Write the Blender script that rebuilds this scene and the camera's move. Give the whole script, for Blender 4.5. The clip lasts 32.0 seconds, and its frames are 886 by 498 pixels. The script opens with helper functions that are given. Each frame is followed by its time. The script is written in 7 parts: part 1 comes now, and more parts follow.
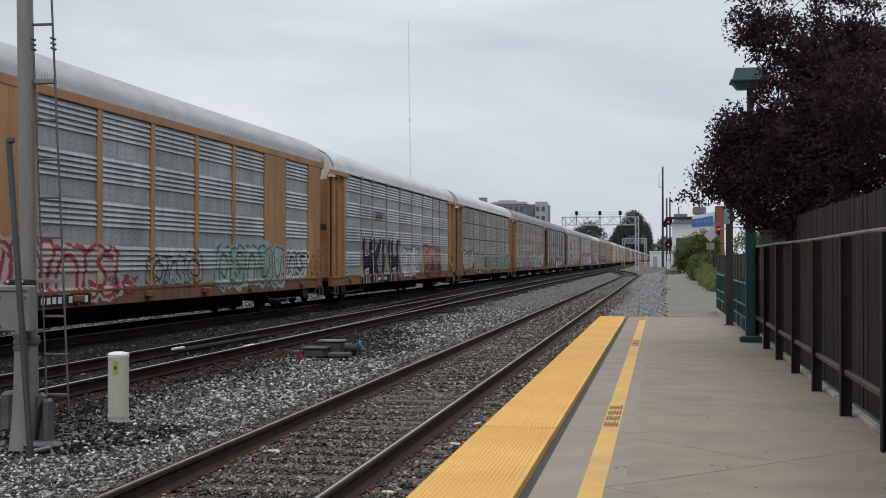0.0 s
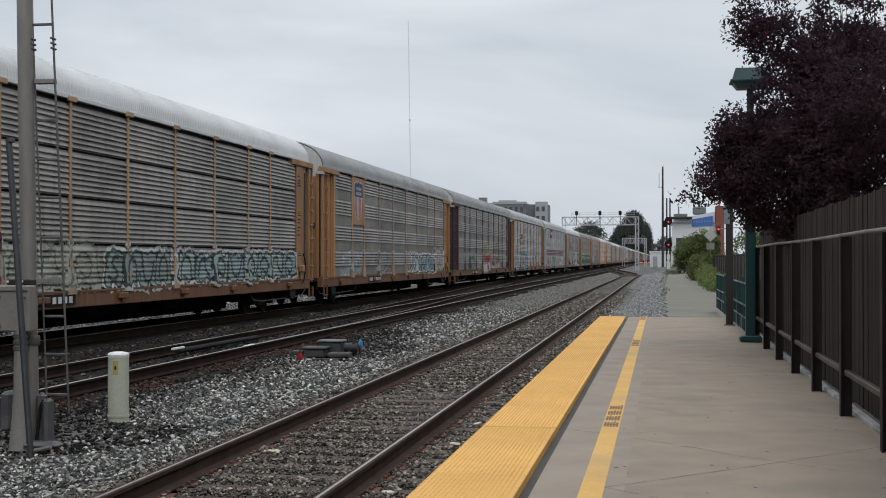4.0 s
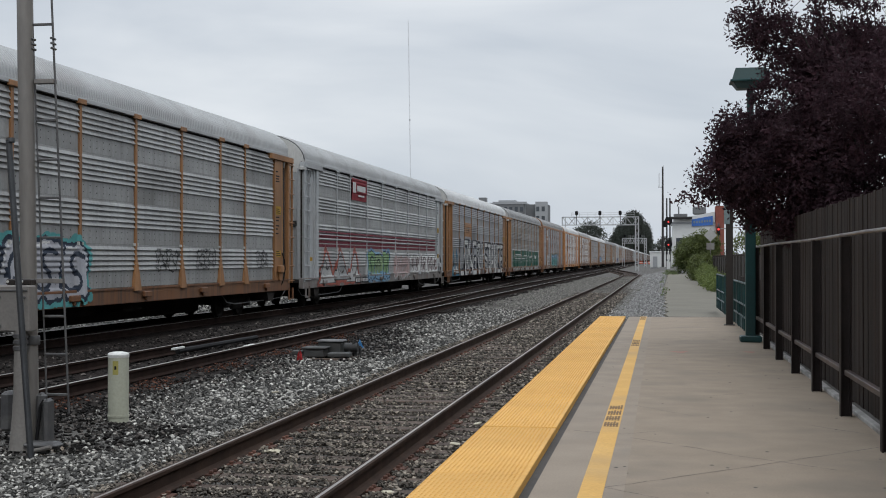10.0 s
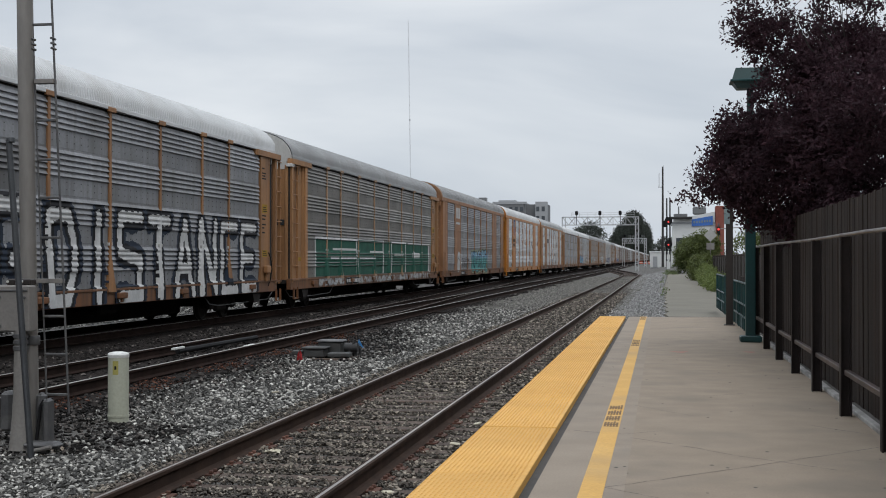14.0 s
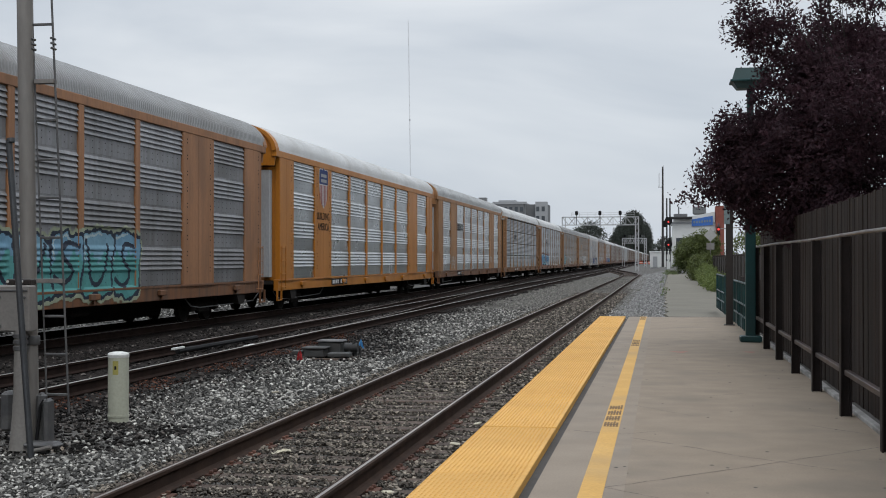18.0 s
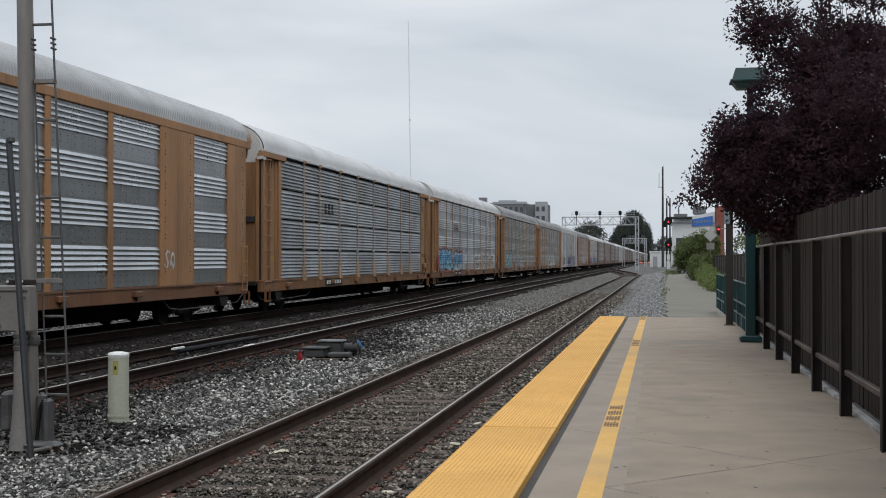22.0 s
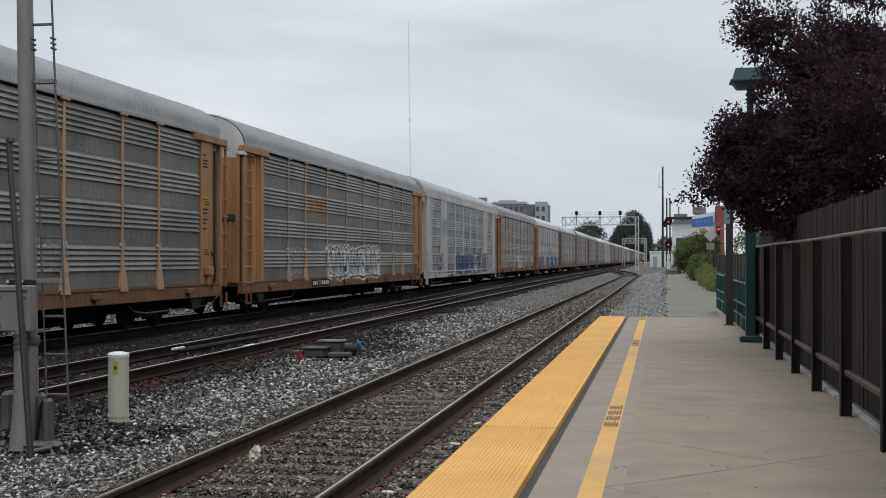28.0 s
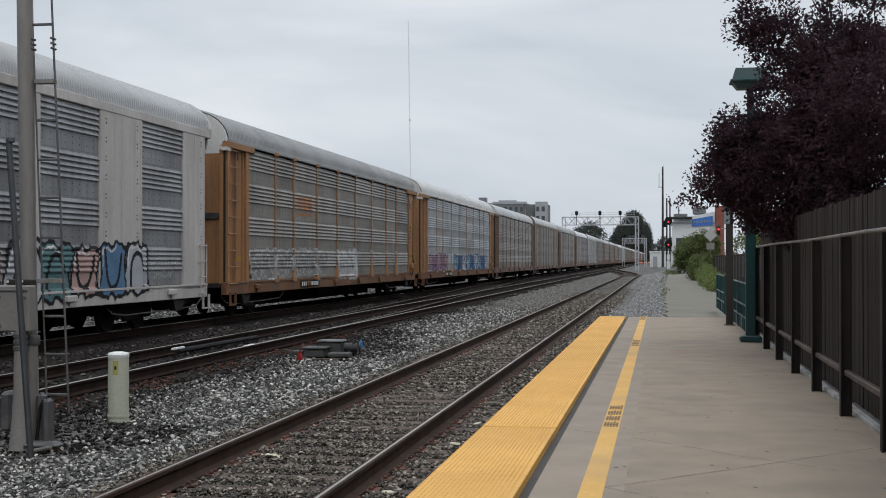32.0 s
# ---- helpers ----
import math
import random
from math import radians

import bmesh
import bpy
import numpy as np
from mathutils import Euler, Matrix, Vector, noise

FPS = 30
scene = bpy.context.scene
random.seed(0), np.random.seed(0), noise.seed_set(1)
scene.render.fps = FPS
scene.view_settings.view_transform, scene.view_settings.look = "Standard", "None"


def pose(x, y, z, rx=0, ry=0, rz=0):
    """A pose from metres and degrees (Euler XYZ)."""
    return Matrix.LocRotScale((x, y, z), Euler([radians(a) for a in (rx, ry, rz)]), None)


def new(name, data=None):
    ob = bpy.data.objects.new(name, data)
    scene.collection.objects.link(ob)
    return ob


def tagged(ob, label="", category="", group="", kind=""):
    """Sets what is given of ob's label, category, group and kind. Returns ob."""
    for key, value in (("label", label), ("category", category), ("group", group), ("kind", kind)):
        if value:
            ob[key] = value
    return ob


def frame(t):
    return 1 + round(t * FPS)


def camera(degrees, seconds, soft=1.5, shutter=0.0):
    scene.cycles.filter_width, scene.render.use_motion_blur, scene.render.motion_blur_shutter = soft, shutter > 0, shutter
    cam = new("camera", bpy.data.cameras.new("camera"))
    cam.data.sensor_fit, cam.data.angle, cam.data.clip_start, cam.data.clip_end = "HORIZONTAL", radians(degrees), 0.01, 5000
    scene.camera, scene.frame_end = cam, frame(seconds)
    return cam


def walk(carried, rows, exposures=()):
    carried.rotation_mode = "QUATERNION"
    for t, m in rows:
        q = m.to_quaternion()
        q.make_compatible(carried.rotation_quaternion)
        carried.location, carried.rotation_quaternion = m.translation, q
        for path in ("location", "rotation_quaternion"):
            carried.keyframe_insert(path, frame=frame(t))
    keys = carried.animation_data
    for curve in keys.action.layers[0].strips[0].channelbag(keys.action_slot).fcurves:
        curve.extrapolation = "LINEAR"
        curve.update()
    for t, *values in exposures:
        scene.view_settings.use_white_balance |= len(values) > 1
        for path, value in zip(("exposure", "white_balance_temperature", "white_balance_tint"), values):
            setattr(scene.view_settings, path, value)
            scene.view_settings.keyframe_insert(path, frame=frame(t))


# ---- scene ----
# Plan: x to the right, y along the tracks, rail tops at z = 0, platform top at z = 0.25.
EYE = (0.0, 0.0, 1.655)
YAW, PITCH = 9.55, 0.45
cam = camera(37.75, 32.0, soft=1.0)
CAM_POSE = pose(EYE[0], EYE[1], EYE[2], 90 + PITCH, 0, YAW)
walk(cam, [(0.0, CAM_POSE), (32.0, CAM_POSE)], exposures=[(0.0, 0.0), (32.0, 0.0)])

# ---- light ----
SUN_EL, SUN_AZ = 52.0, 150.0
world = bpy.data.worlds.new("overcast_sky")
scene.world = world
world.use_nodes = True
wn, wl = world.node_tree.nodes, world.node_tree.links
bg = wn["Background"]
sky = wn.new("ShaderNodeTexSky")
sky.sky_type, sky.sun_disc = "NISHITA", False
sky.sun_elevation, sky.sun_rotation = radians(SUN_EL), radians(SUN_AZ)
sky.air_density, sky.dust_density = 1.0, 3.0
wc = wn.new("ShaderNodeTexCoord")
wm = wn.new("ShaderNodeMapping")
wm.inputs["Scale"].default_value = (1.0, 1.0, 3.2)
cl = wn.new("ShaderNodeTexNoise")
cl.inputs["Scale"].default_value, cl.inputs["Detail"].default_value, cl.inputs["Roughness"].default_value = 2.4, 5.0, 0.52
cl.inputs["Distortion"].default_value = 0.5
cr = wn.new("ShaderNodeValToRGB")
cr.color_ramp.elements[0].position, cr.color_ramp.elements[0].color = 0.38, (5.35, 5.85, 6.5, 1)
cr.color_ramp.elements[1].position, cr.color_ramp.elements[1].color = 0.64, (7.5, 7.85, 8.25, 1)
wx = wn.new("ShaderNodeMix")
wx.data_type = "RGBA"
wx.inputs[0].default_value = 0.9
wl.new(wc.outputs["Generated"], wm.inputs["Vector"])
wl.new(wm.outputs["Vector"], cl.inputs["Vector"])
wl.new(cl.outputs["Fac"], cr.inputs["Fac"])
wl.new(sky.outputs["Color"], wx.inputs[6])
wl.new(cr.outputs["Color"], wx.inputs[7])
# an overcast sky is brighter overhead than at the horizon
ws = wn.new("ShaderNodeSeparateXYZ")
wr = wn.new("ShaderNodeMapRange")
wr.inputs[1].default_value, wr.inputs[2].default_value, wr.inputs[3].default_value, wr.inputs[4].default_value = 0.22, 1.0, 1.0, 2.5
wv = wn.new("ShaderNodeVectorMath")
wv.operation = "SCALE"
wl.new(wc.outputs["Generated"], ws.inputs[0])
wl.new(ws.outputs[2], wr.inputs[0])
wh = wn.new("ShaderNodeMapRange")
wh.inputs[1].default_value, wh.inputs[2].default_value, wh.inputs[3].default_value, wh.inputs[4].default_value = 0.0, 0.14, 1.09, 1.0
wl.new(ws.outputs[2], wh.inputs[0])
wg = wn.new("ShaderNodeMath")
wg.operation = "MULTIPLY"
wl.new(wr.outputs[0], wg.inputs[0])
wl.new(wh.outputs[0], wg.inputs[1])
wl.new(wx.outputs[2], wv.inputs[0])
wl.new(wg.outputs[0], wv.inputs["Scale"])
wl.new(wv.outputs[0], bg.inputs["Color"])
bg.inputs["Strength"].default_value = 0.1065
sun = new("sun", bpy.data.lights.new("sun", "SUN"))
sun.data.energy, sun.data.angle, sun.data.color = 0.6, radians(25), (1.0, 0.97, 0.93)
sun.rotation_euler = (radians(90 - SUN_EL), 0, radians(180 - SUN_AZ))


# ---- materials ----
def mat(name, a, b=None, rough=0.7, metal=0.0, scale=3.0, bump=0.15, fine=40.0, stain=None, stain_amt=0.0,
        stain_scale=0.8, stretch=(1, 1, 1), vary=0.0, island=False, skew=1.0, spec=0.4, dist=0.01, streak=None, streak_amt=0.0):
    """Two-tone grain, a second, larger stain, bump, and a spread of brightness from piece to piece."""
    m = bpy.data.materials.new(name)
    m.use_nodes = True
    n, l = m.node_tree.nodes, m.node_tree.links
    p = n["Principled BSDF"]
    p.inputs["Metallic"].default_value = metal
    p.inputs["Specular IOR Level"].default_value = spec
    b = b or tuple(c * 0.75 for c in a)
    tc, info = n.new("ShaderNodeTexCoord"), n.new("ShaderNodeObjectInfo")
    sh = n.new("ShaderNodeVectorMath")
    sh.operation = "MULTIPLY_ADD"
    cmb = n.new("ShaderNodeCombineXYZ")
    for k in range(3):
        l.new(info.outputs["Random"], cmb.inputs[k])
    sh.inputs[1].default_value = (37.0, 91.0, 53.0)
    l.new(cmb.outputs[0], sh.inputs[0])
    l.new(tc.outputs["Object"], sh.inputs[2])
    mp = n.new("ShaderNodeMapping")
    mp.inputs["Scale"].default_value = stretch
    l.new(sh.outputs[0], mp.inputs["Vector"])

    def tex(s, d=4.0):
        t = n.new("ShaderNodeTexNoise")
        t.inputs["Scale"].default_value, t.inputs["Detail"].default_value = s, d
        l.new(mp.outputs[0], t.inputs["Vector"])
        return t

    def mix(fac, c1, c2, mode="MIX"):
        x = n.new("ShaderNodeMix")
        x.data_type, x.blend_type = "RGBA", mode
        for sock, val in ((x.inputs[0], fac), (x.inputs[6], c1), (x.inputs[7], c2)):
            if isinstance(val, bpy.types.NodeSocket):
                l.new(val, sock)
            elif isinstance(val, tuple):
                sock.default_value = (*val[:3], 1)
            else:
                sock.default_value = val
        return x.outputs[2]

    def ramp(sock, lo, hi, top=1.0):
        r = n.new("ShaderNodeMapRange")
        r.inputs[1].default_value, r.inputs[2].default_value = lo, hi
        r.inputs[3].default_value, r.inputs[4].default_value = 0.0, top
        l.new(sock, r.inputs[0])
        return r.outputs[0]

    t1, t2 = tex(scale), tex(fine, 3.0)
    col = mix(ramp(t1.outputs["Fac"], 0.3, 0.7), a, b)
    col = mix(ramp(t2.outputs["Fac"], 0.35, 0.75, 0.35), col, tuple(c * 0.6 for c in b))
    if stain:
        t3 = tex(stain_scale, 6.0)
        col = mix(ramp(t3.outputs["Fac"], 0.48, 0.68, stain_amt), col, stain)
    if streak:
        ms = n.new("ShaderNodeMapping")
        ms.inputs["Scale"].default_value = (5.0, 5.0, 0.22)
        l.new(sh.outputs[0], ms.inputs["Vector"])
        t4 = n.new("ShaderNodeTexNoise")
        t4.inputs["Scale"].default_value, t4.inputs["Detail"].default_value = 1.3, 5.0
        l.new(ms.outputs[0], t4.inputs["Vector"])
        col = mix(ramp(t4.outputs["Fac"], 0.45, 0.72, streak_amt), col, streak)
    if vary:
        r = n.new("ShaderNodeMapRange")
        r.inputs[3].default_value, r.inputs[4].default_value = 1 - vary, 1 + vary * skew
        g = n.new("ShaderNodeNewGeometry")
        pw = n.new("ShaderNodeMath")
        pw.operation = "POWER"
        pw.inputs[1].default_value = skew
        l.new(g.outputs["Random Per Island"] if island else info.outputs["Random"], pw.inputs[0])
        l.new(pw.outputs[0], r.inputs[0])
        v = n.new("ShaderNodeVectorMath")
        v.operation = "SCALE"
        l.new(col, v.inputs[0])
        l.new(r.outputs[0], v.inputs["Scale"])
        col = v.outputs[0]
    l.new(col, p.inputs["Base Color"])
    rr = n.new("ShaderNodeMapRange")
    rr.inputs[3].default_value, rr.inputs[4].default_value = max(rough - 0.12, 0.02), min(rough + 0.12, 1)
    l.new(t1.outputs["Fac"], rr.inputs[0])
    l.new(rr.outputs[0], p.inputs["Roughness"])
    if bump:
        bp = n.new("ShaderNodeBump")
        bp.inputs["Strength"].default_value, bp.inputs["Distance"].default_value = bump, dist
        l.new(t2.outputs["Fac"], bp.inputs["Height"])
        l.new(bp.outputs[0], p.inputs["Normal"])
    return m


def thin_leaf(m, color, share):
    """Lets part of the light through a leaf."""
    n, l = m.node_tree.nodes, m.node_tree.links
    t, mx = n.new("ShaderNodeBsdfTranslucent"), n.new("ShaderNodeMixShader")
    t.inputs["Color"].default_value = (*color, 1)
    mx.inputs[0].default_value = share
    l.new(n["Principled BSDF"].outputs[0], mx.inputs[1])
    l.new(t.outputs[0], mx.inputs[2])
    l.new(mx.outputs[0], n["Material Output"].inputs["Surface"])
    return m


def glow(name, color, strength):
    m = bpy.data.materials.new(name)
    m.use_nodes = True
    p = m.node_tree.nodes["Principled BSDF"]
    p.inputs["Base Color"].default_value = (*color, 1)
    p.inputs["Emission Color"].default_value = (*color, 1)
    p.inputs["Emission Strength"].default_value = strength
    return m


# oily ballast, with the shade under the train put into the colour
BED = mat("shaded_oily_bed", (0.026, 0.021, 0.0185), (0.014, 0.0115, 0.0105), spec=0.08, rough=0.95, scale=1.5, fine=26, bump=1.0, dist=0.03, stain=(0.034, 0.031, 0.028), stain_amt=0.4, stain_scale=0.5)
BALLAST = mat("ballast_ground", (0.125, 0.118, 0.107), (0.06, 0.056, 0.051), rough=0.95, scale=1.2, fine=26, bump=1.0, dist=0.03,
              stain=(0.05, 0.045, 0.042), stain_amt=0.7, stain_scale=0.25)
STONE_BROWN = mat("brown_grey_ballast_stone", (0.157, 0.137, 0.112), (0.092, 0.08, 0.065), rough=0.9, scale=9, fine=60, bump=0.3, vary=0.65, island=True, skew=2.9)
STONE = mat("ballast_stone", (0.205, 0.199, 0.182), (0.119, 0.115, 0.106), rough=0.9, scale=9, fine=60, bump=0.3, vary=0.77, island=True, skew=3.3)
STONE_FAR = mat("far_ballast_stone", (0.175, 0.168, 0.152), (0.12, 0.114, 0.103), rough=0.9, scale=9, fine=60, bump=0.3, vary=0.4, island=True, skew=1.6)
STONE_BANK = mat("bank_gravel_stone", (0.26, 0.258, 0.25), (0.18, 0.178, 0.172), rough=0.9, scale=9, fine=60, bump=0.3, vary=0.4, island=True, skew=1.8)
STONE_DARK = mat("oily_ballast_stone", (0.040, 0.036, 0.033), (0.025, 0.022, 0.020), rough=0.85, spec=0.15, scale=9, fine=60, bump=0.3, vary=0.75, island=True, skew=5.0)
CONCRETE = mat("platform_concrete", (0.262, 0.208, 0.153), (0.225, 0.18, 0.134), rough=0.85, scale=2.4, fine=70, bump=0.2, dist=0.004,
               stain=(0.165, 0.136, 0.106), stain_amt=0.6, stain_scale=1.3)
CONCRETE_LIGHT = mat("edge_concrete", (0.268, 0.218, 0.167), (0.232, 0.19, 0.147), rough=0.85, scale=2.0, fine=70, bump=0.2, dist=0.004,
                     stain=(0.18, 0.152, 0.122), stain_amt=0.55, stain_scale=1.5)
FENCE_WORN = mat("worn_brown_rail", (0.075, 0.05, 0.042), (0.03, 0.02, 0.017), rough=0.5, scale=6, stretch=(1, 0.2, 1))
KERB = mat("grout_strip", (0.42, 0.41, 0.39), (0.26, 0.25, 0.235), rough=0.85, scale=4, fine=30, stain=(0.12, 0.11, 0.1), stain_amt=0.7, stain_scale=3.0)
JOINT = mat("joint_filler", (0.07, 0.066, 0.062), rough=0.95)
TACTILE = mat("yellow_tactile", (0.70, 0.39, 0.095), (0.61, 0.335, 0.08), rough=0.7, scale=1.1, fine=50, bump=0.1, dist=0.003,
              stain=(0.45, 0.25, 0.06), stain_amt=0.45, stain_scale=0.9)
# a darker yellow than the tiles: the domes' shaded sides put into colour
TACTILE_DOME = mat("shaded_tactile_dome", (0.665, 0.36, 0.084), (0.58, 0.31, 0.072), rough=0.7, scale=1.3, fine=40, bump=0.1, dist=0.003, stain=(0.40, 0.21, 0.05), stain_amt=0.5, stain_scale=1.2)
LINE_PAINT = mat("yellow_line_paint", (0.62, 0.36, 0.09), (0.52, 0.30, 0.08), rough=0.75, scale=1.5, fine=45, stain=(0.34, 0.24, 0.12), stain_amt=0.5)
STENCIL = mat("brown_stencil", (0.11, 0.068, 0.036), (0.19, 0.115, 0.052), rough=0.85, scale=20)
RAIL_SIDE = mat("rusty_rail", (0.053, 0.032, 0.023), (0.033, 0.022, 0.017), spec=0.15, rough=0.85, scale=4, fine=60, bump=0.2)
RAIL_DARK = mat("dark_rail", (0.034, 0.022, 0.018), (0.02, 0.0135, 0.0115), spec=0.05, rough=0.95, scale=4, fine=60, bump=0.2)
RAIL_POLISHED = mat("polished_rail_head", (0.40, 0.38, 0.36), (0.30, 0.28, 0.26), rough=0.5, metal=0.5, scale=3, bump=0)
RAIL_TOP = mat("worn_rail_head", (0.36, 0.32, 0.29), (0.22, 0.19, 0.17), rough=0.36, metal=0.7, scale=3, stretch=(1, 0.1, 1))
TIE = mat("weathered_tie", (0.092, 0.066, 0.051), (0.046, 0.033, 0.027), rough=0.95, scale=2.5, fine=60, bump=0.7, stretch=(0.2, 1, 1), vary=0.35)
RUST_STONE = mat("rust_stained_stone", (0.105, 0.042, 0.026), (0.05, 0.026, 0.018), spec=0.15, rough=0.9, scale=9, fine=60, bump=0.3, vary=0.7, island=True, skew=2.5)
STAY = mat("weathered_stay_tube", (0.085, 0.09, 0.095), (0.055, 0.058, 0.062), rough=0.4, metal=0.45, scale=3)
RED_MARK = mat("faded_red_mark", (0.36, 0.13, 0.10), (0.30, 0.165, 0.13), rough=0.85, scale=9)
TIE_DARK = mat("dark_tie", (0.03, 0.024, 0.021), (0.018, 0.0145, 0.013), spec=0.1, rough=0.9, scale=2.5, fine=50, bump=0.5, vary=0.3)
RUST = mat("rusty_plate", (0.115, 0.052, 0.035), (0.07, 0.034, 0.024), rough=0.9, scale=6, fine=50, vary=0.3)
ASPHALT = mat("path_asphalt", (0.172, 0.158, 0.126), (0.142, 0.131, 0.104), rough=0.92, scale=0.5, fine=60, bump=0.25, stain=(0.125, 0.118, 0.104), stain_amt=0.25, stain_scale=0.9)
FENCE_WOOD = mat("dark_fence_wood", (0.034, 0.0245, 0.0195), (0.024, 0.0172, 0.014), spec=0.2, rough=0.9, scale=3, fine=40, bump=0.4, stretch=(1, 1, 0.08), vary=0.2)
FENCE_METAL = mat("brown_black_paint", (0.027, 0.020, 0.018), (0.019, 0.0145, 0.013), spec=0.2, rough=0.6, scale=4, bump=0.08)
WORN_RAIL = mat("worn_top_rail", (0.26, 0.24, 0.235), (0.10, 0.085, 0.08), rough=0.4, metal=0.5, scale=5, stretch=(1, 0.3, 1))
GREEN = mat("green_paint", (0.010, 0.052, 0.053), (0.008, 0.038, 0.039), rough=0.42, scale=2.5, bump=0.06, stain=(0.03, 0.05, 0.045), stain_amt=0.4)
GREY_GREEN = mat("pale_green_panel", (0.20, 0.26, 0.27), rough=0.6)
LENS = mat("dull_lamp_lens", (0.06, 0.11, 0.115), rough=0.35)
BROWN_POST = mat("brown_pole_paint", (0.028, 0.022, 0.019), rough=0.5)
GALV = mat("galvanised_pole", (0.265, 0.25, 0.232), (0.20, 0.188, 0.175), rough=0.5, metal=0.35, scale=2, fine=25, stretch=(1, 1, 0.25), stain=(0.22, 0.21, 0.195), stain_amt=0.4)
GALV_DARK = mat("dull_steel", (0.15, 0.148, 0.145), (0.085, 0.085, 0.088), rough=0.55, metal=0.4, scale=4)
BOX_GREY = mat("grey_box_paint", (0.225, 0.212, 0.195), (0.18, 0.168, 0.156), rough=0.6, scale=2, stain=(0.17, 0.155, 0.14), stain_amt=0.5)
CREAM = mat("cream_plastic", (0.45, 0.46, 0.37), (0.40, 0.41, 0.33), rough=0.5, scale=1.5, bump=0.04)
WHITE = mat("white_plastic", (0.72, 0.73, 0.70), rough=0.45, bump=0.03)
LABEL_YELLOW = mat("yellow_label", (0.40, 0.36, 0.10), rough=0.6)
DARK = mat("dark_machine", (0.035, 0.034, 0.034), (0.02, 0.02, 0.02), rough=0.7, scale=5)
MACHINE = mat("switch_machine_grey", (0.062, 0.064, 0.062), (0.036, 0.037, 0.036), rough=0.65, scale=4, stain=(0.05, 0.045, 0.04), stain_amt=0.6, stain_scale=3)
RED_FLAG = mat("red_marker", (0.42, 0.025, 0.03), rough=0.7)
BLUE_BAG = mat("blue_plastic", (0.10, 0.36, 0.74), (0.06, 0.26, 0.62), rough=0.4, scale=8)
PAPER = mat("litter_paper", (0.52, 0.48, 0.37), rough=0.9, scale=8)
BARK = mat("plum_bark", (0.035, 0.027, 0.025), (0.022, 0.018, 0.017), rough=0.9, scale=8, fine=50, bump=0.8)
PLUM = mat("plum_leaves", (0.056, 0.025, 0.033), (0.029, 0.0165, 0.021), rough=0.75, spec=0.2, scale=2, bump=0, vary=0.5, island=True)
LEAF = mat("bush_leaves", (0.115, 0.14, 0.042), (0.065, 0.084, 0.026), rough=0.6, scale=1.5, bump=0, vary=0.45, island=True)
LEAF_YELLOW = mat("hedge_leaves", (0.14, 0.175, 0.05), (0.085, 0.115, 0.034), rough=0.6, scale=1.5, bump=0, vary=0.4, island=True)
thin_leaf(PLUM, (0.085, 0.046, 0.058), 0.3)
thin_leaf(LEAF, (0.17, 0.20, 0.05), 0.25)
thin_leaf(LEAF_YELLOW, (0.20, 0.25, 0.06), 0.25)
# dark green, lightened and greyed to carry the haze of distance
LEAF_DARK = mat("hazy_far_leaves", (0.066, 0.076, 0.062), (0.045, 0.054, 0.046), rough=0.8, scale=0.3, bump=0, vary=0.4, island=True)
WEED = mat("weeds", (0.13, 0.17, 0.06), (0.09, 0.11, 0.05), rough=0.8, bump=0, vary=0.4, island=True)
BOX_PALE = mat("sign_back_aluminium", (0.46, 0.455, 0.44), (0.40, 0.395, 0.38), rough=0.5, metal=0.2)
GANTRY = mat("gantry_aluminium", (0.48, 0.49, 0.50), (0.40, 0.41, 0.42), rough=0.5, metal=0.3)
BLACK = mat("black_paint", (0.014, 0.014, 0.015), rough=0.7, spec=0.15)
RED_GLOW = glow("red_signal_light", (0.9, 0.06, 0.05), 0.75)
WALL_GREY = mat("apartment_wall", (0.33, 0.34, 0.35), (0.28, 0.29, 0.30), rough=0.8, scale=0.1)
WALL_DARK = mat("apartment_dark_wall", (0.17, 0.175, 0.18), rough=0.8, scale=0.1)
WALL_WHITE = mat("white_wall", (0.62, 0.63, 0.62), (0.55, 0.56, 0.55), rough=0.8, scale=0.2)
BRICK_RED = mat("red_brick_wall", (0.24, 0.075, 0.055), (0.18, 0.06, 0.045), rough=0.85, scale=1.0, fine=8)
SIGN_BLUE = mat("blue_sign", (0.05, 0.16, 0.50), rough=0.5)
GLASS = mat("dark_window", (0.05, 0.06, 0.07), rough=0.15, spec=0.6, bump=0)
WOOD_POLE = mat("wood_pole", (0.045, 0.042, 0.04), rough=0.9, scale=3, stretch=(1, 1, 0.1))
ORANGE = mat("orange_barrier", (0.62, 0.10, 0.04), rough=0.6)
UNSEEN_WALL = mat("plain_dark_wall", (0.10, 0.095, 0.08), (0.07, 0.068, 0.058), rough=0.9, scale=0.4)
SHRUB_WALL = mat("brown_wall", (0.05, 0.04, 0.034), rough=0.85)


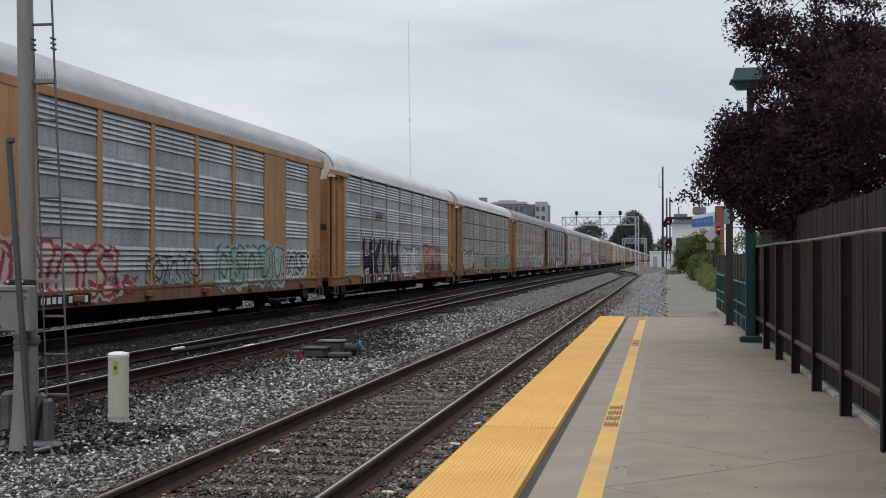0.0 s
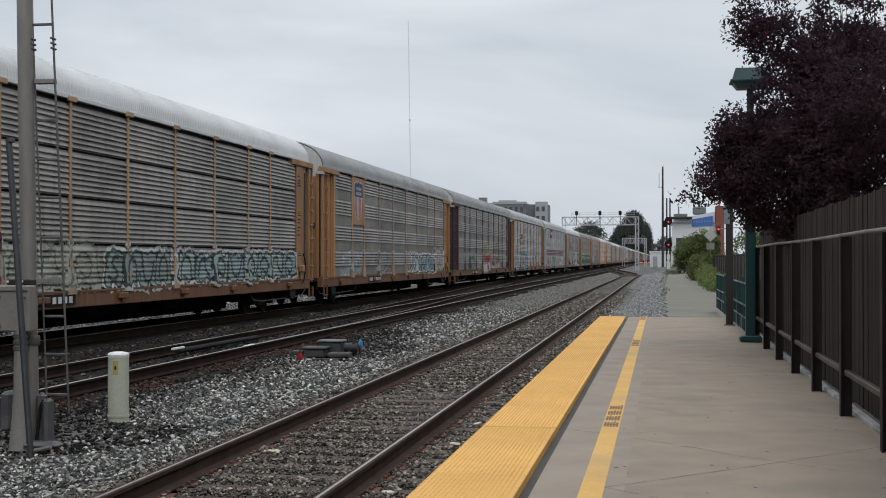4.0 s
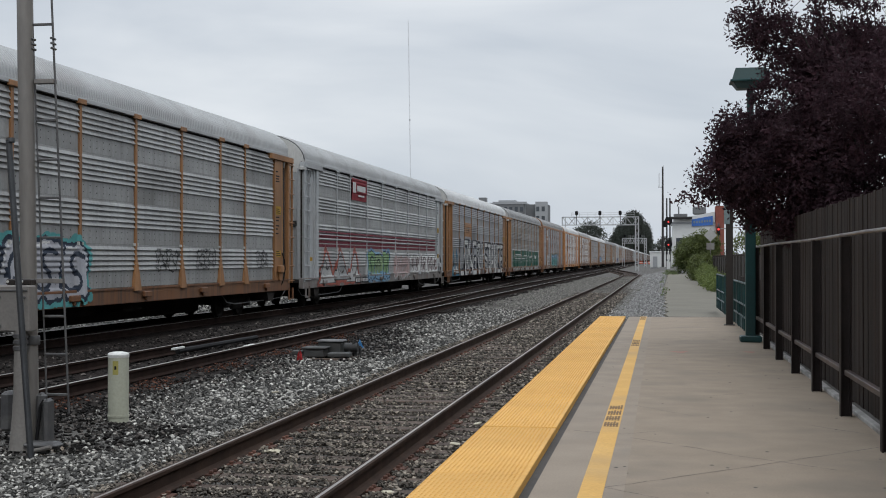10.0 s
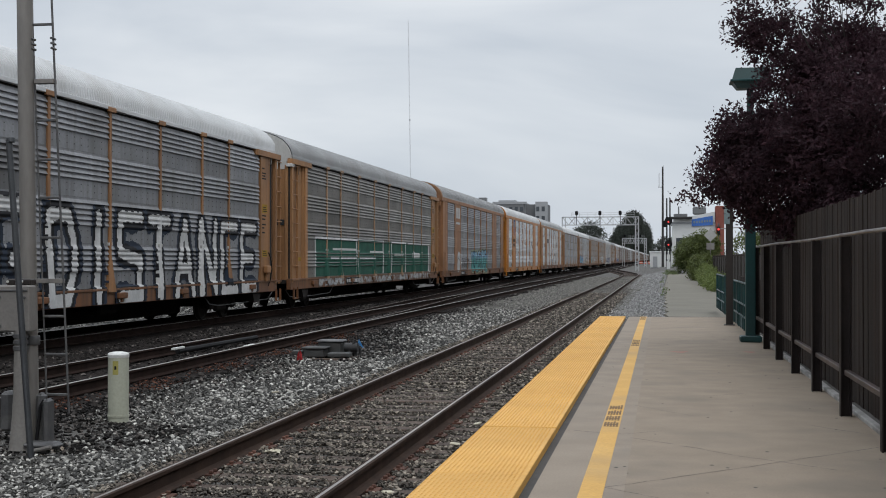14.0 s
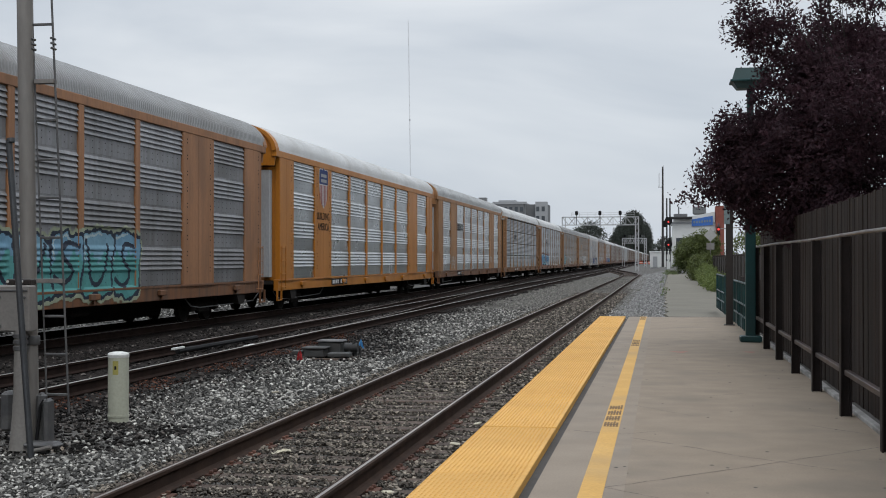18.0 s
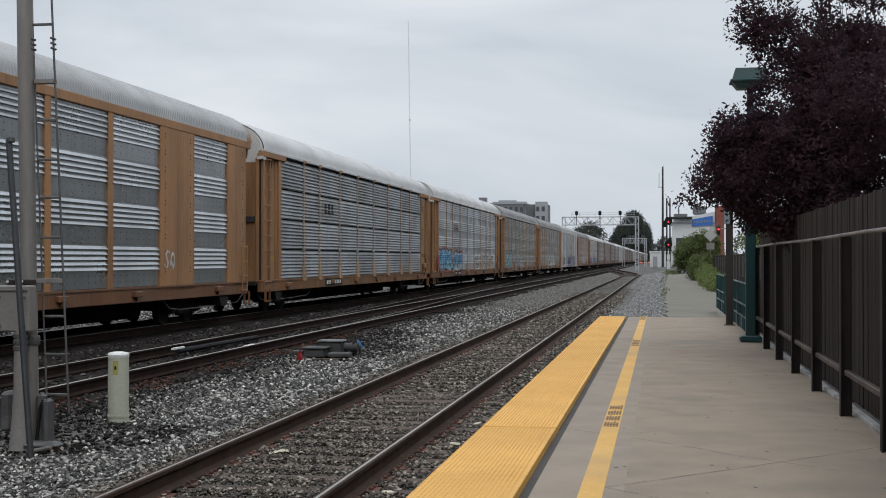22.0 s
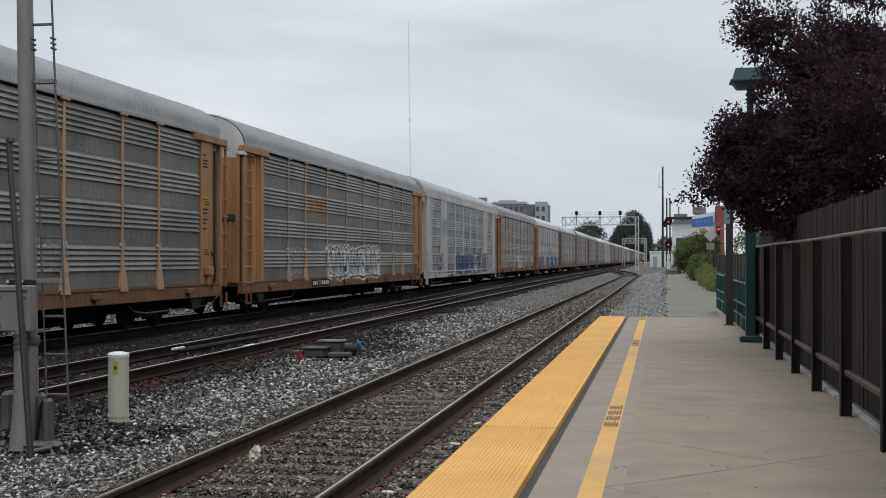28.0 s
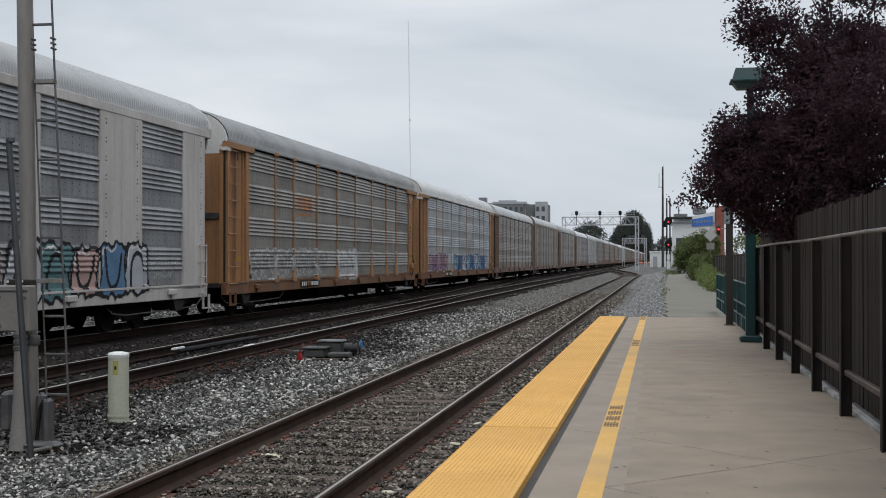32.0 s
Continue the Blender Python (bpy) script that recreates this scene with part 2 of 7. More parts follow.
# ---- mesh tools ----
class Build:
    """Collects vertices and faces of one mesh."""

    def __init__(self):
        self.v, self.f, self.m = [], [], []

    def add(self, verts, faces, k=0):
        o = len(self.v)
        self.v += [tuple(p) for p in verts]
        self.f += [tuple(i + o for i in q) for q in faces]
        self.m += [k] * len(faces)
        return self

    def box(self, x0, x1, y0, y1, z0, z1, c=0.0, k=0):
        """A box with edges chamfered by c."""
        c = min(c, (x1 - x0) * 0.45, (y1 - y0) * 0.45, (z1 - z0) * 0.45)
        if c <= 0:
            v = [(x, y, z) for x in (x0, x1) for y in (y0, y1) for z in (z0, z1)]
            f = [(0, 1, 3, 2), (4, 6, 7, 5), (0, 4, 5, 1), (2, 3, 7, 6), (0, 2, 6, 4), (1, 5, 7, 3)]
            return self.add(v, f, k)
        r = []
        for z, i in ((z0, c), (z0 + c, 0), (z1 - c, 0), (z1, c)):
            r.append([(x0 + i + c, y0 + i, z), (x1 - i - c, y0 + i, z), (x1 - i, y0 + i + c, z), (x1 - i, y1 - i - c, z),
                      (x1 - i - c, y1 - i, z), (x0 + i + c, y1 - i, z), (x0 + i, y1 - i - c, z), (x0 + i, y0 + i + c, z)])
        v = sum(r, [])
        f = [tuple(range(7, -1, -1)), tuple(range(24, 32))]
        for a in range(3):
            for j in range(8):
                f.append((a * 8 + j, a * 8 + (j + 1) % 8, a * 8 + 8 + (j + 1) % 8, a * 8 + 8 + j))
        return self.add(v, f, k)

    def tube(self, p, q, r0, r1=None, n=8, k=0):
        r1 = r0 if r1 is None else r1
        p, q = Vector(p), Vector(q)
        t = (q - p).normalized()
        a = t.orthogonal().normalized()
        b = t.cross(a)
        v = []
        for c, r in ((p, r0), (q, r1)):
            for i in range(n):
                w = 2 * math.pi * i / n
                v.append(c + a * (r * math.cos(w)) + b * (r * math.sin(w)))
        f = [(i, (i + 1) % n, n + (i + 1) % n, n + i) for i in range(n)]
        f += [tuple(range(n - 1, -1, -1)), tuple(range(n, 2 * n))]
        return self.add(v, f, k)

    def lathe(self, prof, cx=0, cy=0, n=16, k=0):
        """A turned body about the upright axis from (radius, z) pairs."""
        v, f = [], []
        for r, z in prof:
            for i in range(n):
                w = 2 * math.pi * i / n
                v.append((cx + r * math.cos(w), cy + r * math.sin(w), z))
        for a in range(len(prof) - 1):
            for i in range(n):
                f.append((a * n + i, a * n + (i + 1) % n, a * n + n + (i + 1) % n, a * n + n + i))
        f += [tuple(range(n - 1, -1, -1)), tuple(range((len(prof) - 1) * n, len(prof) * n))]
        return self.add(v, f, k)

    def sweep(self, prof, y0, y1, k=0, caps=True):
        """A closed (x, z) outline drawn along y."""
        n = len(prof)
        v = [(x, y0, z) for x, z in prof] + [(x, y1, z) for x, z in prof]
        f = [(i, (i + 1) % n, n + (i + 1) % n, n + i) for i in range(n)]
        if caps:
            f += [tuple(range(n - 1, -1, -1)), tuple(range(n, 2 * n))]
        return self.add(v, f, k)

    def mesh(self, name):
        me = bpy.data.meshes.new(name)
        me.from_pydata(self.v, [], self.f)
        if any(self.m):
            me.polygons.foreach_set("material_index", self.m)
        bm = bmesh.new()
        bm.from_mesh(me)
        bmesh.ops.recalc_face_normals(bm, faces=bm.faces)
        bm.to_mesh(me)
        bm.free()
        return me


def smooth(me, angle=40):
    me.shade_smooth()
    me.set_sharp_from_angle(angle=radians(angle))
    return me


def obj(name, me, mats, parent=None, label="", m=None):
    """One mesh object with materials of its own; me is a Build or a shared mesh."""
    if isinstance(me, Build):
        me = me.mesh(name)
    ob = new(name, me)
    mats = mats if isinstance(mats, (list, tuple)) else [mats]
    while len(me.materials) < len(mats):
        me.materials.append(mats[len(me.materials)])
    for s, mm in zip(ob.material_slots, mats):
        s.link = "OBJECT"
        s.material = mm
    if parent:
        ob.parent = parent
    if m is not None:
        ob.matrix_basis = m
    if label:
        ob["label"] = label
    return ob


part = obj


def thing(name, m, label, category, group="", kind=""):
    ob = new(name)
    ob.matrix_basis = m
    return tagged(ob, label, category, group, kind)


def fast_mesh(name, V, Fq, mats=None, flat=False):
    """A mesh from arrays of vertices and of equal-sided faces."""
    V, Fq = np.asarray(V, np.float32), np.asarray(Fq, np.int32)
    me = bpy.data.meshes.new(name)
    n, k = Fq.shape
    me.vertices.add(len(V))
    me.vertices.foreach_set("co", V.ravel())
    me.loops.add(n * k)
    me.loops.foreach_set("vertex_index", Fq.ravel())
    me.polygons.add(n)
    me.polygons.foreach_set("loop_start", np.arange(0, n * k, k, dtype=np.int32))
    me.polygons.foreach_set("loop_total", np.full(n, k, np.int32))
    if mats is not None:
        me.polygons.foreach_set("material_index", np.asarray(mats, np.int32))
    me.update(calc_edges=True)
    if flat:
        me.shade_flat()
    me.validate()
    return me

# ---- ground and tracks ----
NEAR_X, MID_X, TRAIN_X = -3.115, -8.55, -13.2
SLANT = 0.0013
GAUGE = 0.754
TIE_STEP = 0.535
PLAT_Z, PLAT_END = 0.25, 32.1


def step(a, b, t):
    t = min(max((t - a) / (b - a), 0.0), 1.0)
    return t * t * (3 - 2 * t)


def ground_z(x, y):
    bank = 0.33 * step(-1.4, 0.1, x) * step(31.0, 34.0, y)
    low = -0.22 + 0.02 * math.sin(x * 1.7 + 0.4 * y) * math.sin(0.31 * y)
    dip = -0.10 * step(0.5, 0.0, abs(x + 5.9) - 0.3) * 0.3
    return low + dip + bank


def make_ground():
    xs = [-1500, -600, -250, -120, -60, -30, -20] + [-17 + 0.5 * i for i in range(44)] + [5.5, 7, 10, 16, 30, 60, 150, 500, 1500]
    ys = [-300, -60, -15] + [i * 1.0 for i in range(-8, 60)] + [64 + 6 * i for i in range(20)] + [200, 260, 350, 500, 800, 1400, 2600, 4500]
    V = [(x, y, ground_z(x, y)) for y in ys for x in xs]
    n = len(xs)
    Fq = [(j * n + i, j * n + i + 1, j * n + n + i + 1, j * n + n + i) for j in range(len(ys) - 1) for i in range(n - 1)]
    ob = obj("ground", fast_mesh("ground", V, Fq), BALLAST)
    tagged(ob, "grey crushed-stone ballast ground between the tracks", "ground", kind="structure")


def make_bed():
    """The oily bed under the two main tracks, coloured darker for the train's shade."""
    xs = [-16.1, -15.2, -14.2, -13.1, -12.0, -11.2, -10.2, -9.4, -8.4, -7.5, -6.7]
    ys = [-60, -20] + [i * 2.0 for i in range(-5, 60)] + [140, 200, 300, 600, 1200]
    V = []
    for y in ys:
        for x in xs:
            edge = x in (xs[0], xs[-1])
            wob = 0.22 * math.sin(y * 0.9) + 0.15 * math.sin(y * 2.3 + 1) if edge and abs(y) < 130 else 0
            V.append((x + wob + (0.6 * step(18, 27, y) * step(36, 29, y) - 0.55 * step(29, 38, y) if x == xs[-1] else 0), y, ground_z(x, y) + (-0.03 if edge else 0.022)))
    n = len(xs)
    Fq = [(j * n + i, j * n + i + 1, j * n + n + i + 1, j * n + n + i) for j in range(len(ys) - 1) for i in range(n - 1)]
    tagged(obj("track_bed", fast_mesh("track_bed", V, Fq), BED), "dark oily ballast bed under the main tracks, train shade in its colour", "track bed", kind="structure")


RAIL_PROFILE = [(-0.036, -0.004), (-0.030, 0.0), (-0.012, 0.001), (0.014, 0.001), (0.030, 0.0), (0.036, -0.004), (0.036, -0.032), (0.011, -0.045), (0.009, -0.135), (0.028, -0.15),
                (0.072, -0.160), (0.072, -0.172), (-0.072, -0.172), (-0.072, -0.160), (-0.028, -0.15), (-0.009, -0.135), (-0.011, -0.045), (-0.036, -0.032)]


def rail_mesh(path, head=(2,)):
    """A rail along (x, y) points; the running face has the second material."""
    b, n = Build(), len(RAIL_PROFILE)
    v = [(px + x, py, z) for px, py in path for x, z in RAIL_PROFILE]
    f, k = [], []
    for a in range(len(path) - 1):
        for i in range(n):
            f.append((a * n + i, a * n + (i + 1) % n, a * n + n + (i + 1) % n, a * n + n + i))
            k.append(1 if i in head else 0)
    b.v, b.f, b.m = v, f, k
    b.add([v[i] for i in range(n)], [tuple(range(n - 1, -1, -1))])
    b.add([v[-n + i] for i in range(n)], [tuple(range(n))])
    return b


def near_shift(y):
    return (MID_X - NEAR_X) * step(136, 232, y)


def cross_shift(y):
    if y < 23.5:
        return 0.0
    d = 0.0011 * min(y - 23.5, 20.5) ** 2
    d += 0.0451 * max(min(y, 131.0) - 44.0, 0.0)
    return -min(d, 4.2) - 0.35 * step(131, 150, y)


def span(y0, y1, s):
    n = max(2, int((y1 - y0) / s))
    return [y0 + (y1 - y0) * i / n for i in range(n + 1)]


def make_tracks():
    specs = [("near_track", NEAR_X, near_shift, span(-6, 236, 4), "siding track with brown rusty rails beside the platform"),
             ("middle_track", MID_X, lambda y: 0.0, [-6, 40, 120, 300, 900], "dark main track with polished rail heads and oily ballast"),
             ("train_track", TRAIN_X, lambda y: SLANT * y, [-60, 40, 300, 1400], "main track under the train on dark ballast")]
    tie = Build().box(-1.28, 1.28, -0.115, 0.115, -0.33, -0.172, 0.012).mesh("tie")
    plate = Build().box(-0.17, 0.17, -0.09, 0.09, -0.178, -0.160, 0.004)
    for sx in (-0.11, 0.11):
        for sy in (-0.05, 0.05):
            plate.box(sx - 0.018, sx + 0.018, sy - 0.018, sy + 0.018, -0.162, -0.135, 0.005)
    plate = plate.mesh("tie_plate")
    rnd = random.Random(4)
    for name, cx, sh, ys, label in specs:
        tr = thing(name, Matrix(), label, "railway track", kind="structure")
        for s in (-GAUGE, GAUGE):
            part("rail", rail_mesh([(cx + sh(y) + s, y) for y in ys], (2,) if cx == NEAR_X else (1, 2, 3)), [RAIL_SIDE if cx == NEAR_X else RAIL_DARK, RAIL_TOP if cx == NEAR_X else RAIL_POLISHED], tr, "rust-brown steel rail")
        far = Build()
        y = 2.0 if cx == NEAR_X else 8.0
        last = 60.0 if cx == NEAR_X else 44.0
        while y < 236:
            x, a = cx + sh(y) + rnd.uniform(-0.05, 0.05), rnd.uniform(-1.0, 1.0)
            if y < last:
                part("tie", tie, TIE if cx == NEAR_X else TIE_DARK, tr, m=pose(x, y, rnd.uniform(-0.012, 0.006) - (0.0 if cx == NEAR_X else 0.03), 0, 0, a))
                if cx == NEAR_X and y < 34:
                    for s in (-GAUGE, GAUGE):
                        part("tie_plate", plate, RUST, tr, m=pose(cx + s, y, 0))
            else:
                far.box(x - 1.28, x + 1.28, y - 0.115, y + 0.115, -0.3, -0.174)
            y += TIE_STEP
        tagged(part("far_ties", far, TIE if cx == NEAR_X else TIE_DARK, tr), kind="stuff")
    cross = thing("crossover_track", Matrix(), "turnout rails leading across to the train's track", "railway track", kind="structure")
    ys = span(24, 150, 3)
    for s in (-GAUGE, GAUGE):
        part("rail", rail_mesh([(MID_X + cross_shift(y) + s - math.copysign(0.07, s) * step(30, 24, y), y) for y in ys]), [RAIL_DARK, RAIL_TOP], cross)
    part("pipe", Build().tube((MID_X - GAUGE + 0.3, 23.3, -0.08), (MID_X - GAUGE + 0.34, 28.0, -0.10), 0.05), BLACK, cross, "black pipe along the rail")
    for s in (-1, 1):
        b = Build().box(-0.03, 0.03, 0, 0.55, -0.03, 0.012, 0.006)
        part("switch_point", b, WHITE, cross, "bright worn switch point tip", m=pose(MID_X + s * (GAUGE - 0.12) + (0.28 if s < 0 else 0.1), 22.8 + 0.9 * (s > 0), 0))


def make_stones():
    rng = np.random.default_rng(3)
    base = np.array([(1, 0, 0), (-1, 0, 0), (0, 1, 0), (0, -1, 0), (0, 0, 1), (0, 0, -1), (.7, .7, .5), (-.7, -.7, .5)], float)
    tri = np.array([(0, 6, 4), (6, 2, 4), (2, 1, 4), (1, 7, 4), (7, 3, 4), (3, 0, 4), (0, 2, 6), (1, 3, 7), (0, 3, 5), (3, 1, 5), (1, 2, 5), (2, 0, 5)])

    def rails(x):
        d = np.abs(np.abs(x - NEAR_X) - GAUGE)
        return d > 0.10

    def gauge(x):
        return np.abs(x - NEAR_X) < 1.35

    def between(y):
        off = (y - 2.0) % TIE_STEP
        return (off > 0.125) & (off < TIE_STEP - 0.125)

    def lay(name, label, material, x0, x1, y0, y1, dens, size, keep, up=0.0):
        n = int((x1 - x0) * (y1 - y0) * dens)
        x, y = rng.uniform(x0, x1, n), rng.uniform(y0, y1, n)
        ok = keep(x, y, rng.random(n))
        x, y = x[ok], y[ok]
        n = len(x)
        s = size * rng.uniform(0.55, 1.35, (n, 1, 1))
        v = base[None] * (1 + rng.uniform(-0.35, 0.35, (n, 8, 3)))
        v = v * (rng.uniform(0.6, 1.2, (n, 1, 3)) * np.array((1, 1, 0.75))) * s
        a = rng.uniform(0, 6.28, n)
        c, d = np.cos(a)[:, None], np.sin(a)[:, None]
        w = rng.uniform(-0.6, 0.6, n)
        e, g = np.cos(w)[:, None], np.sin(w)[:, None]
        vx, vz = v[..., 0] * e - v[..., 2] * g, v[..., 0] * g + v[..., 2] * e
        X = vx * c - v[..., 1] * d + x[:, None]
        Y = vx * d + v[..., 1] * c + y[:, None]
        bankz = np.array([ground_z(p, q) for p, q in zip(x, y)])
        bed = np.where(gauge(x), np.where(between(y), 0.040, 0.050), 0.0)
        Z = vz + (bankz + bed + rng.uniform(-0.012, 0.028, n) + up)[:, None]
        V = np.stack((X, Y, Z), -1).reshape(-1, 3)
        Fq = (tri[None] + (np.arange(n) * 8)[:, None, None]).reshape(-1, 3)
        tagged(obj(name, fast_mesh(name, V, Fq, flat=True), material), label, "gravel", kind="stuff")

    def ontie(x, y, r):
        return ~gauge(x) | between(y) | (r < 0.09)

    def oily(x, y):
        return (np.hypot(x + 6.3, y - 13.0) < 1.35) | (np.hypot((x + 6.0) / 1.05, (y - 25.8) / 2.5) < 1.0)

    seen = lambda x, y: x > -0.62 * y - 0.6
    mid = lambda x, y, r: seen(x, y) & rails(x) & gauge(x) & ontie(x, y, r)
    light = lambda x, y, r: seen(x, y) & rails(x) & ~gauge(x) & (x > np.where(y > 33, -7.1, np.where(y > 26, -6.0, -6.7)) + 0.25 * np.sin(y) + 0.9 * (r - 0.5)) & ~(oily(x, y) & (r < 0.72))
    dark = lambda x, y, r: seen(x, y) & rails(x) & ~gauge(x) & ( (x < np.where(y > 33, -6.7, np.where(y > 26, -5.7, -6.4)) + 0.25 * np.sin(y) + 0.9 * (r - 0.5)) | oily(x, y))
    lay("ballast_stones", "pale grey crushed ballast stones", STONE, -7.2, -1.5, 6.5, 16, 850, 0.0225, light)
    lay("ballast_stones", "pale grey crushed ballast stones", STONE, -7.2, -1.5, 16, 27, 420, 0.028, light)
    lay("ballast_stones", "pale grey crushed ballast stones", STONE, -7.7, -1.5, 27, 48, 210, 0.033, light)
    lay("ballast_stones", "pale grey crushed ballast stones", STONE_FAR, -7.7, -1.3, 48, 75, 120, 0.042, light)
    lay("ballast_stones", "pale grey crushed ballast stones", STONE_FAR, -7.7, -1.2, 75, 135, 45, 0.06, light)
    lay("gauge_stones", "brown-grey fine ballast between the near rails", STONE_FAR, -4.5, -1.7, 70, 135, 70, 0.045, mid)
    lay("gauge_stones", "brown-grey fine ballast between the near rails", STONE_BROWN, -4.5, -1.7, 6.5, 17, 1250, 0.0175, mid)
    lay("gauge_stones", "brown-grey fine ballast between the near rails", STONE_BROWN, -4.5, -1.7, 17, 34, 520, 0.024, mid)
    lay("gauge_stones", "brown-grey fine ballast between the near rails", STONE_BROWN, -4.5, -1.7, 34, 70, 160, 0.034, mid)
    lay("ballast_stones", "pale gravel beyond the train", STONE, -19.5, -15.9, 14, 80, 60, 0.045, lambda x, y, r: r < 1)
    lay("bank_stones", "pale grey gravel beside the path", STONE_BANK, -1.6, 0.3, 32.2, 80, 330, 0.028, lambda x, y, r: (r < 1) & (x < 0.18))
    lay("bank_stones", "pale grey gravel beside the path", STONE_BANK, -2.0, 0.5, 80, 160, 75, 0.055, lambda x, y, r: (r < 1) & (x < 0.4))
    lay("rust_stones", "rust-stained stones along the rail", RUST_STONE, -7.75, -6.75, 14, 31, 430, 0.017, lambda x, y, r: r < 0.8 * np.exp(-((x + 7.45 + 0.12 * np.sin(y * 1.7)) / 0.22) ** 2) * (0.55 + 0.45 * np.sin(y * 2.1 + 1)), 0.035)
    lay("oily_stones", "dark oily ballast stones between the rails", STONE_DARK, -11.8, -1.6, 6.5, 18, 330, 0.028, dark)
    lay("oily_stones", "dark oily ballast stones between the rails", STONE_DARK, -11.8, -1.6, 18, 60, 110, 0.036, dark)


# ---- platform ----
def make_platform():
    pf = thing("platform", Matrix(), "grey-beige concrete station platform with jointed slabs", "platform", kind="structure")
    base = Build().box(-1.47, 3.2, -4, PLAT_END - 0.01, -0.5, 0.20)
    part("platform_base", base, JOINT, pf, "dark platform core seen in the joints")
    ys = [-4.0, -1.2, 1.2, 3.6, 6.0] + [8.4 + 2.4 * i for i in range(9)] + [30.0, PLAT_END]
    for y0, y1 in zip(ys[:-1], ys[1:]):
        a, b = (0.03 if abs(v - 10.8) < 0.1 or abs(v - 25.2) < 0.1 else 0.002 for v in (y0, y1))
        part("tactile_tile", Build().box(-1.485, -0.86, y0 + a, y1 - b, 0.12, PLAT_Z + 0.004, 0.004), TACTILE, pf, "yellow tactile paving tile")
    part("edge_slab", Build().box(-0.775, -0.222, -4, PLAT_END, 0.1, PLAT_Z), CONCRETE_LIGHT, pf, "paler concrete strip along the edge")
    part("slab", Build().box(-0.222, 1.72, -4, PLAT_END, 0.1, PLAT_Z), CONCRETE, pf, "cracked beige concrete slab")
    for x0, x1, y in ((0.1, 0.42, 20.0), (0.2, 0.36, 19.86), (1.2, 1.42, 20.15), (1.26, 1.38, 20.0)):
        part("paint_mark", Build().add([(x0, y - 0.05, PLAT_Z + 0.002), (x0 + 0.12, y - 0.1, PLAT_Z + 0.002), (x1, y - 0.03, PLAT_Z + 0.002), (x1 - 0.05, y + 0.06, PLAT_Z + 0.002), (x0 + 0.07, y + 0.03, PLAT_Z + 0.002)], [(0, 1, 2, 3, 4)]), RED_MARK, pf, "faded red paint mark")
    part("line", Build().box(-0.49, -0.345, -4, PLAT_END - 0.02, 0.2, PLAT_Z + 0.003), LINE_PAINT, pf, "worn yellow painted safety line")
    part("fence_kerb", Build().box(1.72, 1.79, -4, 24.0, 0.1, PLAT_Z + 0.04, 0.01), KERB, pf, "pale grout strip under the fence")
    part("end_joint", Build().box(-0.775, 1.72, PLAT_END - 0.10, PLAT_END - 0.01, 0.15, PLAT_Z + 0.003), JOINT, pf, "dark open joint at the platform end")
    # raised domes in a fine staggered grid
    rng = np.random.default_rng(1)
    w = np.arange(6) * math.pi / 3
    q = [(i, (i + 1) % 6, 6 + (i + 1) % 6, 6 + i) for i in range(6)] + [(6, 7, 8, 9), (6, 9, 10, 11)]

    def domes(sx, sy, y0, y1, r, h, shift):
        xs, yy = np.arange(-1.47, -0.872, sx), np.arange(y0, y1, sy)
        gx, gy = np.meshgrid(xs, yy)
        gy = gy + shift(len(xs))[None] + rng.uniform(-0.003, 0.003, gy.shape)
        c = np.stack((gx.ravel(), gy.ravel()), -1)
        n = len(c)
        dome = np.concatenate((np.stack((r * np.cos(w), r * np.sin(w), np.full(6, PLAT_Z + 0.004)), -1), np.stack((0.6 * r * np.cos(w), 0.6 * r * np.sin(w), np.full(6, PLAT_Z + 0.004 + h)), -1)))
        V = np.repeat(dome[None], n, 0)
        V[:, :, :2] += c[:, None]
        Fq = (np.array(q)[None] + (np.arange(n) * 12)[:, None, None]).reshape(-1, 4)
        tagged(part("tactile_domes", fast_mesh("tactile_domes", V.reshape(-1, 3), Fq), TACTILE_DOME, pf, "rows of raised yellow domes"), kind="stuff")

    domes(0.030, 0.052, 6.6, PLAT_END - 0.13, 0.0085, 0.0048, lambda k: 0.026 * (np.arange(k) % 2) + 0.02 * np.sin(np.arange(k) * 1.9))
    # stencilled words, worn past reading
    rnd = random.Random(9)
    for y0 in (10.95, 21.2, 30.2):
        for r in range(4):
            for c in range(5):
                x, y = -0.478 + c * 0.025, y0 + 0.42 * r
                part("stencil_bar", Build().box(x, x + 0.018, y, y + 0.35 * rnd.uniform(0.75, 1), PLAT_Z, PLAT_Z + 0.0045), STENCIL, pf)
            part("stencil_bar", Build().box(-0.476, -0.37, y0 + 0.42 * r + 0.12, y0 + 0.42 * r + 0.16, PLAT_Z, PLAT_Z + 0.0046), STENCIL, pf)
    # cracks
    for pts in ([(-0.44, 7.94), (0.09, 8.48), (0.85, 9.28), (1.70, 10.2)], [(-0.24, 10.32), (0.24, 9.85), (0.55, 9.47), (0.81, 9.27), (1.16, 8.95)],
                [(-0.76, 10.68), (-0.31, 10.52), (0.01, 10.75)], [(-0.38, 8.06), (-0.01, 7.74)], [(1.25, 11.32), (1.65, 10.8)], [(-0.24, 12.59), (0.29, 11.82)],
                [(0.44, 13.56), (0.84, 13.89)], [(1.13, 16.65), (1.41, 16.82)], [(1.03, 14.35), (1.6, 14.74)]):
        b = Build()
        fine = []
        for (xa, ya), (xb, yb) in zip(pts[:-1], pts[1:]):
            for i in range(6):
                t = i / 6
                fine.append((xa + (xb - xa) * t + rnd.uniform(-0.006, 0.006), ya + (yb - ya) * t + rnd.uniform(-0.011, 0.011)))
        fine.append(pts[-1])
